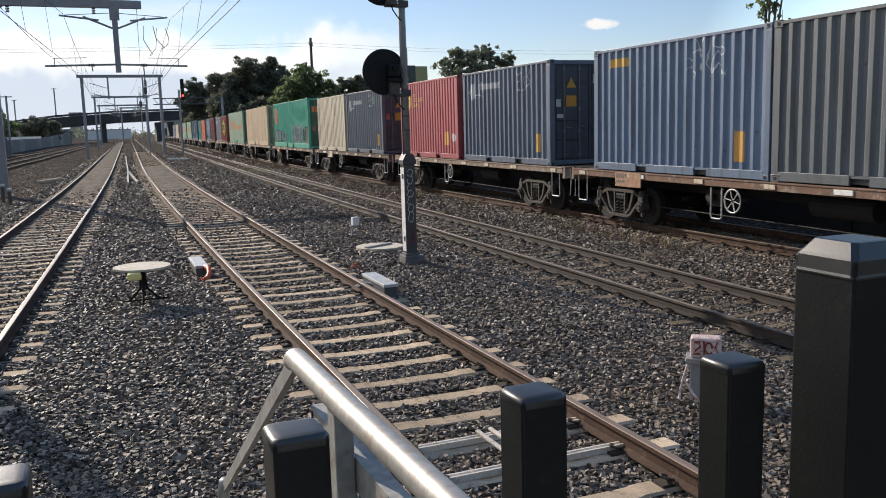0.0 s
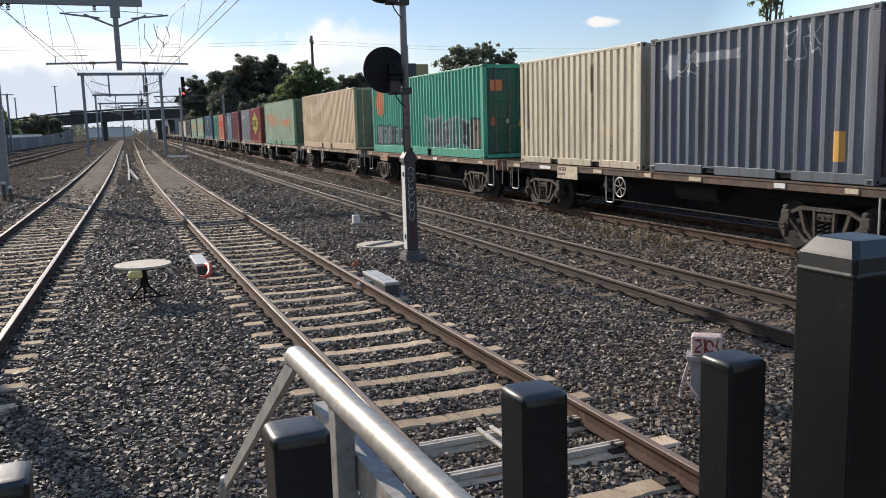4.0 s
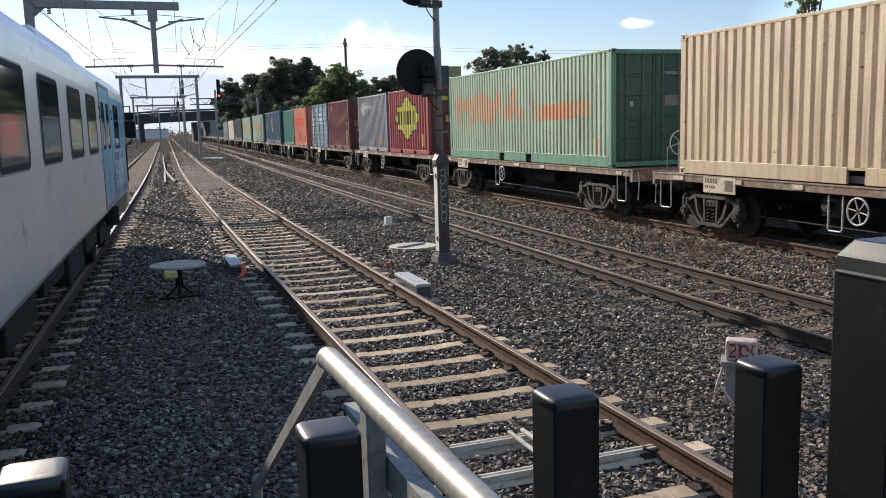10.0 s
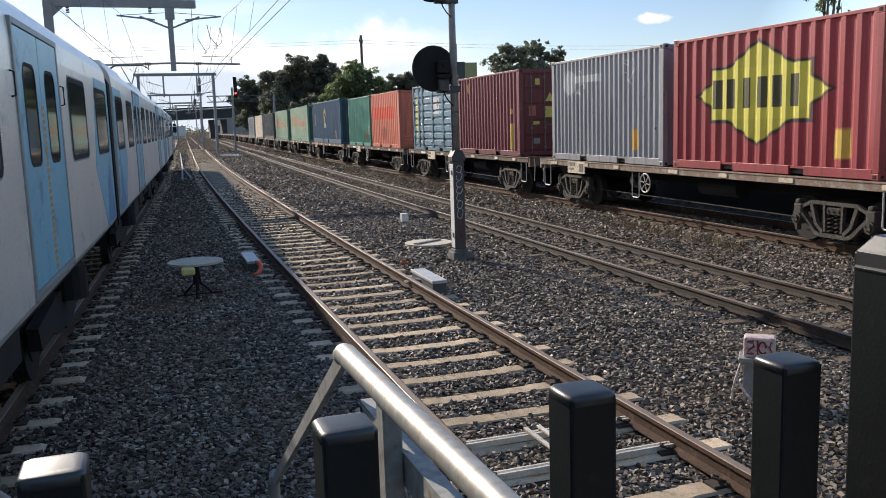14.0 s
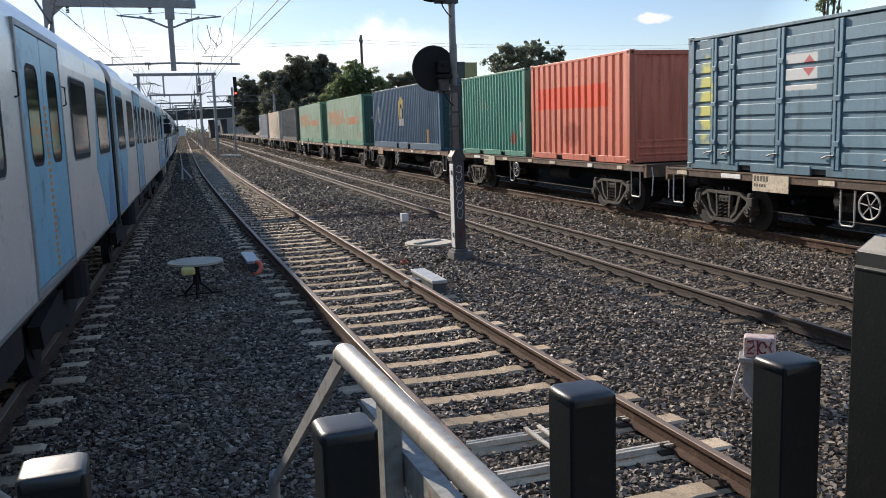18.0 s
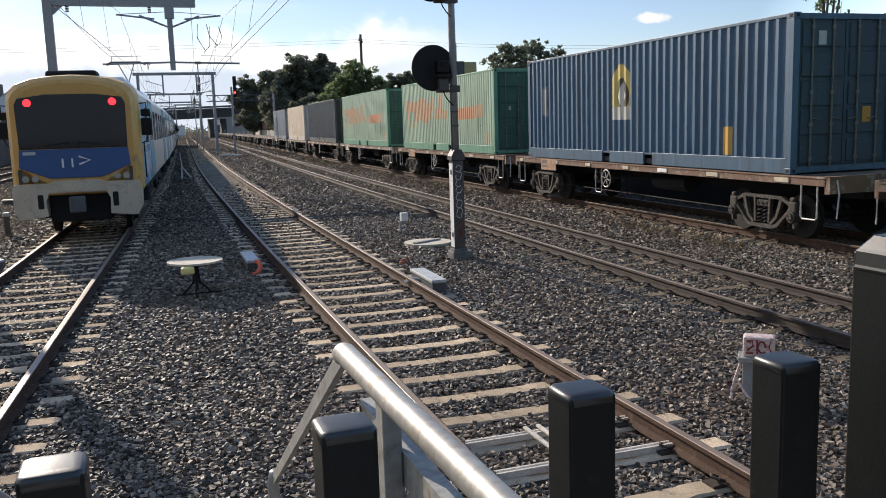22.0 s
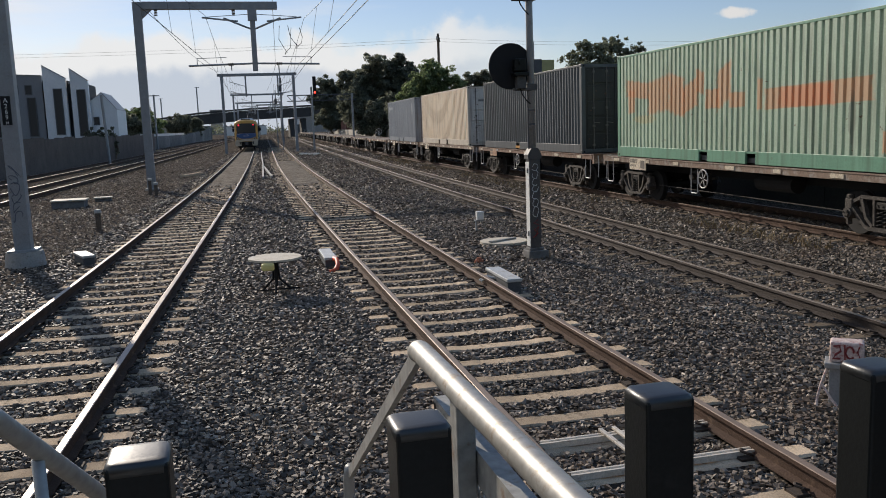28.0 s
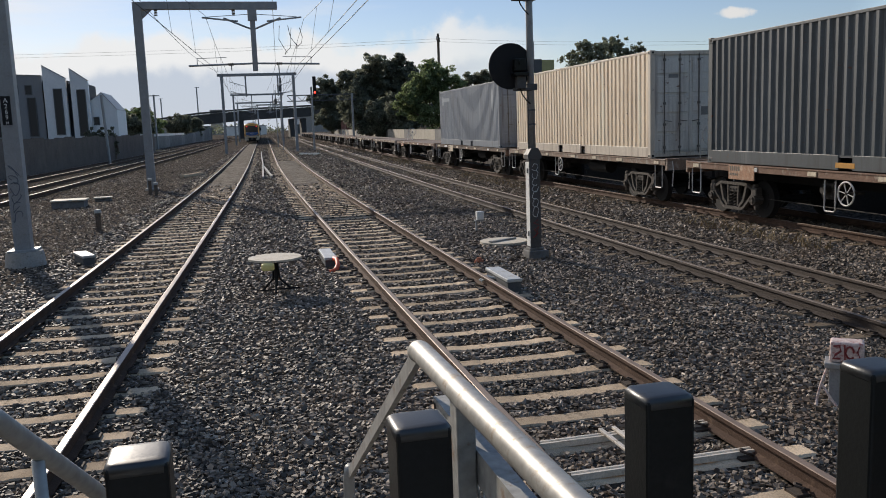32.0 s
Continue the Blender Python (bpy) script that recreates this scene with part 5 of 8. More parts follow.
def paint(name, c, wear=0.12, rough=0.5, streak=0.42):
    """Weathered container paint: faded broad patches, rain streaks down the side, a few rust spots."""
    m = material(name, c, rough, 0.0, 0.7, 0.12, 30, 0.05, spec=0.45)
    nt = m.node_tree
    N, L = nt.nodes.new, nt.links.new
    b = nt.nodes["Principled BSDF"]
    col = b.inputs["Base Color"].links[0].from_socket
    co = N("ShaderNodeTexCoord")
    for vec, scale, lo, hi, amount, tint in (((5.0, 5.0, 0.35), 1.0, 0.50, 0.68, streak, (c[0] * 0.55 + 0.012, c[1] * 0.5 + 0.01, c[2] * 0.48 + 0.008)),
                                             ((3.0, 3.0, 0.25), 1.0, 0.56, 0.72, streak * 0.8, tuple(min(0.8, v * 1.15 + 0.06) for v in c)),
                                             ((1.0, 1.0, 1.6), 5.5, 0.695 - 0.1 * wear, 0.735 - 0.1 * wear, 0.4, (0.13, 0.055, 0.03))):
        mp, n, r, mx = N("ShaderNodeMapping"), N("ShaderNodeTexNoise"), N("ShaderNodeMapRange"), N("ShaderNodeMix")
        mp.inputs["Scale"].default_value = vec
        L(co.outputs["Object"], mp.inputs[0])
        L(mp.outputs[0], n.inputs["Vector"])
        n.inputs["Scale"].default_value, n.inputs["Detail"].default_value, n.inputs["Roughness"].default_value = scale, 5, 0.6
        r.inputs[1].default_value, r.inputs[2].default_value, r.inputs[4].default_value = lo, hi, amount * 2
        L(n.outputs["Fac"], r.inputs[0])
        mx.data_type = "RGBA"
        L(r.outputs[0], mx.inputs["Factor"])
        L(col, mx.inputs["A"])
        mx.inputs["B"].default_value = (*tint, 1)
        col = mx.outputs["Result"]
    L(col, b.inputs["Base Color"])
    return m


M["bar_steel"] = material("bar_steel", (0.15, 0.14, 0.13), 0.55, 0.5, 8, 0.2, 60, 0.1)
COL = {
    "grey0": (0.13, 0.15, 0.165), "blue0": (0.14, 0.20, 0.30), "dblue": (0.12, 0.155, 0.215), "red": (0.44, 0.10, 0.11), "dblue2": (0.12, 0.145, 0.185),
    "cream": (0.66, 0.59, 0.45), "green": (0.06, 0.42, 0.295), "tan": (0.70, 0.55, 0.375), "pale": (0.39, 0.50, 0.375),
    "maroon": (0.36, 0.05, 0.058), "grey": (0.33, 0.335, 0.365), "maroon2": (0.20, 0.043, 0.055), "slat": (0.13, 0.235, 0.31), "orange": (0.70, 0.20, 0.125),
    "green2": (0.09, 0.31, 0.23), "blue4": (0.058, 0.125, 0.205), "pale2": (0.39, 0.50, 0.375), "dgrey": (0.085, 0.097, 0.105), "tan2": (0.84, 0.70, 0.53), "bgrey": (0.24, 0.27, 0.31)}
for k_, c_ in COL.items():
    M["c_" + k_] = paint("paint_" + k_, c_)
    M["c_" + k_ + "_d"] = paint("trim_" + k_, tuple(v * 0.85 for v in c_), 0.4)
ORANGE, YEL, WHITE, INK = (0.75, 0.24, 0.07), (0.62, 0.52, 0.08), (0.62, 0.63, 0.62), (0.02, 0.02, 0.025)
M["card_yellow"] = material("card_yellow", (0.48, 0.23, 0.03), 0.6, 0, 9, 0.15, 60, 0.0)
# white cards greyed to match the darkened door ends
M["card_white"] = material("card_white", (0.42, 0.42, 0.40), 0.6, 0, 9, 0.15, 60, 0.0)

DECK = 1.25
H20, H40 = 2.87, 3.02
# centre of each wagon along the train, and what it carries: (offset along the wagon, container kind); the train runs towards -y
LOADS = [
    (12.40, [(-3.08, "grey0"), (3.05, "blue0")]), (27.08, [(-3.29, "dblue"), (3.29, "red")]), (42.22, [(-3.24, "dblue2"), (3.20, "cream")]),
    (57.21, [(0, "green")]), (72.58, [(0, "tan")]), (87.77, [(0, "pale")]), (102.87, [(-3.25, "maroon"), (3.25, "grey")]),
    (117.95, [(-3.26, "maroon2"), (3.26, "slat")]), (133.1, [(-3.28, "orange"), (3.3, "green2")]), (148.42, [(0, "blue4")]),
    (163.55, [(0, "pale")]), (178.79, [(0, "pale2")]), (193.85, [(0, "dgrey")]), (209.17, [(0, "tan2")]), (223.94, [(0, "bgrey")])]
KINDS = {
    "grey0": ("weathered dark grey twenty-foot shipping container", 6.058, H20, 20), "blue0": ("weathered blue-grey twenty-foot container with graffiti", 6.058, H20, 20),
    "dblue": ("dark navy twenty-foot container with faded white lettering", 6.058, H20, 19), "red": ("faded red twenty-foot container with a yellow emblem", 6.058, H20, 22),
    "dblue2": ("dark slate twenty-foot container with white scribbles", 6.058, H20, 19), "cream": ("cream twenty-foot container with rust streaks", 6.058, H20, 20),
    "green": ("bright green forty-foot container with graffiti along the base", 12.192, H40, 38), "tan": ("sandy tan forty-foot container with rust marks", 12.192, H40, 44),
    "pale": ("pale green forty-foot container with a broad orange logo stripe", 12.192, H40, 52), "maroon": ("maroon twenty-foot container with a large yellow star emblem", 6.058, H20, 16),
    "grey": ("light grey twenty-foot container with torn white lettering", 6.058, H20, 24), "maroon2": ("deep maroon twenty-foot container with double doors", 6.058, H20, 19),
    "slat": ("blue-grey side-opening container with slatted side gates", 6.058, H20, 16), "orange": ("faded orange twenty-foot container with a blank ribbed end", 6.058, H20, 15),
    "green2": ("dull green twenty-foot container", 6.058, H20, 22), "blue4": ("dark blue forty-foot container with a yellow arched emblem", 12.192, H40, 40),
    "pale2": ("pale green forty-foot container with an orange smear", 12.192, H40, 52), "dgrey": ("dark grey forty-foot container with small yellow labels", 12.192, H40, 44),
    "tan2": ("pinkish tan forty-foot container with white doors", 12.192, H40, 42), "bgrey": ("blue-grey forty-foot container with smooth dusty sides", 12.192, H40, 60)}
TRAIN = []   # (object, place along the train)


M["rust"] = material("rust", (0.19, 0.115, 0.08), 0.85, 0.1, 1.8, 0.3, 40, 0.3, dirt=(0.42, 0.37, 0.31), dirt_amount=0.25)
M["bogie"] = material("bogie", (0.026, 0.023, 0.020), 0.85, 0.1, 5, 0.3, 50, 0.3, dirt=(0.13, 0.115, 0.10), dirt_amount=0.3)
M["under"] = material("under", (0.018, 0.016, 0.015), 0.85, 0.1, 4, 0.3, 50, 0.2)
M["loop"] = material("loop", (0.55, 0.53, 0.50), 0.6, 0.1, 8, 0.2, 50, 0.1)
M["bogie_dust"] = material("bogie_dust", (0.055, 0.047, 0.040), 0.85, 0.05, 6, 0.35, 50, 0.3, dirt=(0.16, 0.14, 0.12), dirt_amount=0.35)
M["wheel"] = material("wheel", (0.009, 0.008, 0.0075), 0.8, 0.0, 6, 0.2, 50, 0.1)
M["patch"] = material("patch", (0.58, 0.50, 0.38), 0.7, 0, 5, 0.25, 40, 0.1, dirt=(0.3, 0.2, 0.13), dirt_amount=0.3)


def wheelset(parent, y, r, gauge):
    bm = B()
    for s in (-1, 1):
        x = s * gauge / 2
        rod(bm, (x - s * 0.005, y, r + 0.002), (x + s * 0.10, y, r + 0.002), r - 0.002, 28)
        rod(bm, (x - s * 0.035, y, r + 0.002), (x - s * 0.005, y, r + 0.002), r + 0.018, 28)
        rod(bm, (x + s * 0.10, y, r), (x + s * 0.115, y, r), r * 0.55, 20)
    rod(bm, (-gauge / 2, y, r), (gauge / 2, y, r), 0.08, 12)
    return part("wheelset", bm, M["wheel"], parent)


def bogie(parent, y):
    """A three-piece freight bogie: cast side frames, springs, axle boxes, wheelsets."""
    top = new("bogie")
    top.parent = parent
    top.matrix_basis = pose(0, y, 0)
    bm = B()
    box(bm, -1.0, 1.0, -0.20, 0.20, 0.52, 0.80, 0.03)
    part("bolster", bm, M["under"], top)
    for s in (-1, 1):
        x0, x1 = s * 1.02, s * 1.10
        bm = B()
        # top chord, bowed tension bar and the columns round the spring nest
        prism(bm, [(-0.56, 0.80), (0.56, 0.80), (0.92, 0.64), (0.92, 0.57), (0.55, 0.735), (-0.55, 0.735), (-0.92, 0.57), (-0.92, 0.64)], x0, x1, axis="x")
        for q in (-1, 1):
            prism(bm, [(q * 0.60, 0.745), (q * 0.52, 0.745), (q * 0.40, 0.40), (q * 0.24, 0.26), (q * 0.26, 0.19), (q * 0.46, 0.36)], x0, x1, axis="x")
            prism(bm, [(q * 0.92, 0.61), (q * 0.86, 0.63), (q * 0.42, 0.24), (q * 0.30, 0.20), (q * 0.32, 0.14), (q * 0.46, 0.18)], x0, x1 + s * 0.008, axis="x")
            prism(bm, [(q * 0.25, 0.735), (q * 0.20, 0.735), (q * 0.18, 0.24), (q * 0.23, 0.24)], x0, x1, axis="x")
        prism(bm, [(-0.33, 0.14), (0.33, 0.14), (0.30, 0.215), (-0.30, 0.215)], x0, x1 + s * 0.01, axis="x")
        part("side_frame", bm, M["bogie_dust"], top, "dusty cast steel side frame")
        bm = B()
        box(bm, min(s * 0.96, s * 1.085), max(s * 0.96, s * 1.085), -0.19, 0.19, 0.56, 0.70, 0.02)
        for q in (-0.13, 0.0, 0.13):
            rod(bm, (s * 1.085, q, 0.63), (s * 1.10, q, 0.63), 0.022, 8)
        part("bolster_end", bm, M["bogie"], top)
        for q in (-0.09, 0.09):
            bm = B()
            sweep(bm, [(s * 1.05 + 0.055 * math.cos(k * 0.9), q + 0.055 * math.sin(k * 0.9), 0.225 + 0.0108 * k) for k in range(31)], 0.016, 5)
            part("spring", bm, M["bogie"], top)
        for q in (-1, 1):
            bm = B()
            box(bm, min(s * 0.95, s * 1.12), max(s * 0.95, s * 1.12), q * 0.89 - 0.11, q * 0.89 + 0.11, 0.50, 0.72, 0.03)
            box(bm, min(s * 1.0, s * 1.12), max(s * 1.0, s * 1.12), q * 0.89 - 0.05, q * 0.89 + 0.07, 0.70, 0.80, 0.03)
            rod(bm, (s * 0.92, q * 0.89, 0.43), (s * 1.15, q * 0.89, 0.43), 0.115, 14)
            rod(bm, (s * 1.15, q * 0.89, 0.43), (s * 1.185, q * 0.89, 0.43), 0.075, 12)
            for k in range(3):
                a = 2.1 * k + 0.5
                rod(bm, (s * 1.185, q * 0.89 + 0.05 * math.cos(a), 0.43 + 0.05 * math.sin(a)), (s * 1.20, q * 0.89 + 0.05 * math.cos(a), 0.43 + 0.05 * math.sin(a)), 0.014, 6)
            box(bm, min(s * 1.0, s * 1.1), max(s * 1.0, s * 1.1), q * 0.93 - 0.03, q * 0.93 + 0.03, 0.20, 0.36, 0.01)
            part("axle_box", bm, M["bogie_dust"], top)
        for q in (-0.37, 0.37):
            bm = B()
            box(bm, min(s * 0.80, s * 0.98), max(s * 0.80, s * 0.98), q - 0.03, q + 0.03, 0.18, 0.52, 0.01)
            part("brake_shoe", bm, M["bogie"], top)
    for q in (-0.89, 0.89):
        wheelset(top, q, 0.43, 1.505)


def hoop(parent, x, y0, y1, z0, z1):
    bm = B()
    sweep(bm, [(x, y0, z1), (x, y0, z0 + 0.04), (x, y0 + 0.04, z0), (x, y1 - 0.04, z0), (x, y1, z0 + 0.04), (x, y1, z1)], 0.017, 6)
    part("step_hoop", bm, M["loop"], parent, "pale bent steel step")


def flat_wagon(variant):
    """A skeletal container wagon, centre at the origin, rail level at z = 0."""
    rng = random.Random(variant)
    w = thing("flat_wagon", ("rust-brown container flat wagon with worn cream panels", "grey-brown container flat wagon with patchy dust and rust", "dark rusty container flat wagon with pale steps")[variant % 3], "wagon", group="wagons of the freight train")
    sill = (M["rust"], M["rust2"], M["rust3"])[variant % 3]
    h = 7.05
    for s in (-1, 1):
        bm = B()
        box(bm, s * 1.26, s * 1.18, -h, h, DECK - 0.175, DECK - 0.014, 0.008)
        box(bm, s * 1.275, s * 1.16, -h, h, DECK - 0.04, DECK - 0.012, 0.004)
        side = part("side_sill", bm, sill, w)
        for k in range(7):
            bm = B()
            a = -6.4 + k * 2.1 + rng.uniform(-0.4, 0.4)
            l = rng.choice((0.35, 0.5, 0.8))
            box(bm, s * 1.2785, s * 1.262, a, a + l * 0.8, DECK - 0.145, DECK - 0.055, 0.003)
            part("panel", bm, M["patch"] if rng.random() < 0.7 else M["white_paint"], side, "worn pale data panel")
        for y0 in (-6.85, 6.40):
            hoop(w, s * 1.24, y0, y0 + 0.42, 0.45, DECK - 0.15)
        for y0 in ((4.0,), (4.1,), (2.9,))[variant % 3]:
            bm = B()
            box(bm, s * 1.283, s * 1.263, y0, y0 + 1.05, DECK - 0.36, DECK - 0.03, 0.004)
            board = part("data_board", bm, M["patch"] if variant else M["board_rust"], w, "worn cream data board with dark marks")
            for k, (p, q, z0, z1) in enumerate(((0.05, 0.50, 0.22, 0.33), (0.05, 0.42, 0.11, 0.17), (0.72, 0.98, 0.07, 0.30))):
                if k < 2 or variant == 1:
                    bm = B()
                    for j in range(5 if k < 2 else 1):
                        u0 = p + (q - p) * j / (5 if k < 2 else 1)
                        box(bm, s * 1.285, s * 1.28, y0 + 1.05 - u0 - (q - p) / (7 if k < 2 else 1), y0 + 1.05 - u0, DECK - 0.38 + z0, DECK - 0.38 + z1)
                    part("painted_bar", bm, M["bar_ink"], board)
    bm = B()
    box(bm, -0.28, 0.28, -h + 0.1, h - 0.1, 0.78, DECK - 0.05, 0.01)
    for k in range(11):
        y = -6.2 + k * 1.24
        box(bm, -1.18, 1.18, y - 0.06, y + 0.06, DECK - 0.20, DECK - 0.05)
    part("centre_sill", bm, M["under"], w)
    bm = B()
    box(bm, -1.17, 1.17, -h + 0.05, h - 0.05, DECK - 0.045, DECK - 0.015)
    part("deck", bm, M["rust3"], w)
    for e in (-1, 1):
        bm = B()
        box(bm, -1.25, 1.25, e * h, e * (h + 0.10), DECK - 0.30, DECK + 0.01, 0.012)
        part("headstock", bm, sill, w)
        bm = B()
        box(bm, -0.12, 0.12, e * (h + 0.1), e * (h + 0.42), 0.78, 0.98, 0.03)
        box(bm, -0.17, 0.17, e * (h + 0.36), e * (h + 0.52), 0.72, 1.04, 0.05)
        part("coupler", bm, M["under"], w)
        for s in (-1, 1):
            bm = B()
            sweep(bm, [(s * 1.1, e * (h + 0.12), DECK - 0.05), (s * 1.1, e * (h + 0.18), DECK - 0.3), (s * 1.12, e * (h + 0.16), 0.5)], 0.016, 6)
            part("handrail", bm, M["loop"], w)
        bogie(w, e * 5.15)
    # brake gear between the bogies
    bm = B()
    rod(bm, (-0.55, -1.9, 0.80), (-0.55, -0.5, 0.80), 0.20, 16)
    part("air_tank", bm, M["under"], w)
    bm = B()
    rod(bm, (-0.9, -4.0, 0.42), (-0.9, 4.0, 0.46), 0.012, 6)
    part("brake_rod", bm, M["bogie"], w)
    bm = B()
    box(bm, -0.95, -0.6, 1.6, 2.1, 0.62, 0.98, 0.04)
    rod(bm, (-0.97, 1.85, 0.82), (-1.1, 1.85, 0.82), 0.09, 12)
    part("brake_cylinder", bm, M["bogie"], w)
    y = 0.9
    wheel = new("hand_wheel")
    wheel.parent = w
    wheel.matrix_basis = Matrix.Translation((-1.29, y, 0.82))
    bm = B()
    n = 20
    sweep(bm, [(0, 0.23 * math.cos(2 * math.pi * k / n), 0.23 * math.sin(2 * math.pi * k / n)) for k in range(n + 1)], 0.017, 6)
    part("rim", bm, M["loop"], wheel)
    for k in range(6):
        bm = B()
        a = 2 * math.pi * k / 6 + 0.2
        rod(bm, (0.01, 0, 0), (0, 0.22 * math.cos(a), 0.22 * math.sin(a)), 0.011, 6)
        part("spoke", bm, M["loop"], wheel)
    bm = B()
    rod(bm, (-0.01, 0, 0), (0.4, 0, 0), 0.03, 8)
    part("hub", bm, M["bogie"], wheel)
    hoop(w, -1.2, y + 0.42, y + 0.75, 0.42, DECK - 0.2)
    if variant == 1:
        # large brake wheel standing at the wagon's end
        bm = B()
        c = Vector((0.1, -h - 0.14, DECK + 0.62))
        sweep(bm, [c + Vector((0.30 * math.cos(2 * math.pi * k / 24), 0, 0.30 * math.sin(2 * math.pi * k / 24))) for k in range(25)], 0.018, 6)
        rim = part("brake_wheel", bm, M["loop"], w, "pale spoked brake wheel")
        for k in range(6):
            a = math.pi * k / 3 + 0.3
            bm = B()
            rod(bm, c, c + Vector((0.29 * math.cos(a), 0, 0.29 * math.sin(a))), 0.012, 6)
            part("spoke", bm, M["loop"], rim)
        bm = B()
        rod(bm, (0.1, -h - 0.09, DECK - 0.2), (0.1, -h - 0.09, DECK + 0.66), 0.03, 8)
        sweep(bm, [(-0.25, -h - 0.10, DECK), (-0.25, -h - 0.10, DECK + 0.5), (-0.18, -h - 0.10, DECK + 0.56), (-0.12, -h - 0.10, DECK + 0.5)], 0.014, 6)
        part("brake_post", bm, M["loop"], w)
    return w


M["board_rust"] = material("board_rust", (0.36, 0.20, 0.12), 0.8, 0, 4, 0.3, 40, 0.2, dirt=(0.55, 0.45, 0.33), dirt_amount=0.35)
M["bar_ink"] = material("bar_ink", (0.14, 0.12, 0.10), 0.8, 0, 12, 0.3, 60, 0)


M["rust2"] = material("rust2", (0.22, 0.155, 0.115), 0.85, 0.1, 1.8, 0.3, 40, 0.3, dirt=(0.38, 0.35, 0.31), dirt_amount=0.4)
M["rust3"] = material("rust3", (0.10, 0.075, 0.06), 0.85, 0.1, 1.8, 0.3, 40, 0.3, dirt=(0.24, 0.14, 0.09), dirt_amount=0.4)

PALE_OR = (0.66, 0.28, 0.12, 0.62)
# painted marks on the container sides: along the side (+ is away from the doors), height above the base
def tag_marks(y0, y1, n, z, h, seed, edge, fills):
    """Sprayed block shapes in a row: an outline, a fill and a dark counter each."""
    rng, out = random.Random(seed), []
    step = (y1 - y0) / n
    for k in range(n):
        c, hw, hh = y0 + (k + 0.5) * step, abs(step) * rng.uniform(0.40, 0.52), h * rng.uniform(0.82, 1.1)
        tilt = rng.uniform(-0.35, 0.35)
        out.append((("slab", tilt), c, z, hw, hh, edge, 0.25))
        out.append((("slab", tilt), c, z, hw * 0.78, hh * 0.84, rng.choice(fills), 0.3))
        out.append((rng.choice(("oval", "box")), c + rng.uniform(-0.1, 0.1) * hw, z + rng.choice((-0.3, 0.35)) * hh, hw * 0.25, hh * 0.24, edge, 0.3))
    return out


SILVER, SOOT, MURK = (0.36, 0.40, 0.40, 0.85), (0.025, 0.03, 0.04, 0.85), (0.13, 0.17, 0.18, 0.8)
paint_over(M["c_green"], [("oval", 5.05, 2.15, 0.62, 0.62, (0.80, 0.27, 0.12), 0.12), ("oval", 5.2, 2.25, 0.08, 0.3, (0.85, 0.40, 0.22, 0.7), 0.2), ("oval", 4.9, 2.25, 0.08, 0.3, (0.85, 0.40, 0.22, 0.7), 0.2)]
           + tag_marks(5.7, 2.6, 6, 0.74, 0.44, 3, SOOT, (SILVER, MURK, SILVER)) + tag_marks(2.5, 1.4, 2, 0.66, 0.36, 8, SILVER, (SOOT, MURK))
           + tag_marks(-0.6, -5.0, 5, 0.82, 0.58, 5, SILVER, (SOOT, MURK, (0.05, 0.22, 0.18, 0.8))) + tag_marks(-5.0, -5.85, 1, 0.8, 0.52, 6, SOOT, ((0.42, 0.33, 0.25, 0.7),))
           + [("scrawl", -2.9, 0.85, 2.5, 0.62, (0.45, 0.50, 0.48, 0.35), 2.2)])
LOGO = [(("slab", 0.10), 4.75, 1.96, 0.75, 0.24, PALE_OR, 0.6), (("slab", 0.0), 5.15, 1.62, 0.22, 0.34, PALE_OR, 0.5), (("slab", -0.12), 3.45, 1.74, 0.62, 0.48, PALE_OR, 0.55), (("slab", 0.2), 2.45, 1.72, 0.42, 0.52, PALE_OR, 0.5),
        (("slab", -0.3), 1.75, 1.66, 0.40, 0.36, PALE_OR, 0.55), (("slab", 0.3), 1.22, 2.0, 0.20, 0.28, PALE_OR, 0.55), (("slab", 0.0), 0.62, 1.56, 0.34, 0.24, PALE_OR, 0.55), (("slab", -0.5), 0.12, 1.86, 0.32, 0.46, PALE_OR, 0.5), (("slab", 0.0), -0.45, 1.5, 0.34, 0.18, PALE_OR, 0.55),
        (("slab", 0.0), -1.35, 1.60, 0.07, 0.34, PALE_OR, 0.55), (("slab", -0.03), -3.25, 1.52, 1.72, 0.235, PALE_OR, 0.22), (("slab", 0.0), -3.0, 1.50, 0.9, 0.22, (0.72, 0.20, 0.07, 0.45), 0.6), ("box", -5.35, 0.57, 0.12, 0.2, PALE_OR, 0.5), ("oval", 4.3, 1.1, 0.7, 0.12, (0.55, 0.45, 0.22, 0.5), 1.0), ("oval", -4.4, 1.0, 0.10, 0.45, (0.16, 0.17, 0.13, 0.6), 0.9)]
for k_ in ("pale", "pale2"):
    paint_over(M["c_" + k_], LOGO)
paint_over(M["c_red"], [("oval", 2.15, 2.15, 0.36, 0.36, (0.72, 0.50, 0.12), 0.1), ("box", 1.42, 2.36, 0.18, 0.055, (0.55, 0.28, 0.14, 0.6), 0.3), (("slab", -0.8), 2.15, 2.15, 0.16, 0.030, (0.12, 0.05, 0.03), 0.05), (("slab", -0.8), 2.10, 2.05, 0.16, 0.030, (0.12, 0.05, 0.03), 0.05), (("slab", -0.8), 2.20, 2.25, 0.14, 0.030, (0.12, 0.05, 0.03), 0.05), ("box", -1.95, 0.72, 0.18, 0.24, (0.72, 0.42, 0.08), 0.1), ("oval", -2.6, 0.75, 0.22, 0.14, (0.7, 0.7, 0.68), 0.5)])
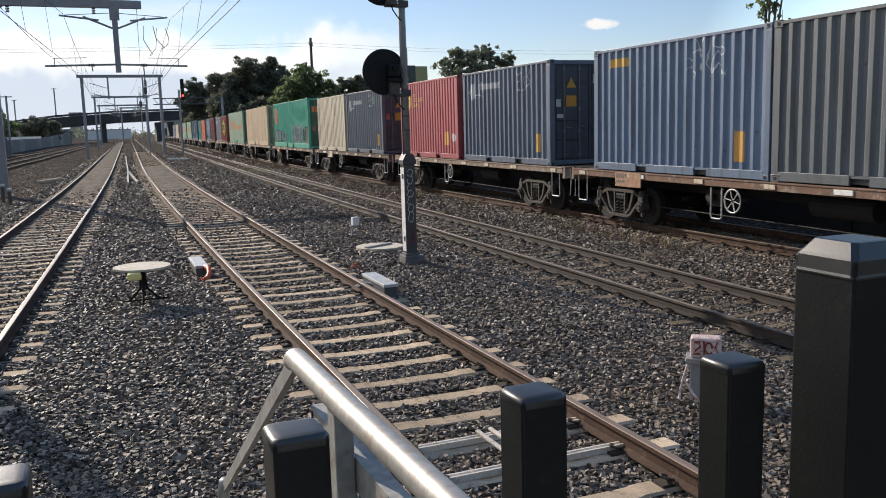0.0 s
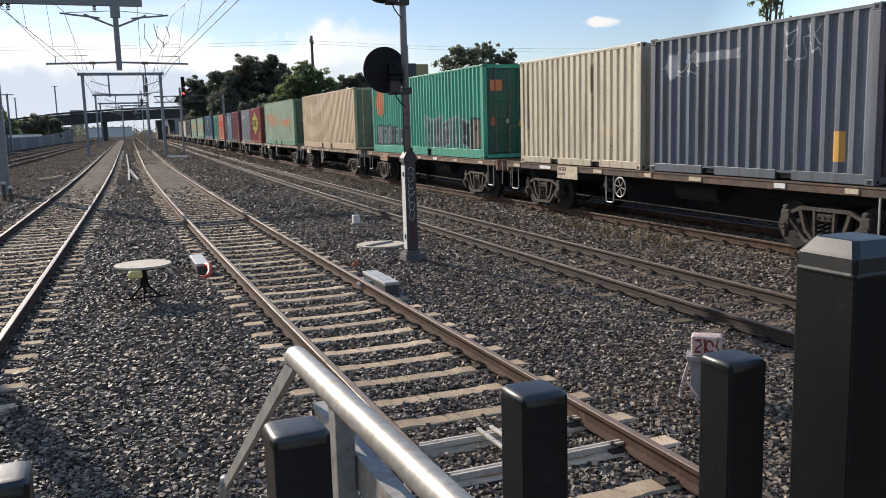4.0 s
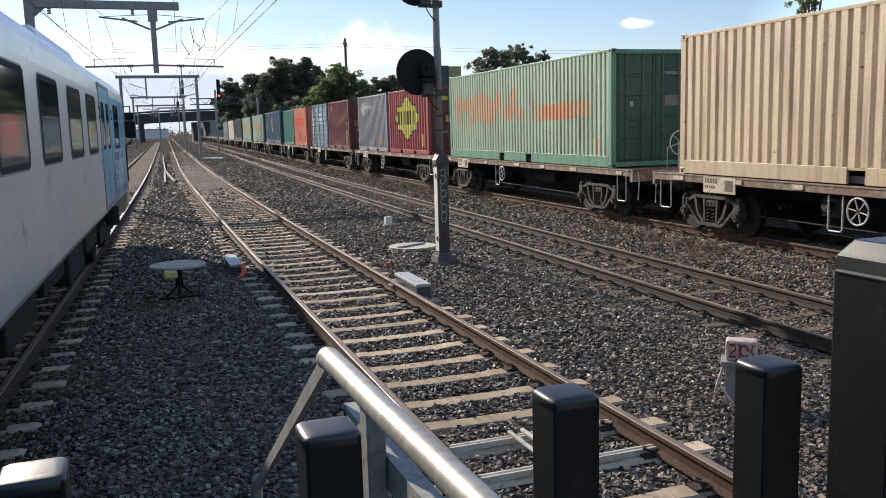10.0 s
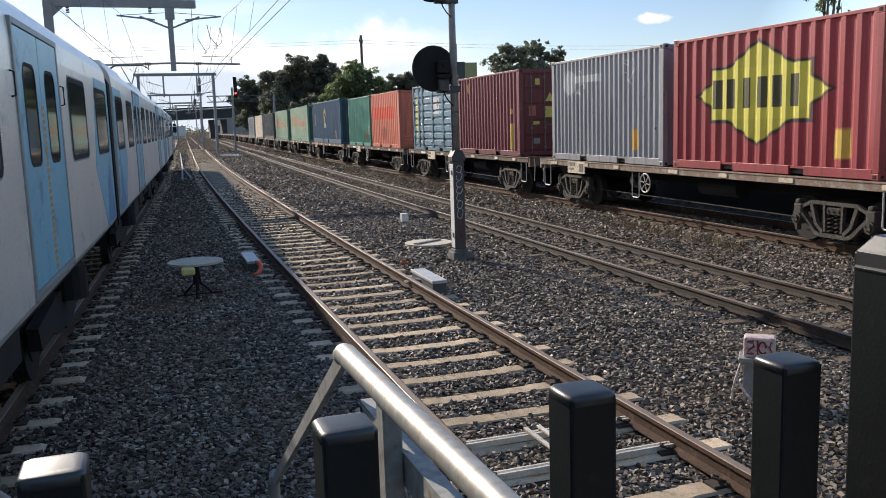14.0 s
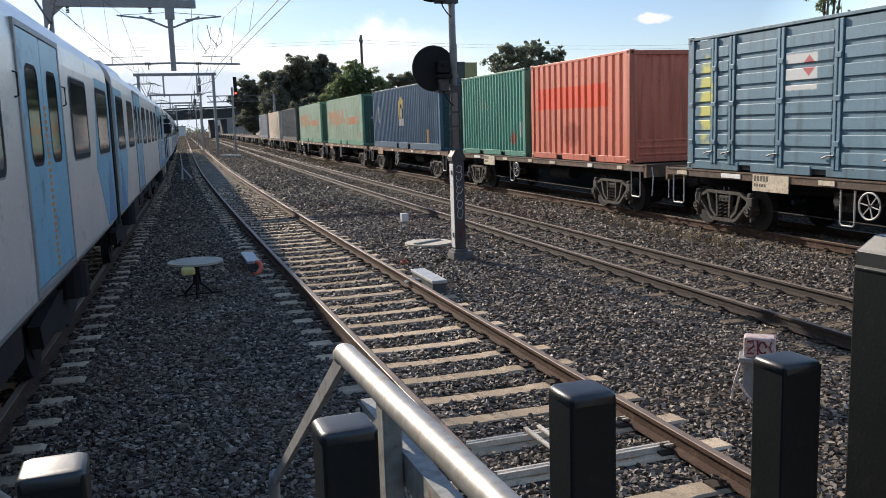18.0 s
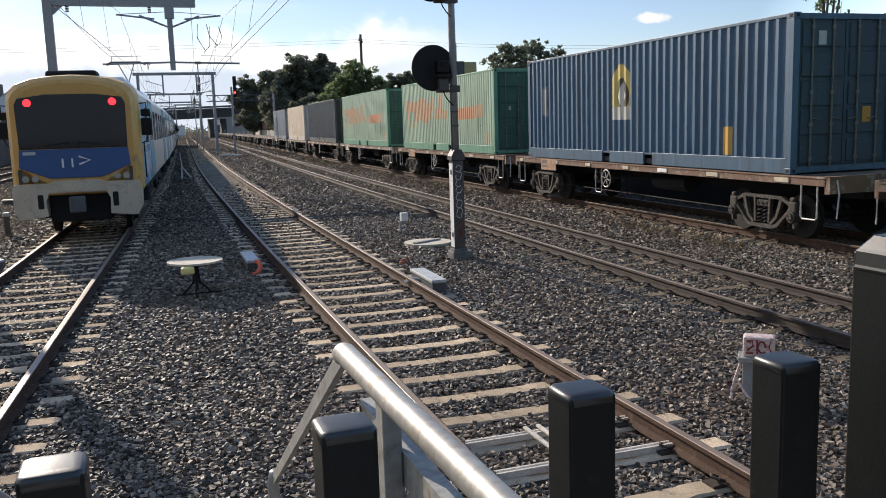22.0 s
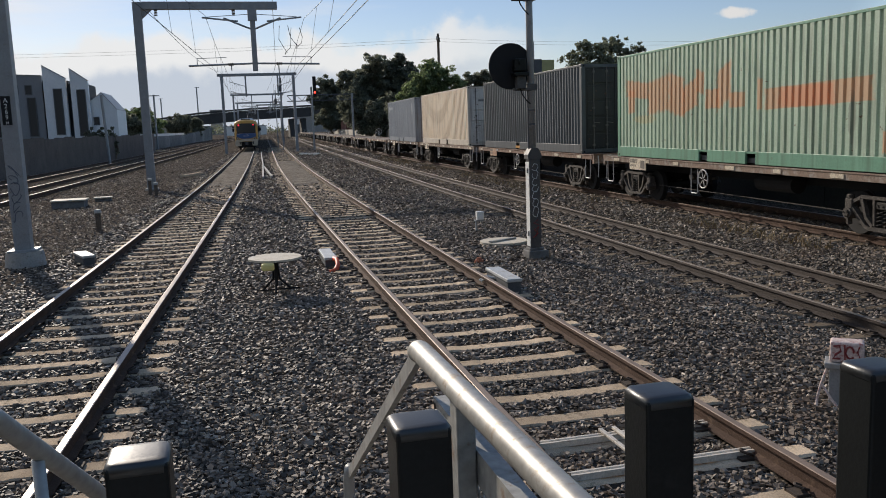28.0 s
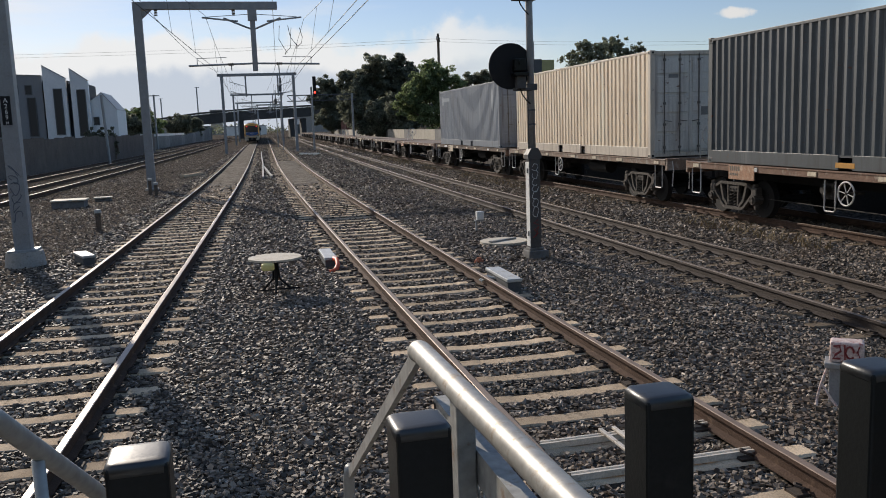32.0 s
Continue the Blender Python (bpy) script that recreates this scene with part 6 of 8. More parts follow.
paint_over(M["c_maroon"], [("diamond", 0.13, 1.59, 2.13, 1.10, INK, 0.06), ("box", 0.13, 1.58, 1.62, 0.60, INK, 0.04), ("diamond", 0.13, 1.59, 2.0, 1.02, (0.70, 0.62, 0.10), 0.04), ("box", 0.15, 1.59, 1.53, 0.53, (0.70, 0.62, 0.10), 0.03)]
           + [("box", 1.42 - 0.47 * k, 1.60, 0.14, 0.31, INK, 0.04) for k in range(6)] + [("box", -2.15, 0.6, 0.20, 0.27, (0.66, 0.46, 0.08), 0.6)])
paint_over(M["c_grey"], [("oval", 1.9, 2.2, 0.35, 0.35, WHITE, 0.7), ("box", 0.9, 2.28, 0.85, 0.10, WHITE, 0.7), ("scrawl", -1.5, 2.35, 0.3, 0.4, WHITE, 4.5), ("scrawl", 1.6, 2.2, 0.7, 0.35, WHITE, 4.0), ("box", -1.75, 0.62, 0.16, 0.26, (0.72, 0.42, 0.08), 0.1)])
for k_ in ("dblue", "dblue2"):
    paint_over(M["c_" + k_], [("oval", 2.3, 2.25, 0.24, 0.26, (0.6, 0.62, 0.63), 0.8), ("scrawl", 2.0, 2.28, 0.6, 0.26, (0.6, 0.62, 0.63, 0.9), 5.0), ("box", 0.95, 2.36, 0.75, 0.09, (0.55, 0.57, 0.58, 0.75), 0.8), ("scrawl", -1.4, 2.35, 0.4, 0.36, (0.6, 0.62, 0.63, 0.9), 5.5), ("box", -2.25, 0.62, 0.13, 0.26, (0.72, 0.40, 0.08), 0.08)])
paint_over(M["c_blue0"], [("box", 1.95, 2.52, 0.40, 0.10, (0.70, 0.42, 0.08), 0.3), ("scrawl", -1.2, 2.4, 0.6, 0.4, (0.6, 0.62, 0.63, 0.9), 4.5), ("box", -2.2, 0.62, 0.15, 0.30, (0.72, 0.40, 0.08), 0.08)])
paint_over(M["c_cream"], [("box", 2.6, 1.6, 0.05, 0.8, (0.09, 0.06, 0.05, 0.6), 1.6), ("box", -0.9, 2.2, 0.07, 0.35, (0.12, 0.05, 0.04, 0.8), 0.9), ("box", -0.95, 1.2, 0.06, 0.6, (0.12, 0.06, 0.05, 0.5), 1.6)])
paint_over(M["c_tan"], [("oval", -5.3, 0.42, 0.16, 0.14, (0.22, 0.11, 0.06, 0.6), 1.2), ("oval", -3.0, 0.38, 0.16, 0.10, (0.24, 0.12, 0.07, 0.55), 1.3), ("oval", -4.5, 1.1, 0.06, 0.18, (0.3, 0.18, 0.1, 0.5), 1.3), ("box", 2.0, 1.2, 0.03, 0.7, (0.38, 0.26, 0.15, 0.4), 1.5)])
paint_over(M["c_orange"], [("box", 0.35, 1.80, 2.3, 0.32, (0.80, 0.085, 0.03), 0.5), ("oval", 0.2, 0.75, 0.5, 0.35, (0.42, 0.10, 0.06), 1.3)])
paint_over(M["c_blue4"], [("oval", 0.27, 1.85, 0.50, 0.68, (0.72, 0.55, 0.15), 0.1), ("oval", 0.22, 1.72, 0.30, 0.46, INK, 0.1), ("diamond", 0.22, 1.72, 0.20, 0.38, (0.62, 0.60, 0.54), 0.1), ("box", 0.27, 1.28, 0.50, 0.17, (0.62, 0.60, 0.54), 0.1), ("box", 4.9, 1.7, 0.16, 0.42, (0.45, 0.40, 0.36, 0.7), 0.8), ("box", -4.1, 0.62, 0.16, 0.30, (0.72, 0.40, 0.08), 0.08)])
paint_over(M["c_slat"], [("oval", 2.35, 1.5, 0.22, 0.9, (0.62, 0.60, 0.15), 1.4), ("box", -0.55, 1.92, 0.42, 0.34, WHITE, 0.15), ("diamond", -0.75, 2.02, 0.20, 0.20, (0.45, 0.06, 0.08), 0.3)])
paint_over(M["c_maroon2"], [("oval", 1.9, 2.45, 0.1, 0.22, (0.62, 0.46, 0.10), 0.6), ("box", -2.3, 0.65, 0.15, 0.45, (0.66, 0.46, 0.10), 0.2), ("oval", -2.3, 1.5, 0.06, 0.10, (0.66, 0.46, 0.10), 0.4)])
paint_over(M["c_green2"], [("scrawl", 0.6, 1.75, 0.5, 0.14, (0.5, 0.25, 0.12, 0.7), 6.0), ("oval", -2.0, 0.6, 0.2, 0.25, (0.40, 0.12, 0.06), 0.9), ("box", -2.6, 0.9, 0.12, 0.25, (0.40, 0.47, 0.42), 0.6)])
paint_over(M["c_bgrey"], [("box", 4.6, 2.5, 0.9, 0.10, (0.5, 0.53, 0.55, 0.7), 0.7), ("oval", 5.3, 2.45, 0.22, 0.28, (0.5, 0.53, 0.55, 0.7), 0.5), ("oval", -5.0, 2.2, 0.18, 0.5, (0.5, 0.53, 0.55, 0.7), 0.9)])
for k_ in ("pale", "pale2"):
    # the pale boxes have darker green ends and base rails
    M["c_" + k_ + "_d"] = paint("trim2_" + k_, (0.13, 0.30, 0.20), 0.2)
M["c_tan_d"] = paint("trim2_tan", (0.58, 0.46, 0.31), 0.3)
M["c_tan2_d"] = paint("trim2_tan2", (0.60, 0.53, 0.44), 0.3)

# door ends, white ones aside: shade and grime put into darkened side colours
ENDS = {"tan": paint("shaded_grimy_doors", (0.25, 0.205, 0.15), 0.5), "tan2": paint("white_doors", (0.62, 0.60, 0.55), 0.5), "dgrey": paint("charcoal_doors", (0.022, 0.023, 0.025), 0.3)}
# the pale boxes' green door paint, darkened likewise
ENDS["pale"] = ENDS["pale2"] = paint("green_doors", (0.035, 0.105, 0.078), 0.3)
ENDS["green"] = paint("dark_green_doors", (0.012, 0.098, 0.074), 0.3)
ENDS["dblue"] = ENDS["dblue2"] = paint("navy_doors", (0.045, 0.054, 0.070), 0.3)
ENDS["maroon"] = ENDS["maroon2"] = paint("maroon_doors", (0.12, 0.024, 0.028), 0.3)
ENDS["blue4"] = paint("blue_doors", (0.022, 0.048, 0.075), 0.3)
CARDS = {
    "dblue": [("end", 0.35, 2.35, 0.42, 0.24, "card_white"), ("tri", -0.55, 2.25, 0.30, 0.28, "card_yellow"), ("end", -0.55, 1.75, 0.32, 0.30, "card_yellow"), ("end", -0.95, 1.7, 0.14, 0.2, "card_white"), ("end", -0.9, 1.35, 0.2, 0.1, "card_white")],
    "dblue2": [("tri", -0.45, 2.15, 0.30, 0.28, "card_yellow"), ("end", -0.45, 1.62, 0.36, 0.34, "card_yellow"), ("end", 0.4, 2.55, 0.55, 0.09, "card_white"), ("end", 0.45, 1.75, 0.45, 0.30, "card_white"), ("end", -0.95, 1.62, 0.16, 0.26, "card_red")],
    "green": [("end", -0.75, 2.35, 0.42, 0.34, "card_orange"), ("end", 0.62, 2.45, 0.62, 0.08, "card_white"), ("end", 0.68, 2.25, 0.18, 0.07, "card_white"), ("end", 0.62, 1.75, 0.5, 0.34, "card_pale"), ("tri", 0.10, 1.15, 0.20, 0.24, "card_yellow"), ("end", 0.62, 1.2, 0.34, 0.42, "card_yellow"), ("end", -0.85, 1.2, 0.2, 0.28, "card_red"), ("end", -0.35, 1.2, 0.1, 0.14, "card_white")],
    "tan": [("end", 0.62, 2.5, 0.55, 0.08, "card_grey"), ("end", 0.66, 2.3, 0.18, 0.07, "card_grey"), ("end", 0.3, 1.55, 0.3, 0.16, "card_pale")],
    "pale": [("end", 0.62, 2.4, 0.5, 0.08, "card_pale"), ("end", 0.6, 1.7, 0.45, 0.28, "card_pale"), ("end", -0.62, 1.62, 0.09, 0.14, "card_white")],
    "maroon": [("end", -0.55, 2.35, 0.5, 0.18, "card_yel2"), ("end", 0.55, 2.4, 0.5, 0.08, "card_pale"), ("end", -0.3, 1.5, 0.24, 0.26, "card_yel2"), ("end", -0.75, 1.5, 0.14, 0.2, "card_white"), ("end", 0.6, 1.6, 0.3, 0.4, "card_pale"), ("end", -0.6, 0.95, 0.6, 0.08, "card_pale")],
    "maroon2": [("tri", -0.1, 1.95, 0.34, 0.30, "card_yel2"), ("end", -0.1, 1.45, 0.36, 0.36, "card_yel2"), ("end", -0.55, 2.45, 0.16, 0.2, "card_yel2"), ("end", -0.75, 1.5, 0.26, 0.34, "card_red"), ("end", -0.6, 1.1, 0.22, 0.1, "card_yel2"), ("end", -0.6, 0.5, 0.22, 0.18, "card_pale")],
    "blue4": [("end", -0.55, 2.55, 0.18, 0.26, "card_white"), ("end", 0.55, 1.1, 0.2, 0.3, "card_yellow")],
    "dgrey": [("side", -0.9, 0.105, 0.55, 0.10, "card_yellow"), ("side", 1.05, 0.105, 0.55, 0.10, "card_yellow")],
    "tan2": [("end", 0.5, 1.3, 0.24, 0.24, "card_grey"), ("end", -0.5, 2.3, 0.3, 0.1, "card_grey")]}
for k_, c_ in {"card_red": (0.32, 0.10, 0.07), "card_orange": (0.62, 0.21, 0.08), "card_pale": (0.20, 0.22, 0.21), "card_grey": (0.20, 0.20, 0.19), "card_yel2": (0.52, 0.45, 0.10)}.items():
    M[k_] = material(k_, c_, 0.6, 0, 9, 0.2, 60, 0)

protos, wagons, made = {}, [flat_wagon(k) for k in range(3)], set()
for k_, (lb, ln, ht, rb) in KINDS.items():
    cards = [(f, c, z, a, b, M[m]) for f, c, z, a, b, m in CARDS.get(k_, [])]
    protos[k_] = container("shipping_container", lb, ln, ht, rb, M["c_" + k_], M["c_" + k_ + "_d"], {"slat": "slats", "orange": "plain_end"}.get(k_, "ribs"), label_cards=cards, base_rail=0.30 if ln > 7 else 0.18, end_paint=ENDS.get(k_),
                            rib=RIB_EVEN if k_ in ("dgrey", "dblue", "dblue2", "blue0", "grey0", "blue4", "green2", "maroon2", "grey", "green", "maroon") else RIB_WIDE)
for n_, (c, loads) in enumerate(LOADS + [(239.05 + 15.1 * k, []) for k in range(14)]):
    v = (0, 1, 2, 0, 1, 1, 1, 2, 2, 0, 0, 1, 0, 1, 2)[n_ % 15]
    o = wagons[v] if v not in made else copy_thing(wagons[v], Matrix())
    made.add(v)
    TRAIN.append((o, c, 0.0))
    for off, k in loads:
        o = protos[k] if k not in made else copy_thing(protos[k], Matrix())
        made.add(k)
        TRAIN.append((o, c + off, DECK))

def side_lettering(text, size, y, z, mat, parent, length, ribs):
    """Painted words that follow a container's ribbed side; y is the middle of the line."""
    o = letters(text, size, mat, parent, Matrix(), "painted_words")
    bm = B()
    bm.from_mesh(o.data)
    h = length / 2 - 0.13
    p = 2 * h / ribs
    bmesh.ops.transform(bm, matrix=Matrix(((0, 0, -0.3, 0), (-1, 0, 0, y), (0, 1, 0, z), (0, 0, 0, 1))), verts=bm.verts)
    for k in range(ribs):
        for f in RIB_WIDE[:4]:
            bmesh.ops.bisect_plane(bm, geom=bm.verts[:] + bm.edges[:] + bm.faces[:], plane_co=(0, -h + (k + f) * p, 0), plane_no=(0, 1, 0))
    for v in bm.verts:
        f = ((v.co.y + h) / p) % 1.0
        deep = 0.0 if f < 0.56 else (f - 0.56) / 0.12 if f < 0.68 else 1.0 if f < 0.87 else (1.01 - f) / 0.14
        v.co.x += -1.2155 + 0.044 * min(1.0, max(0.0, deep))
    bm.to_mesh(o.data)
    bm.free()
    return o


M["letter_yellow"] = material("letter_yellow", (0.66, 0.46, 0.13), 0.6, 0, 9, 0.2, 60, 0.0, dirt=(0.42, 0.14, 0.11), dirt_amount=0.3)
side_lettering("SPECIALIZED", 0.215, 0.95, 2.17, M["letter_yellow"], protos["red"], 6.058, 22)
side_lettering("LEASING", 0.215, 1.22, 1.98, M["letter_yellow"], protos["red"], 6.058, 22)

# ---- suburban passenger train ----
M["emu_silver"] = material("emu_silver", (0.80, 0.765, 0.72), 0.30, 0.35, 0.9, 0.10, 30, 0.02, dirt=(0.50, 0.47, 0.43), dirt_amount=0.12)
M["emu_roof"] = material("emu_roof", (0.72, 0.75, 0.80), 0.35, 0.1, 0.9, 0.12, 20, 0.05)
M["emu_blue"] = material("emu_blue", (0.19, 0.48, 0.63), 0.35, 0.0, 1.2, 0.10, 30, 0.02, dirt=(0.16, 0.24, 0.30), dirt_amount=0.2)
M["emu_mid_blue"] = material("emu_mid_blue", (0.075, 0.25, 0.48), 0.35, 0.0, 1.2, 0.12, 30, 0.02)
M["emu_dblue"] = material("emu_dblue", (0.035, 0.10, 0.26), 0.3, 0.0, 1.2, 0.10, 30, 0.02)
M["emu_yellow"] = material("emu_yellow", (0.66, 0.37, 0.10), 0.4, 0.0, 1.2, 0.08, 30, 0.02, dirt=(0.36, 0.24, 0.12), dirt_amount=0.2)
M["emu_bumper"] = material("emu_bumper", (0.56, 0.48, 0.36), 0.55, 0.0, 1.2, 0.15, 30, 0.05, dirt=(0.34, 0.28, 0.22), dirt_amount=0.25)
M["door_seal"] = material("door_seal", (0.80, 0.36, 0.10), 0.7, 0, 6, 0.2, 30, 0)
M["lamp_glass"] = dark_glass("lamp_glass", (0.07, 0.075, 0.07))
EMU = []
HW = 1.40
SECTION = [(-1.33, 1.06), (-1.395, 1.16), (-HW, 1.45), (-HW, 3.15), (-1.385, 3.34), (-1.33, 3.46), (-1.18, 3.60), (-0.85, 3.72), (-0.4, 3.78), (0, 3.80)]
SECTION = SECTION + [(-x, z) for x, z in reversed(SECTION[:-1])]


def loft(bm, rings, mat_of, caps=True):
    vs = [[bm.verts.new(p) for p in r] for r in rings]
    n = len(rings[0])
    for a, b in zip(vs, vs[1:]):
        for i in range(n):
            f = bm.faces.new((a[i], b[i], b[(i + 1) % n], a[(i + 1) % n]))
            f.material_index = mat_of(i)
    if caps:
        bm.faces.new(vs[0])
        bm.faces.new(vs[-1][::-1])
    bmesh.ops.recalc_face_normals(bm, faces=bm.faces)


def rounded(y0, y1, z0, z1, r, n=4):
    """A rectangle's outline with rounded corners."""
    out = []
    for cy, cz, a0 in ((y1 - r, z1 - r, 0), (y0 + r, z1 - r, 90), (y0 + r, z0 + r, 180), (y1 - r, z0 + r, 270)):
        out += [(cy + r * math.cos(radians(a0 + 90 * k / n)), cz + r * math.sin(radians(a0 + 90 * k / n))) for k in range(n + 1)]
    return out


def ring(bm, x0, x1, outer, inner):
    """A flat frame between two outlines, from x0 (outside) to x1."""
    n = len(outer)
    o, i = [bm.verts.new((x0, *p)) for p in outer], [bm.verts.new((x0, *p)) for p in inner]
    ob, ib = [bm.verts.new((x1, *p)) for p in outer], [bm.verts.new((x1, *p)) for p in inner]
    for k in range(n):
        j = (k + 1) % n
        for q in ((o[k], o[j], i[j], i[k]), (o[k], ob[k], ob[j], o[j]), (i[k], i[j], ib[j], ib[k])):
            bm.faces.new(q)
    bmesh.ops.recalc_face_normals(bm, faces=bm.faces)
    return bm


def car_window(t, s, y, half, z0, z1, name="window"):
    x = s * HW
    a, c = rounded(y - half, y + half, z0, z1, 0.10), rounded(y - half + 0.055, y + half - 0.055, z0 + 0.055, z1 - 0.055, 0.06)
    f = part(name, ring(B(), x + s * 0.012, x - s * 0.03, a, c), M["black_matt"], t)
    rim = rounded(y - half - 0.018, y + half + 0.018, z0 - 0.018, z1 + 0.018, 0.115)
    part("rim", ring(B(), x + s * 0.007, x - s * 0.02, rim, a), M["emu_rim"], f)
    zm = z0 + 0.46 * (z1 - z0)
    part("pane", prism(B(), [p for p in c if p[1] >= zm] + [(y - half + 0.055, zm), (y + half - 0.055, zm)], x - s * 0.02, x + s * 0.0095, axis="x"), M["glass"], f)
    # pale glass colour stands in for daylight through the far windows
    part("lower_pane", prism(B(), [(y + half - 0.055, zm), (y - half + 0.055, zm)] + [p for p in c if p[1] < zm], x - s * 0.02, x + s * 0.009, axis="x"), M["glass_daylight"], f, "lower pane coloured pale for daylight seen through the car")


def car_door(t, s, y):
    x = s * HW
    for q in (-1, 1):
        a, b = sorted((y + q * 0.012, y + q * 1.0))
        w0, w1 = sorted((y + q * 0.22, y + q * 0.78))
        bm = B()
        outer = rounded(a, b, 1.24, 3.27, 0.03)
        hole = rounded(w0, w1, 2.19, 3.02, 0.13)
        d = part("door", ring(bm, x + s * 0.010, x - s * 0.03, outer, hole), M["emu_blue"], t, "light blue sliding door leaf")
        part("gasket", ring(B(), x + s * 0.013, x - s * 0.02, hole, rounded(w0 + 0.03, w1 - 0.03, 2.22, 2.99, 0.10)), M["black_matt"], d)
        part("pane", prism(B(), hole, x - s * 0.02, x + s * 0.0095, axis="x"), M["glass"], d)
        bm = B()
        e = y + q * 0.016
        for k in range(24):
            box(bm, x + s * 0.009, x + s * 0.014, min(e, e + q * 0.04), max(e, e + q * 0.04), 1.28 + 0.06 * k, 1.315 + 0.06 * k)
        part("warning_tape", bm, M["door_seal"], d)["kind"] = "stuff"
    bm = B()
    for y0, y1, z0, z1 in ((y - 1.07, y - 1.01, 1.16, 3.33), (y + 1.01, y + 1.07, 1.16, 3.33), (y - 1.01, y + 1.01, 3.28, 3.33), (y - 1.01, y + 1.01, 1.18, 1.23)):
        box(bm, x - s * 0.02, x + s * 0.016, y0, y1, z0, z1, 0.003)
    part("door_frame", bm, M["emu_rim"], t)
    for q in (-1, 1):
        bm = B()
        sweep(bm, [(x, y + q * 1.20, 2.92), (x + s * 0.03, y + q * 1.20, 2.91), (x + s * 0.03, y + q * 1.20, 2.74), (x, y + q * 1.20, 2.73)], 0.009, 6)
        part("door_grab", bm, M["black_matt"], t)


M["glass_daylight"] = dark_glass("glass_daylight", (0.20, 0.20, 0.19))
M["emu_rim"] = material("emu_rim", (0.30, 0.31, 0.31), 0.45, 0.2, 4, 0.15, 30, 0)


def emu_bogie(t, y):
    top = new("bogie")
    top.parent = t
    top.matrix_basis = pose(0, y, 0)
    for s in (-1, 1):
        bm = B()
        prism(bm, [(-1.7, 0.62), (-1.6, 0.38), (-0.9, 0.40), (-0.5, 0.30), (0.5, 0.30), (0.9, 0.40), (1.6, 0.38), (1.7, 0.62), (0.6, 0.72), (-0.6, 0.72)], s * 0.98, s * 1.10, axis="x")
        part("side_frame", bm, M["under"], top)
        bm = B()
        rod(bm, (s * 1.14, 0, 0.60), (s * 1.14, 0, 0.98), 0.22, 16)
        part("air_spring", bm, M["black_matt"], top)
    for q in (-1.2, 1.2):
        wheelset(top, q, 0.42, 1.67)


def emu_car(cab):
    """One car, centre at the origin; cab: 0 none, +1 cab towards +y, -1 cab towards -y."""
    t = thing("train_car", ("silver suburban train car with blue doors", "silver suburban train driving car with a yellow cab end")[abs(cab)], "train car", group="cars of the passenger train")
    e0, e1 = (-11.56, 11.56)
    if cab > 0:
        e1 = 11.0
    if cab < 0:
        e0 = -11.0
    n_roof = range(5, 13)
    bm = B()
    ys = [e0, e0 + 3.2, e1 - 3.2, e1]
    for k in range(3):
        loft(bm, [[(x, y, z) for x, z in SECTION] for y in (ys[k], ys[k + 1])], lambda i: 1 if i in n_roof else 0, caps=k != 1)
    part("body_shell", bm, [M["emu_silver"], M["emu_roof"]], t)
    for s in (-1, 1):
        # blue livery panels at the car ends
        for e, q in ((e0, 1), (e1, -1)):
            reach = 6.5 if cab and abs(e) < 11.5 else 2.1
            bm = B()
            pts = [(e + q * 0.02, 1.17), (e + q * (reach - 0.9), 1.17), (e + q * reach, 2.0), (e + q * (reach - 0.5), 3.18), (e + q * 0.02, 3.18)]
            prism(bm, pts, s * (HW - 0.01), s * (HW + 0.005), axis="x")
            part("livery_panel", bm, M["emu_blue"], t, "sky blue livery panel")
            # darker angular patches over the blue
            shapes = [[(0.1, 1.19), (1.9, 1.19), (1.1, 2.05)], [(2.3, 2.1), (3.1, 1.19), (4.3, 1.19), (3.4, 2.12)], [(0.6, 3.15), (1.6, 3.15), (1.2, 2.2)]] if reach > 3 else [[(0.1, 1.19), (1.15, 1.19), (0.5, 2.05)]]
            for k, sh in enumerate(shapes):
                bm = B()
                prism(bm, [(e + q * a, z) for a, z in sh], s * (HW - 0.01), s * (HW + 0.0075), axis="x")
                part("livery_patch", bm, M["emu_mid_blue" if k != 1 else "emu_dblue"], t, "deeper blue livery patch")
        for y in (5.75, -5.75):
            car_door(t, s, y)
        for y in (1.13, -1.13, -3.3, 3.3):
            car_window(t, s, y, 0.69, 2.17, 3.05)
        if cab <= 0:
            for y in (8.12, 10.55):
                car_window(t, s, y, 0.69, 2.17, 3.05)
        else:
            car_window(t, s, 8.45, 0.67, 2.17, 3.05)
        if cab >= 0:
            for y in (-8.12, -10.55):
                car_window(t, s, y, 0.69, 2.17, 3.05)
        else:
            car_window(t, s, -8.45, 0.67, 2.17, 3.05)
    for k in range(5):
        y = -4.4 + 2.2 * k
        bm = B()
        box(bm, -1.15, 1.15, y - 0.85, y + 0.85, 0.45 + 0.12 * (k % 3), 1.06, 0.03)
        part("equipment_case", bm, M["under"], t)
    bm = B()
    box(bm, -1.22, 1.22, e0 + 0.1, e1 - 0.1, 0.92, 1.07, 0.01)
    part("underframe", bm, M["under"], t)
    for y in (-8.0, 8.0):
        emu_bogie(t, y)
    for k in (-4.5, 4.5):
        bm = B()
        prism(bm, [(-0.95, 3.70), (0.95, 3.70), (0.8, 3.98), (-0.8, 3.98)], k - 2.2, k + 2.2)
        part("roof_unit", bm, M["emu_roof"], t)
    for e in (-1, 1):
        if cab == e:
            continue
        bm = B()
        w = HW - 0.03
        for k in range(5):
            y = e * (11.59 + 0.07 * k)
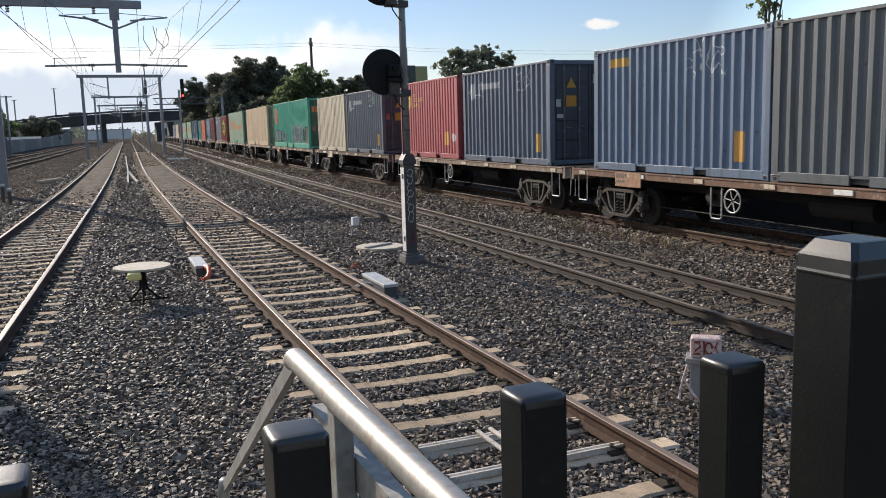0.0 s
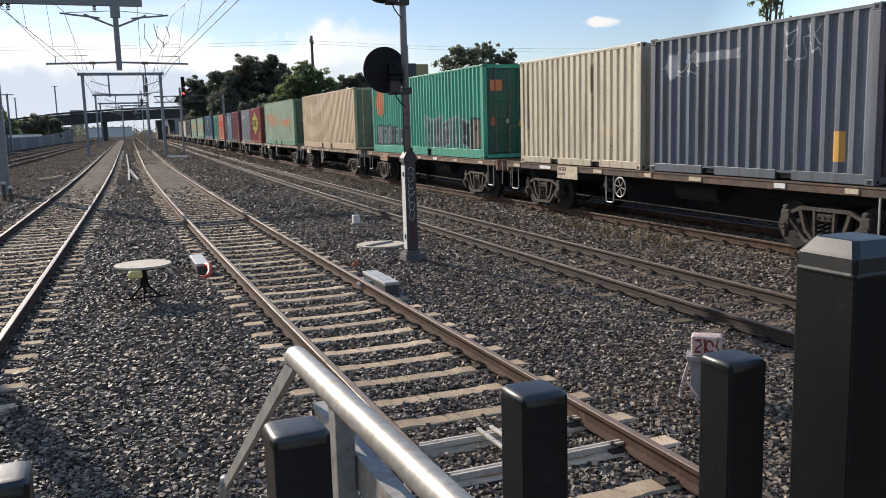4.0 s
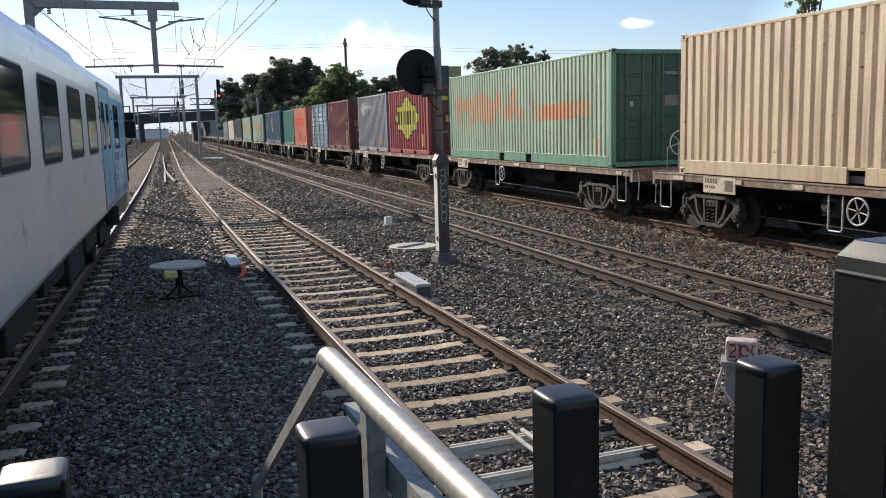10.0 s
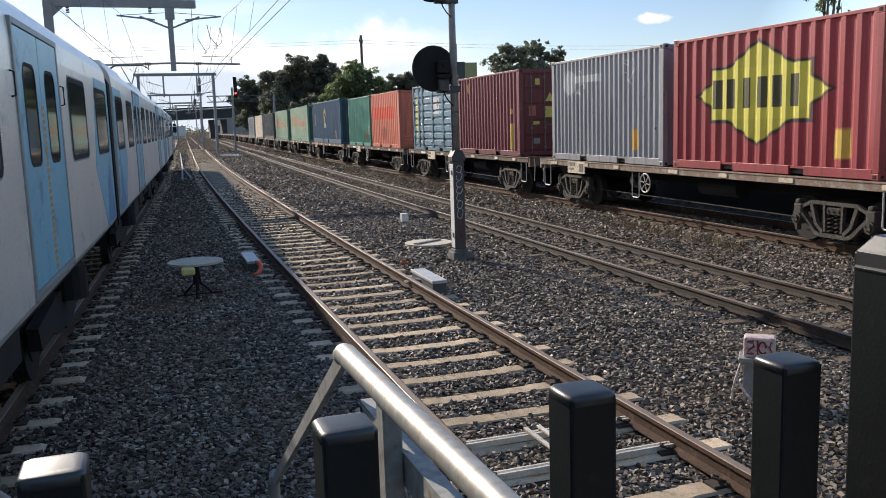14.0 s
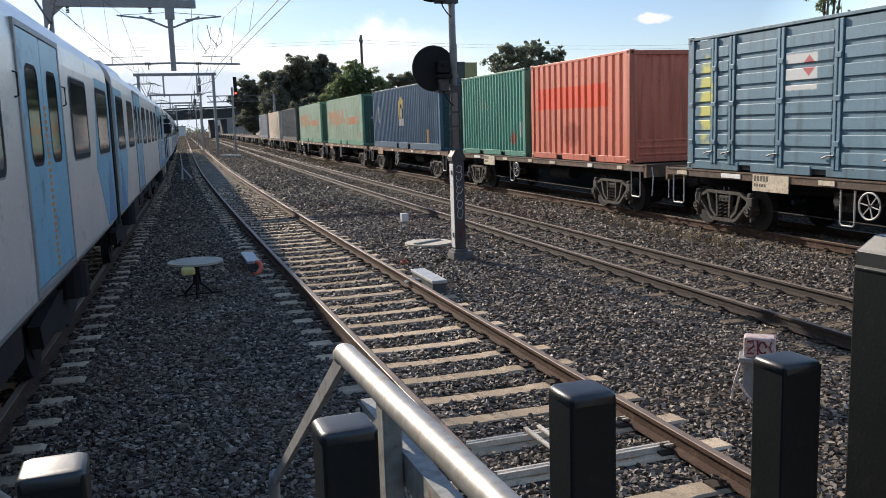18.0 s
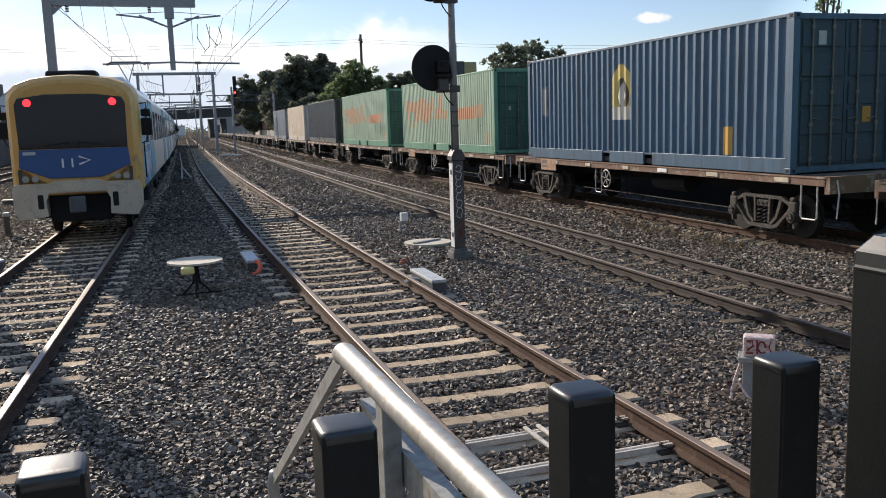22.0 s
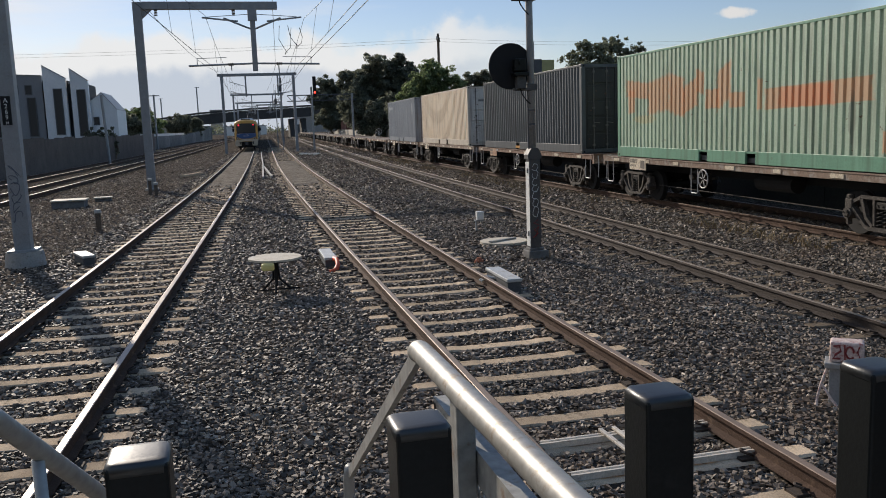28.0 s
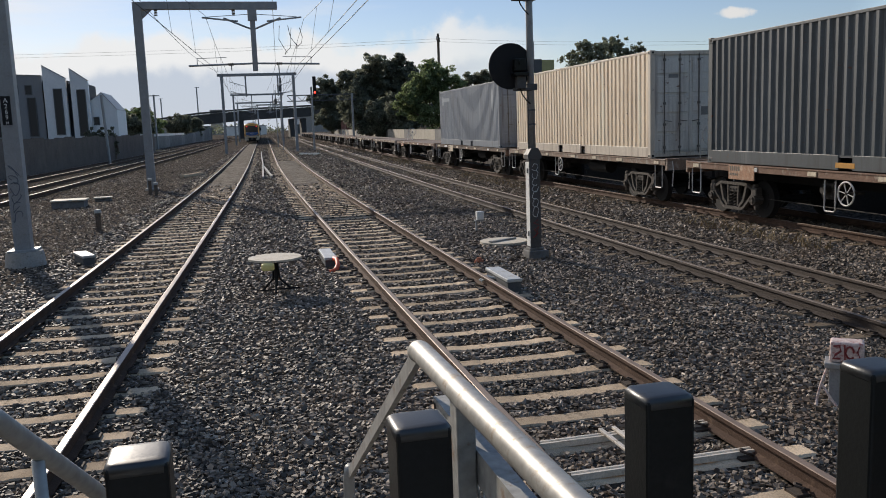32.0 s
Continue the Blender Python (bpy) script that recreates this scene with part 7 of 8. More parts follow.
            prism(bm, [(-w, 1.0), (w, 1.0), (w, 3.22), (1.15, 3.62), (-1.15, 3.62), (-w, 3.22)], y, y + e * 0.05)
        part("gangway_bellows", bm, M["black_matt"], t, "black ribbed gangway bellows")
    if cab:
        emu_cab(t, cab)
        pantograph(t, -cab * 8.0)
    return t


def pantograph(t, y):
    bm = B()
    z, top = 3.80, 5.47
    for x in (-0.5, 0.5):
        rod(bm, (x, y - 0.8, z + 0.12), (x, y + 0.8, z + 0.12), 0.035, 6)
        rod(bm, (x, y - 0.7, z), (x, y - 0.7, z + 0.12), 0.05, 6)
        rod(bm, (x, y + 0.7, z), (x, y + 0.7, z + 0.12), 0.05, 6)
    rod(bm, (0, y - 0.6, z + 0.15), (0, y + 0.75, z + 0.85), 0.045, 8)
    for x in (-0.32, 0.32):
        rod(bm, (0, y + 0.75, z + 0.85), (x, y - 0.2, top - 0.08), 0.022, 6)
    for q in (-0.16, 0.16):
        sweep(bm, [(-0.80, y - 0.2 + q, top - 0.12), (-0.60, y - 0.2 + q, top), (0.60, y - 0.2 + q, top), (0.80, y - 0.2 + q, top - 0.12)], 0.028, 6)
    part("pantograph", bm, M["steel_dark"], t, "raised dark pantograph")


def emu_cab(t, d):
    """The yellow driving end, its mask bulging from the body at y = 11 to the face at 11.95."""
    def ring(y, kx, zlo, kz):
        return [(x * kx, d * y, zlo + (z - 1.06) * kz) for x, z in SECTION]
    bm = B()
    loft(bm, [ring(11.0, 1.004, 1.06, 1.0), ring(11.35, 1.0, 1.06, 0.995), ring(11.68, 0.97, 1.07, 0.975), ring(11.86, 0.90, 1.10, 0.93), ring(11.90, 0.80, 1.16, 0.88)], lambda i: 0)
    part("cab_mask", bm, M["emu_yellow"], t, "rounded yellow cab surround", smooth=False)

    def panel(name, pts, y, th, mat, label=""):
        bm = B()
        prism(bm, pts, d * y, d * (y + th))
        bmesh.ops.bevel(bm, geom=[e for e in bm.edges if abs(e.verts[0].co.y - e.verts[1].co.y) < 1e-6], offset=0.02, segments=2, affect="EDGES")
        return part(name, bm, mat, t, label)
    scr = panel("windscreen", [(-1.13, 2.12), (1.13, 2.12), (1.15, 3.10), (1.08, 3.24), (0.5, 3.32), (-0.5, 3.32), (-1.08, 3.24), (-1.15, 3.10)], 11.84, 0.09, M["glass"], "wide dark windscreen")
    panel("blue_panel", [(-1.17, 1.72), (-0.55, 1.46), (0.55, 1.46), (1.17, 1.72), (1.14, 2.11), (-1.14, 2.11)], 11.84, 0.095, M["emu_dblue"], "deep blue panel below the windscreen")
    bm = B()
    z = 1.80
    for pts in ([(-0.26, z - 0.10), (-0.26, z + 0.10)], [(-0.06, z - 0.10), (-0.06, z + 0.10)], [(0.08, z + 0.14), (0.32, z + 0.05), (0.08, z - 0.04)]):
        sweep(bm, [(-d * a, d * 11.94, b) for a, b in pts], 0.022, 5)
    part("emblem", bm, M["white_paint"], t, "pale angular emblem")
    bm = B()
    box(bm, d * 0.80, d * 1.06, d * 11.93, d * 11.945, 2.0, 2.07)
    part("fleet_number_bar", bm, M["chalk"], t)
    for s in (-1, 1):
        bm = B()
        prism(bm, [(s * 0.62, 1.36), (s * 1.20, 1.36), (s * 1.20, 1.68), (s * 1.12, 1.69)], d * 11.80, d * 11.90)
        lamp = part("headlight", bm, M["lamp_glass"], t, "grey glass headlight cluster")
        bm = B()
        for k in (0.86, 1.06):
            rod(bm, (s * k, d * 11.88, 1.47), (s * k, d * 11.915, 1.47), 0.075, 14)
        part("lens", bm, M["tube"], lamp)
        bm = B()
        rod(bm, (s * 0.88, d * 11.90, 3.14), (s * 0.88, d * 11.945, 3.14), 0.085, 18)
        part("tail_light", bm, M["red_tail"] if d < 0 else M["lamp_glass"], t, "round red tail light" if d < 0 else "")
        bm = B()
        sweep(bm, [(s * 0.08, d * 11.94, 2.12), (s * 0.10, d * 11.95, 2.26), (s * 0.62, d * 11.95, 2.19)], 0.013, 5)
        part("wiper", bm, M["black_matt"], scr)
        # mirrors at the cab side
        x = s * (HW + 0.16)
        bm = B()
        sweep(bm, [(s * HW, d * 11.15, 3.10), (x, d * 11.18, 3.12), (x, d * 11.18, 2.95)], 0.018, 6)
        box(bm, min(s * (HW + 0.03), s * (HW + 0.24)), max(s * (HW + 0.03), s * (HW + 0.24)), d * 11.13 - 0.05, d * 11.13 + 0.05, 2.80, 2.97, 0.02)
        box(bm, min(s * (HW + 0.02), s * (HW + 0.26)), max(s * (HW + 0.02), s * (HW + 0.26)), d * 11.13 - 0.06, d * 11.13 + 0.06, 2.36, 2.76, 0.03)
        sweep(bm, [(x, d * 11.13, 2.36), (x - s * 0.05, d * 11.13, 2.22), (s * HW, d * 11.13, 2.18)], 0.015, 6)
        part("mirror", bm, M["black_matt"], t, "black twin rear-view mirror")
        bm = B()
        rod(bm, (s * (HW + 0.035), d * 10.75, 1.35), (s * (HW + 0.035), d * 10.75, 2.2), 0.016, 8)
        part("grab_rail", bm, M["black_matt"], t)
        # pale bars for the painted operator name, and the line above it
        for k, a in enumerate((10.0, 9.4, 8.8, 8.2, 7.6)):
            bm = B()
            u0, u1 = min(s * (HW + 0.004), s * (HW + 0.011)), max(s * (HW + 0.004), s * (HW + 0.011))
            for y0, y1, z0, z1 in ((a - 0.20, a - 0.11, 1.39, 1.93), (a + 0.11, a + 0.20, 1.39, 1.93), (a - 0.11, a + 0.11, 1.84 - 0.22 * (k % 2), 1.93 - 0.22 * (k % 2))):
                box(bm, u0, u1, min(d * y0, d * y1), max(d * y0, d * y1), z0, z1)
            part("painted_bar", bm, M["white_paint"], t, "white painted bars")
        bm = B()
        box(bm, u0, u1, min(d * 7.2, d * 10.6), max(d * 7.2, d * 10.6), 2.11, 2.13)
        part("white_line", bm, M["white_paint"], t)
        bm = B()
        prism(bm, [(s * 0.66, 0.62), (s * 0.68, 0.98), (s * 0.60, 1.14), (s * 0.64, 1.355), (s * 1.31, 1.355), (s * 1.36, 1.20), (s * 1.34, 0.74), (s * 1.24, 0.56)], d * 11.15, d * 11.93)
        part("bumper", bm, M["emu_bumper"], t, "dirty pale bumper cheek")
        bm = B()
        box(bm, min(s * 0.72, s * 0.86), max(s * 0.72, s * 0.86), min(d * 11.9, d * 11.94), max(d * 11.9, d * 11.94), 0.78, 1.12, 0.03)
        part("vent", bm, M["black_matt"], t)
    panel("valance", [(-0.635, 1.13), (0.635, 1.13), (0.635, 1.34), (0.48, 1.41), (-0.48, 1.41), (-0.635, 1.34)], 11.5, 0.425, M["emu_bumper"])
    bm = B()
    box(bm, -0.66, 0.66, min(d * 10.9, d * 11.6), max(d * 10.9, d * 11.6), 0.45, 1.28, 0.05)
    part("coupler_recess", bm, M["black_matt"], t)
    bm = B()
    rod(bm, (0, d * 11.5, 0.88), (0, d * 12.15, 0.88), 0.09, 12)
    box(bm, -0.17, 0.17, min(d * 12.05, d * 12.25), max(d * 12.05, d * 12.25), 0.70, 1.06, 0.04)
    part("coupler", bm, M["steel_dark"], t)
    bm = B()
    box(bm, -0.55, 0.55, min(d * 10.6, d * 11.3), max(d * 10.6, d * 11.3), 3.70, 3.88, 0.06)
    part("roof_fairing", bm, M["black_matt"], t)


fronts, mids, rears = emu_car(1), emu_car(0), emu_car(-1)
EMU += [(fronts, 11.95), (mids, 35.85), (rears, 59.75)]
EMU += [(copy_thing(fronts, Matrix()), 83.65), (copy_thing(mids, Matrix()), 107.55), (copy_thing(rears, Matrix()), 131.45)]

# ---- surroundings ----
def leaf_quads(P, size, rng, mat, parent, name="crown"):
    """A crown of small single leaves or sprays at the places P."""
    m = len(P)
    a1 = rng.normal(0, 1, (m, 3))
    a1 /= np.linalg.norm(a1, axis=1)[:, None]
    a2 = np.cross(a1, rng.normal(0, 1, (m, 3)))
    a2 /= np.linalg.norm(a2, axis=1)[:, None]
    s = size * rng.uniform(0.5, 1.3, (m, 1))
    v = np.stack([P - a1 * s, P - a2 * s * 0.55, P + a1 * s, P + a2 * s * 0.55], 1).reshape(-1, 3)
    me = bpy.data.meshes.new(name)
    me.vertices.add(len(v))
    me.vertices.foreach_set("co", v.astype(np.float32).ravel())
    me.loops.add(len(v))
    me.loops.foreach_set("vertex_index", np.arange(len(v), dtype=np.int32))
    me.polygons.add(m)
    me.polygons.foreach_set("loop_start", np.arange(0, len(v), 4, dtype=np.int32))
    me.update(calc_edges=True)
    me.materials.append(mat)
    o = new(name, me)
    o.parent = parent
    return o


def tree(x, y, lobes, leaf, label, seed=1, size=0.2, open_=0.0, dense=1.0, group="trees beyond the freight line"):
    """A tree of several leafy lobes (offset along x, height, radius) on limbs from one trunk; open_: gaps between the sprays."""
    rng = np.random.default_rng(seed)
    t = thing("tree", label, "tree", pose(x, y, -0.15), group=group)
    height = max(z + r for _, z, r in lobes)
    r0 = 0.020 * height + 0.06
    fork = Vector((rng.normal(0, 0.2), rng.normal(0, 0.2), 0.32 * height))
    bm = B()
    rod(bm, (0, 0, -0.3), (fork.x * 0.4, fork.y * 0.4, fork.z * 0.55), r0, 9, r0 * 0.8)
    rod(bm, (fork.x * 0.4, fork.y * 0.4, fork.z * 0.55), fork, r0 * 0.8, 9, r0 * 0.6)
    part("trunk", bm, M["bark"], t)
    P = []
    for dx, z, r in lobes:
        c = Vector((dx, rng.normal(0, 0.5 * r), z))
        if z > fork.z:
            bm = B()
            mid = fork.lerp(c, 0.55) + Vector((rng.normal(0, 0.2), 0, -0.04 * height))
            rod(bm, fork, mid, r0 * 0.45, 6, r0 * 0.28, cap=False)
            rod(bm, mid, c, r0 * 0.28, 6, r0 * 0.08, cap=False)
            for k in range(3):
                tip = c + Vector(rng.normal(0, 0.45 * r, 3))
                rod(bm, mid.lerp(c, 0.6), tip, r0 * 0.12, 5, r0 * 0.04, cap=False)
            part("limb", bm, M["bark"], t)
        # sprays gathered in tufts over the lobe, thinner underneath
        n = int(18 + 10 * r)
        d = rng.normal(0, 1, (n, 3))
        d /= np.linalg.norm(d, axis=1)[:, None]
        tuft = np.array(c) + d * r * rng.uniform(0.30, 1.08, (n, 1)) * np.array([1.05, 1.0, 1.0])
        tr = r * rng.uniform(0.12, 0.38, n) * (1 - 0.35 * open_)
        per = int(dense * 26 * r * r * (1 - 0.45 * open_) + 12)
        for a, b in zip(tuft, tr):
            u = rng.normal(0, 1, (per, 3))
            u /= np.linalg.norm(u, axis=1)[:, None]
            P.append(a + u * 1.12 * b * np.sqrt(rng.uniform(0.05, 1, (per, 1))) * np.array([1.15, 1.15, 0.8]))
    leaf_quads(np.concatenate(P), size, rng, M[leaf], t)
    return t


for x_, y_, lobes_, l_, lab_, sd_, open_ in (
        (21.5, 131.0, [(-1.6, 9.6, 2.1), (-2.2, 6.6, 2.2), (-0.6, 8.0, 2.5), (1.6, 11.7, 1.9), (0.8, 9.8, 2.1), (1.8, 7.4, 2.6), (-1.0, 3.8, 2.6), (1.8, 3.6, 2.6)], "leaf_dark", "tall dark gum tree with a ragged two-topped crown", 11, 0.15),
        (26.8, 133.0, [(0.2, 11.8, 2.0), (-1.3, 10.4, 2.1), (1.9, 11.0, 1.8), (2.1, 8.2, 2.4), (-1.8, 7.4, 2.5), (0.3, 9.0, 2.4), (0.6, 5.6, 2.9), (-1.2, 3.4, 2.8)], "leaf_dark", "tall dark gum tree with a full rounded crown", 12, 0.1),
        (25.6, 208.0, [(-1.0, 12.4, 2.3), (1.6, 11.2, 2.2), (-2.8, 9.4, 2.4), (0.6, 8.8, 3.0), (3.0, 8.2, 2.3), (-1.2, 4.8, 3.4), (2.8, 4.4, 3.0)], "leaf_dark", "dark gum tree beside the signal gantry", 13, 0.2),
        (25.3, 104.0, [(0.0, 9.0, 1.4), (-1.3, 7.9, 1.7), (1.5, 8.1, 1.7), (2.9, 7.3, 1.3), (-2.4, 6.2, 1.6), (0.2, 6.6, 2.2), (2.5, 5.6, 2.0), (-3.5, 4.9, 1.5), (-1.6, 4.4, 2.0), (0.6, 3.8, 2.4)], "leaf_green", "bright leafy green tree in full foliage", 15, 0.3),
        (38.6, 130.0, [(2.0, 9.2, 1.6), (0.0, 8.8, 1.7), (-2.0, 7.5, 1.6), (1.2, 7.0, 2.2), (-1.0, 5.6, 2.2), (3.4, 8.0, 1.8)], "leaf_dark", "dark rounded tree behind the containers", 17, 0.15),
        (36.2, 80.0, [(-1.1, 9.4, 1.2), (-2.4, 8.2, 1.2), (0.4, 9.0, 1.0), (-0.6, 8.2, 1.5), (0.6, 7.4, 1.4), (-2.2, 6.6, 1.6)], "leaf_grey", "open-crowned gum tree with feathery foliage", 19, 0.45),
        (39.6, 82.0, [(0.3, 9.9, 1.15), (-1.1, 9.5, 1.0), (1.6, 9.2, 1.0), (2.3, 8.0, 1.1), (0.4, 8.4, 1.5), (-1.2, 7.4, 1.5), (1.2, 6.8, 1.5)], "leaf_grey", "open-crowned gum tree with feathery foliage", 20, 0.45),
        (37.3, 104.0, [(0.0, 7.9, 1.0), (1.4, 7.5, 0.9), (0.8, 6.2, 1.5)], "leaf_green", "small green tree beside the billboard", 21, 0.4),
        (37.6, 40.0, [(0.3, 11.6, 0.65), (-0.5, 11.0, 0.6), (0.9, 10.9, 0.55), (0.1, 10.3, 0.75), (-0.3, 9.0, 0.8), (0.3, 7.4, 0.9)], "leaf_green", "slender green tree rising behind the wagons", 22, 0.6),
        (22.4, 122.0, [(-1.0, 4.6, 1.8), (1.4, 5.2, 1.8), (0.2, 3.0, 2.2), (3.2, 4.2, 1.8)], "leaf_dark", "dark shrubby tree beyond the fence", 25, 0.1),
        (25.0, 116.0, [(-1.6, 4.0, 1.8), (0.6, 4.6, 1.8), (-0.2, 2.6, 2.0)], "leaf_dark", "dark shrubby tree beyond the fence", 26, 0.1),
        (-15.5, 172.0, [(-2.0, 5.0, 2.2), (1.0, 5.6, 2.2), (3.0, 4.0, 2.0), (0.0, 3.0, 3.0)], "leaf_green", "rounded green tree behind the boundary wall", 28, 0.1),
        (-13.5, 150.0, [(-1.0, 4.2, 1.8), (1.2, 4.0, 1.7), (0.2, 2.2, 2.2)], "leaf_dark", "dull green tree beside the townhouses", 29, 0.1),
        (-21.0, 230.0, [(-3.0, 6.0, 3.0), (1.0, 6.6, 3.0), (4.0, 4.6, 2.8)], "leaf_dark", "distant tree beyond the townhouses", 30, 0.1),
        (-10.0, 245.0, [(-3.0, 4.6, 2.6), (0.0, 5.2, 2.6), (3.0, 4.0, 2.6)], "leaf_dark", "distant tree near the overbridge", 31, 0.1),
        (40.0, 33.0, [(-1.6, 3.8, 1.8), (1.2, 4.4, 1.8), (0.0, 2.2, 2.4)], "leaf_dark", "dense dark bush behind the boundary fence", 33, 0.1),
        (45.0, 38.0, [(-1.6, 4.2, 1.8), (1.2, 4.6, 1.8), (0.0, 2.4, 2.4)], "leaf_dark", "dense dark bush behind the boundary fence", 34, 0.1),
        (36.0, 27.0, [(-1.2, 3.4, 1.7), (1.2, 3.8, 1.6), (0.0, 2.0, 2.2)], "leaf_dark", "dense dark bush behind the boundary fence", 36, 0.1),
        (30.5, 62.0, [(-1.0, 3.4, 1.5), (1.0, 3.6, 1.5), (0.0, 2.0, 1.9)], "leaf_dark", "dark bush behind the boundary fence", 32, 0.1)):
    tree(x_, y_, lobes_, l_, lab_, seed=sd_, size=0.075 + 0.0009 * min(y_, 150), open_=open_, dense=1.3 - 0.7 * open_)


def bridge():
    t = thing("overbridge", "low dark concrete road bridge across the tracks", "bridge")
    y = 300.0
    bm = B()
    prism(bm, [(-60, 2.6), (-40, 3.9), (-22, 4.5), (-7.4, 4.9), (11, 6.1), (40, 6.9), (120, 6.4), (120, 8.9), (40, 9.9), (11, 9.3), (-7.4, 8.2), (-22, 6.6), (-40, 4.9), (-60, 3.4)], y, y + 10)
    part("deck", bm, M["bridge_dark"], t)
    bm = B()
    prism(bm, [(-60, 3.5), (-40, 5.0), (-22, 6.7), (-7.4, 8.3), (11, 9.4), (40, 10.0), (60, 9.9), (60, 10.5), (40, 10.6), (11, 10.0), (-7.4, 8.95), (-22, 7.25), (-40, 5.5), (-60, 4.0)], y - 0.3, y - 0.05)
    part("railing", bm, M["bridge_dark"], t)
    for x in (-22, 6.5, 23.5, 27.5, 45):
        bm = B()
        box(bm, x - 0.8, x + 0.8, y + 1, y + 9, -0.3, 6.0, 0.05)
        part("pier", bm, M["bridge_dark"], t)


M["bridge_dark"] = material("bridge_dark", (0.07, 0.068, 0.066), 0.9, 0, 0.6, 0.25, 12, 0.2)
bridge()
# pale buildings under and beyond the bridge
for x_, y_, w_, h_, d_, m_ in ((13.5, 520, 24, 5.5, 10, "white_paint"), (-28, 640, 40, 7.0, 20, "concrete"), (64, 600, 30, 14, 20, "concrete"), (-4, 760, 10, 21.0, 12, "concrete")):
    b_ = thing("distant_building", "pale low building far beyond the bridge", "building", pose(x_, y_, -0.19), group="distant buildings")
    bm_ = B()
    box(bm_, -w_ / 2, w_ / 2, 0, d_, 0, h_ - 0.4)
    part("wall", bm_, M[m_], b_)
    bm_ = B()
    box(bm_, -w_ / 2 - 0.3, w_ / 2 + 0.3, -0.3, d_ + 0.3, h_ - 0.4, h_, 0.05)
    part("roof", bm_, M["steel_grey"], b_)


def far_woods():
    """Tree tops on the horizon beyond the bridge."""
    rng = np.random.default_rng(77)
    P = []
    for k in range(70):
        x, y = -170 + 6.2 * k + rng.normal(0, 2), 640 + rng.uniform(0, 60)
        if 12 < x - 0.05 * y < 28:
            continue
        h = rng.uniform(5.0, 10.0)
        u = rng.normal(0, 1, (110, 3))
        P.append(np.array([x, y, h * 0.5]) + u * np.array([3.0, 2.5, h * 0.24]))
    o = leaf_quads(np.concatenate(P), 0.9, rng, M["leaf_grey"], None, "distant_woods")
    tagged(o, "hazy row of tree tops on the horizon", "woods", kind="stuff")


far_woods()


def townhouses():
    """A row of three-storey townhouses behind the boundary fence."""
    y = 100.0
    def window(parent, x0, x1, z0, z1, yy=y):
        bm = B()
        for a, b, c, d in ((x0, x0 + .08, z0, z1), (x1 - .08, x1, z0, z1), (x0 + .08, x1 - .08, z0, z0 + .08), (x0 + .08, x1 - .08, z1 - .08, z1)):
            box(bm, a, b, yy - 0.05, yy + 0.1, c, d)
        w = part("window", bm, M["steel_dark"], parent)
        bm = B()
        box(bm, x0 + 0.08, x1 - 0.08, yy + 0.0, yy + 0.04, z0 + 0.08, z1 - 0.08)
        part("pane", bm, M["glass"], w)
    specs = [
        ("dark grey rendered townhouse with tall dark windows", [(-24.5, -0.2), (-18.2, -0.2), (-18.2, 8.95), (-24.5, 9.25)], "render_grey", [(-19.9, -19.2, 7.0, 8.0), (-21.2, -20.5, 7.0, 8.0), (-19.8, -18.9, 2.6, 6.7), (-23.4, -22.2, 2.6, 7.5)], 0.0),
        ("white townhouse wall with a raking top and a tall dark window", [(-17.95, -0.2), (-15.75, -0.2), (-15.75, 8.6), (-17.95, 9.95)], "render_white", [(-17.05, -16.15, 2.7, 7.55)], -0.6),
        ("white townhouse wall with a raking top and a tall dark window", [(-15.3, -0.2), (-13.55, -0.2), (-13.55, 8.3), (-15.3, 9.6)], "render_white", [(-14.75, -13.85, 2.5, 7.4)], -0.6),
        ("white gabled house with one small window", [(-13.85, -0.2), (-10.95, -0.2), (-10.95, 5.2), (-12.4, 7.05), (-13.85, 6.0)], "render_white", [(-13.4, -12.8, 3.6, 4.5)], 0.4)]
    for lab, out, mat, wins, dy in specs:
        t = thing("townhouse", lab, "house")
        bm = B()
        deep = 0.7 if dy < 0 else 9.0
        prism(bm, out, y + dy, y + dy + deep)
        part("wall", bm, M[mat], t)
        for w in wins:
            window(t, *w, y + dy - 0.02)
        bm = B()
        top = [p for p in out if p[1] > 1]
        top.sort()
        pts = [(a, b) for a, b in top] + [(a, b + 0.07) for a, b in reversed(top)]
        prism(bm, pts, y + dy - 0.06, y + dy + deep + 0.06)
        part("roof", bm, M["steel_grey"], t)
    for x0, x1, z in ((-18.15, -15.60, 8.4), (-15.56, -13.9, 8.1)):
        t = thing("townhouse_recess", "dark recessed wall between two townhouses", "wall")
        bm = B()
        box(bm, x0, x1, y + 0.3, y + 8, -0.2, z)
        part("wall", bm, M["render_dark"], t)


M["render_grey"] = material("render_grey", (0.25, 0.255, 0.265), 0.8, 0, 0.6, 0.12, 8, 0.1)
M["render_white"] = material("render_white", (0.80, 0.80, 0.80), 0.8, 0, 0.5, 0.08, 8, 0.1)
M["render_dark"] = material("render_dark", (0.04, 0.042, 0.045), 0.8, 0, 0.6, 0.12, 8, 0.1)
M["brick_dark"] = material("brick_dark", (0.105, 0.085, 0.075), 0.9, 0, 0.8, 0.3, 10, 0.2)
townhouses()


def fence_x(y):
    """The timber fence's line, which closes in on the tracks in front of the houses."""
    if y < 63:
        return -16.4 + 2.3 * (y - 30) / 33
    return -14.1 + 3.1 * (y - 63) / 35 if y < 98 else -11.0 + 1.4 * (y - 98) / 34


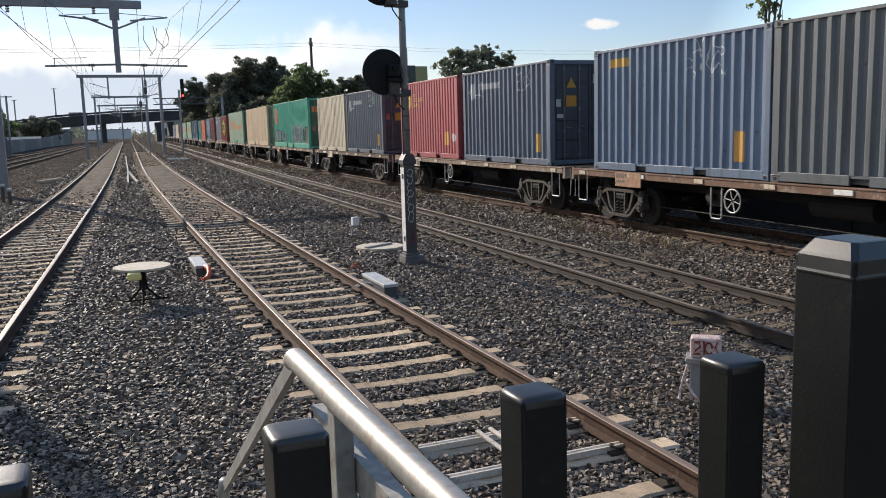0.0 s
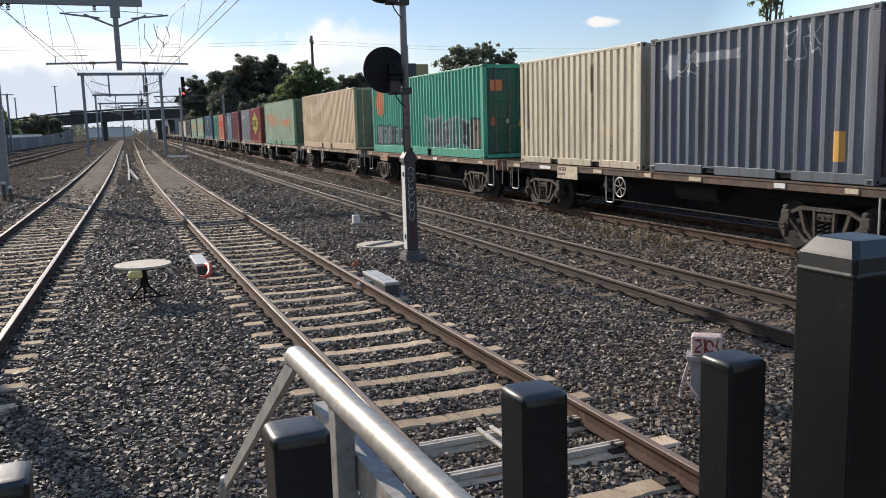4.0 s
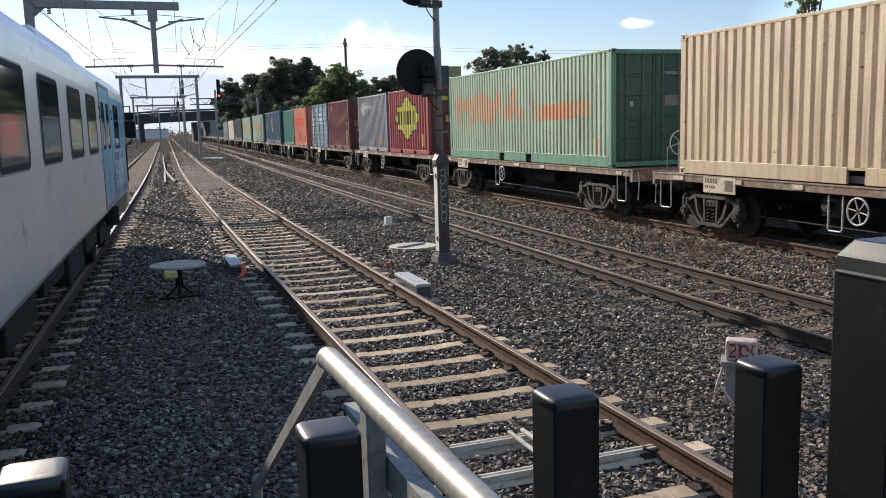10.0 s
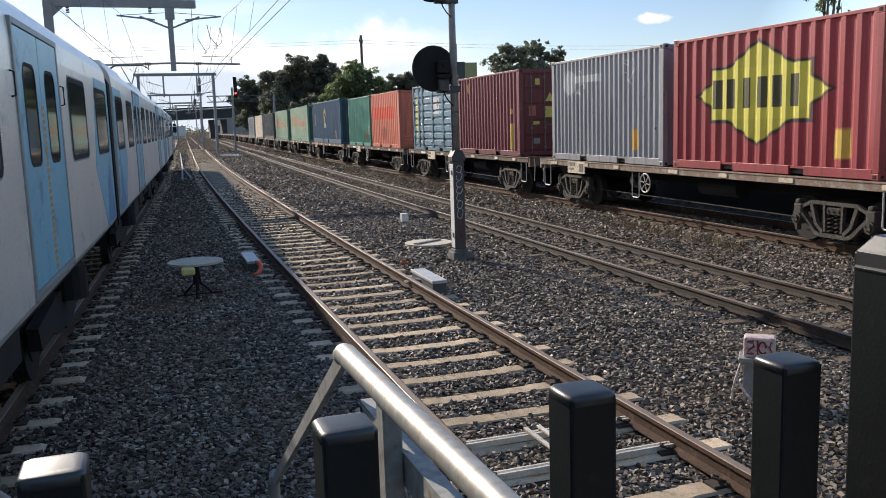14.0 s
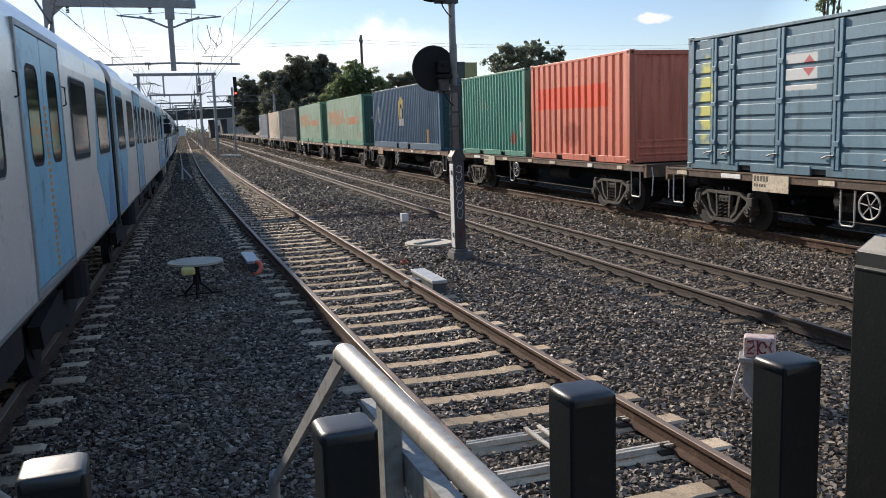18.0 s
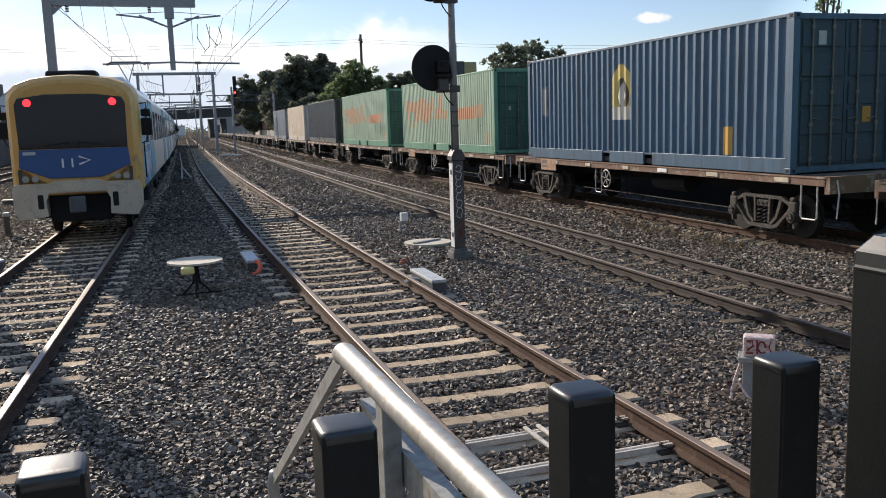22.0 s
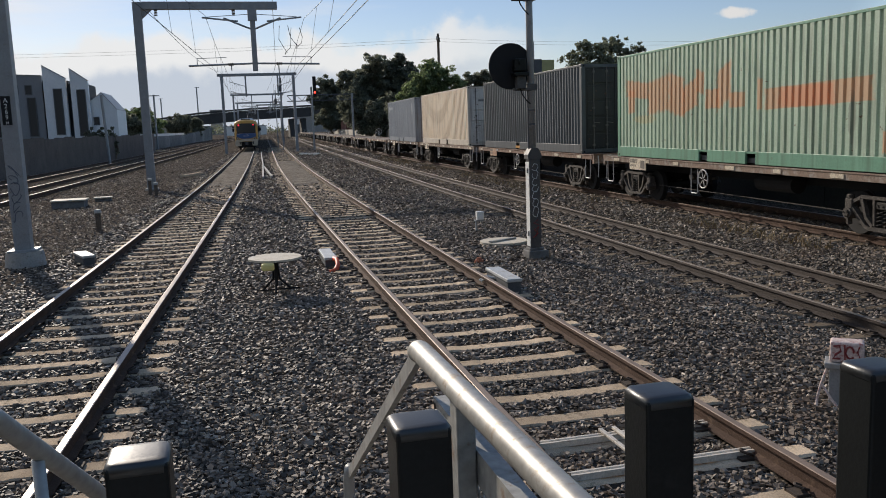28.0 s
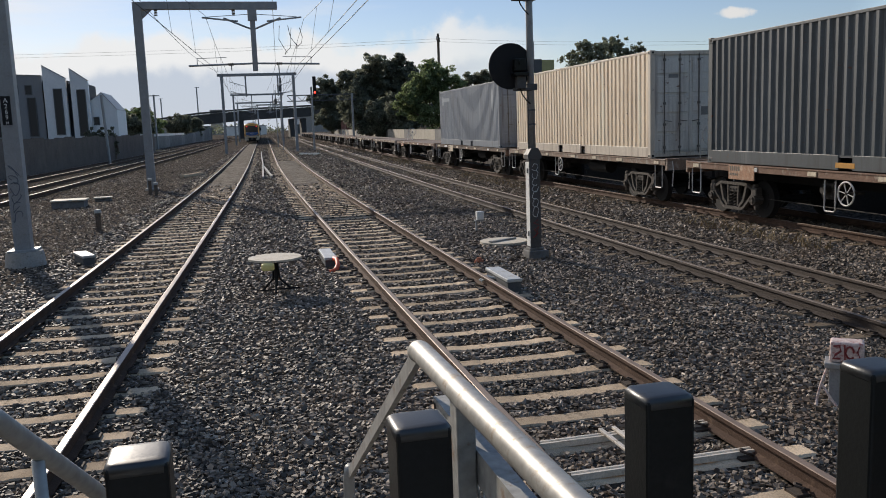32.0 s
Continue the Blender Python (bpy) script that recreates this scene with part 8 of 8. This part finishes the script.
M["concrete_grimy"] = material("concrete_grimy", (0.24, 0.235, 0.22), 0.9, 0, 0.6, 0.25, 12, 0.2, dirt=(0.10, 0.09, 0.08), dirt_amount=0.35)


def boundary():
    """Dark fence below the townhouses, then a pale concrete wall towards the bridge."""
    t = thing("boundary_fence", "dark timber boundary fence along the railway", "fence", kind="structure")
    y0, y1 = 30.0, 132.0
    n = 34
    for k in range(n):
        ya, yb = y0 + (y1 - y0) * k / n, y0 + (y1 - y0) * (k + 1) / n
        xa, xb = fence_x(ya), fence_x(yb)
        bm = B()
        prism(bm, [(xa, ya), (xb, yb - 0.04), (xb - 0.08, yb - 0.04), (xa - 0.08, ya)], -0.3, 2.4 + 0.08 * math.sin(k * 2.1), axis="z")
        part("panel", bm, M["brick_dark"], t)
    w = thing("boundary_wall", "pale concrete wall with white palings beside the tracks", "wall", kind="structure")
    for k in range(22):
        ya, yb = 132 + 7.5 * k, 132 + 7.5 * (k + 1)
        xa, xb = FAR_B.x(ya) - 4.2, FAR_B.x(yb) - 4.2
        bm = B()
        h = 2.0 if k < 10 else 2.0 + 0.14 * (k - 9)
        prism(bm, [(xa, ya), (xb, yb - 0.05), (xb - 0.3, yb - 0.05), (xa - 0.3, ya)], -0.3, h, axis="z")
        part("panel", bm, M["concrete_dark"] if k % 4 else M["concrete_grimy"], w)
    p = B()
    for k in range(70):
        ya = 132 + 1.0 * k
        box(p, FAR_B.x(ya) - 4.4 - 0.06, FAR_B.x(ya) - 4.4 + 0.06, ya - 0.3, ya + 0.3, 2.02, 2.45)
    part("palings", p, M["white_paint"], w)["kind"] = "stuff"
    # row of clipped conifers on the fence line
    for k in range(9):
        x = -13.9 + 0.34 * k
        tree(x, 97.0, [(0, 0.9, 0.50), (0, 1.7, 0.42), (0, 2.3 + 0.2 * (k % 3), 0.28), (0, 2.75 + 0.3 * (k % 3), 0.16)], "leaf_dark", "small dark conifer in front of the white house", seed=60 + k, size=0.10, dense=1.6, group="conifers by the white house")


boundary()
for x_, y_, h_, lab_ in ((-10.4, 86.0, 6.4, "slim leaning grey lamp pole beside the fence"), (-10.5, 150.0, 9.0, "distant street pole with a crossarm"), (-8.0, 330.0, 19.0, "tall distant floodlight mast"), (-22.0, 350.0, 16.0, "tall distant floodlight mast")):
    o_ = thing("lamp_pole", lab_, "pole", pose(x_, y_, -0.2))
    bm_ = B()
    rod(bm_, (0, 0, 0), (-0.25 if y_ < 90 else 0, 0, h_), 0.09 + 0.0004 * y_, 8)
    part("pole", bm_, M["steel_grey"], o_)
    if y_ > 90:
        bm_ = B()
        box(bm_, -0.9, 0.9, -0.06, 0.06, h_ - 0.25, h_ - 0.1)
        part("crossarm", bm_, M["steel_grey"], o_)


def yard_side():
    """Fence, sheds and the building with the yellow sign behind the freight train."""
    t = thing("palisade_fence", "pale corrugated boundary fence behind the freight train", "fence", kind="structure")
    for k in range(40):
        ya, yb = 20 + 5.0 * k, 25 + 5.0 * k
        xa, xb = FREIGHT.x(ya) + 5.6, FREIGHT.x(yb) + 5.6
        bm = B()
        prism(bm, [(xa, ya), (xb, yb - 0.05), (xb + 0.07, yb - 0.05), (xa + 0.07, ya)], -0.1, 1.9, axis="z")
        part("panel", bm, M["fence_tan"] if k % 4 else M["concrete_dark"], t)
    # added near-black backing: only shade shows beneath the wagons here
    r = thing("retaining_wall", "low dark backing added for the shade behind the freight track", "wall", kind="structure")
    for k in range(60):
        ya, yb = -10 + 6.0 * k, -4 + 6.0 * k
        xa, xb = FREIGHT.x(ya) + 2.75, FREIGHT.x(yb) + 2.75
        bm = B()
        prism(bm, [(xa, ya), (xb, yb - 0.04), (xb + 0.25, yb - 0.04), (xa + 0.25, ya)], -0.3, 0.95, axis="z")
        part("panel", bm, M["shade_dark"], r)
    b = thing("sign_building", "grey flat-roofed building with a yellow billboard", "building", pose(41.5, 108.0, -0.19))
    bm = B()
    box(bm, -3.0, 6.0, 0, 10, 0, 7.0)
    part("wall", bm, M["concrete_dark"], b)
    bm = B()
    box(bm, -3.2, 6.2, -0.2, 10.2, 7.0, 7.3, 0.04)
    part("roof", bm, M["steel_grey"], b)
    bm = B()
    box(bm, -1.75, -0.42, -0.6, -0.35, 7.2, 10.5, 0.03)
    part("sign_side", bm, M["steel_dark"], b)
    bm = B()
    box(bm, -0.40, 1.30, -0.6, -0.35, 7.2, 10.4, 0.03)
    part("billboard", bm, M["sign_yellow"], b, "yellow billboard")
    for x, h in ((-1.9, 13.2), (-1.3, 12.8), (-1.6, 12.2)):
        bm = B()
        rod(bm, (x, 0, 7.0), (x, 0, h), 0.06, 6)
        part("antenna", bm, M["steel_grey"], b)
    s = thing("brick_shed", "dark brown shed roofs beyond the empty wagons", "shed", pose(30.5, 190.0, -0.1))
    bm = B()
    box(bm, -4, 5, 0, 8, 0, 4.2)
    part("wall", bm, M["brick_red"], s)
    bm = B()
    prism(bm, [(-4.4, 4.1), (5.4, 4.1), (0.5, 5.4)], -0.4, 8.4)
    part("roof", bm, M["steel_dark"], s)
    w = thing("white_shed", "white shed beyond the bridge", "shed", pose(35.8, 420.0, -0.1))
    bm = B()
    box(bm, -2.6, 2.6, 0, 6, 0, 7.2, 0.03)
    part("wall", bm, M["white_paint"], w)
    bm = B()
    box(bm, -1.6, 1.4, -0.06, -0.01, 0.1, 4.6)
    part("door", bm, M["steel_dark"], w)


# near-black for the shade below the wagons
M["shade_dark"] = material("shade_dark", (0.03, 0.027, 0.025), 0.9, 0, 0.8, 0.3, 14, 0.2)
M["fence_tan"] = material("fence_tan", (0.40, 0.36, 0.29), 0.8, 0, 0.8, 0.2, 12, 0.2)
M["sign_yellow"] = material("sign_yellow", (0.44, 0.41, 0.19), 0.6, 0, 1.0, 0.1, 12, 0.05)
M["brick_red"] = material("brick_red", (0.14, 0.06, 0.05), 0.85, 0, 0.8, 0.25, 12, 0.2)
yard_side()


def weeds():
    """Dry grass along the freight line."""
    rng = np.random.default_rng(9)
    n = 1700
    y = 8 + 62 * rng.uniform(0, 1, n) ** 1.5
    patch = np.array([noise.noise(Vector((0.25 * v, 1.7, 0))) for v in y])
    ok = patch > -0.12
    y = y[ok]
    x = np.array([FREIGHT.x(v) for v in y]) - 1.75 - 0.55 * rng.uniform(0, 1, len(y)) ** 1.5
    m = len(y)
    h = rng.uniform(0.08, 0.30, m)
    a = rng.uniform(0, 2 * np.pi, m)
    lean = rng.normal(0, 0.12, (m, 2))
    v = np.zeros((m, 3, 3))
    wdt = 0.012 + 0.01 * rng.uniform(0, 1, m)
    z = np.array([ground_height(p, q) for p, q in zip(x, y)])
    v[:, 0] = np.stack([x - np.cos(a) * wdt, y - np.sin(a) * wdt, z], 1)
    v[:, 1] = np.stack([x + np.cos(a) * wdt, y + np.sin(a) * wdt, z], 1)
    v[:, 2] = np.stack([x + lean[:, 0], y + lean[:, 1], z + h], 1)
    me = bpy.data.meshes.new("dry_grass")
    me.from_pydata([tuple(p) for p in v.reshape(-1, 3)], [], [(3 * i, 3 * i + 1, 3 * i + 2) for i in range(m)])
    me.materials.append(material("dry_grass", (0.20, 0.145, 0.075), 0.9, 0, 3, 0.3, 30, 0))
    tagged(new("dry_grass", me), "sparse dry brown grass along the freight track", "grass", kind="stuff")


weeds()

# ---- what moves ----
def freight_run(t):
    """How far the freight train has come, in metres."""
    return 0.1368 + 6.6316 * t - 0.043727 * t * t + 0.0004006 * t ** 3


def emu_run(t):
    """Where the passenger train's leading end stands along its track."""
    u = t - 20
    return 136.66 + 13.5514 * u + 0.15642 * u * u - 0.00626 * u ** 3


def motions():
    for ob, place, z in TRAIN:
        walk(ob, [(t, FREIGHT.place(place - freight_run(t), z)) for t in [2.0 * k for k in range(17)]])
    for ob, back in EMU:
        walk(ob, [(t, emu_pose(emu_run(t) - back)) for t in [0, 2, 4, 6, 7, 8, 9, 10, 11, 12, 13, 14, 16, 18, 20, 21, 22, 23, 24, 26, 28, 30, 32]])


def emu_pose(y):
    a = 8.0
    p, q = LEFT.place(y + a).translation, LEFT.place(y - a).translation
    m = Matrix.Rotation(-math.atan2(p.x - q.x, p.y - q.y), 4, "Z")
    return Matrix.Translation((p + q) / 2) @ m


motions()
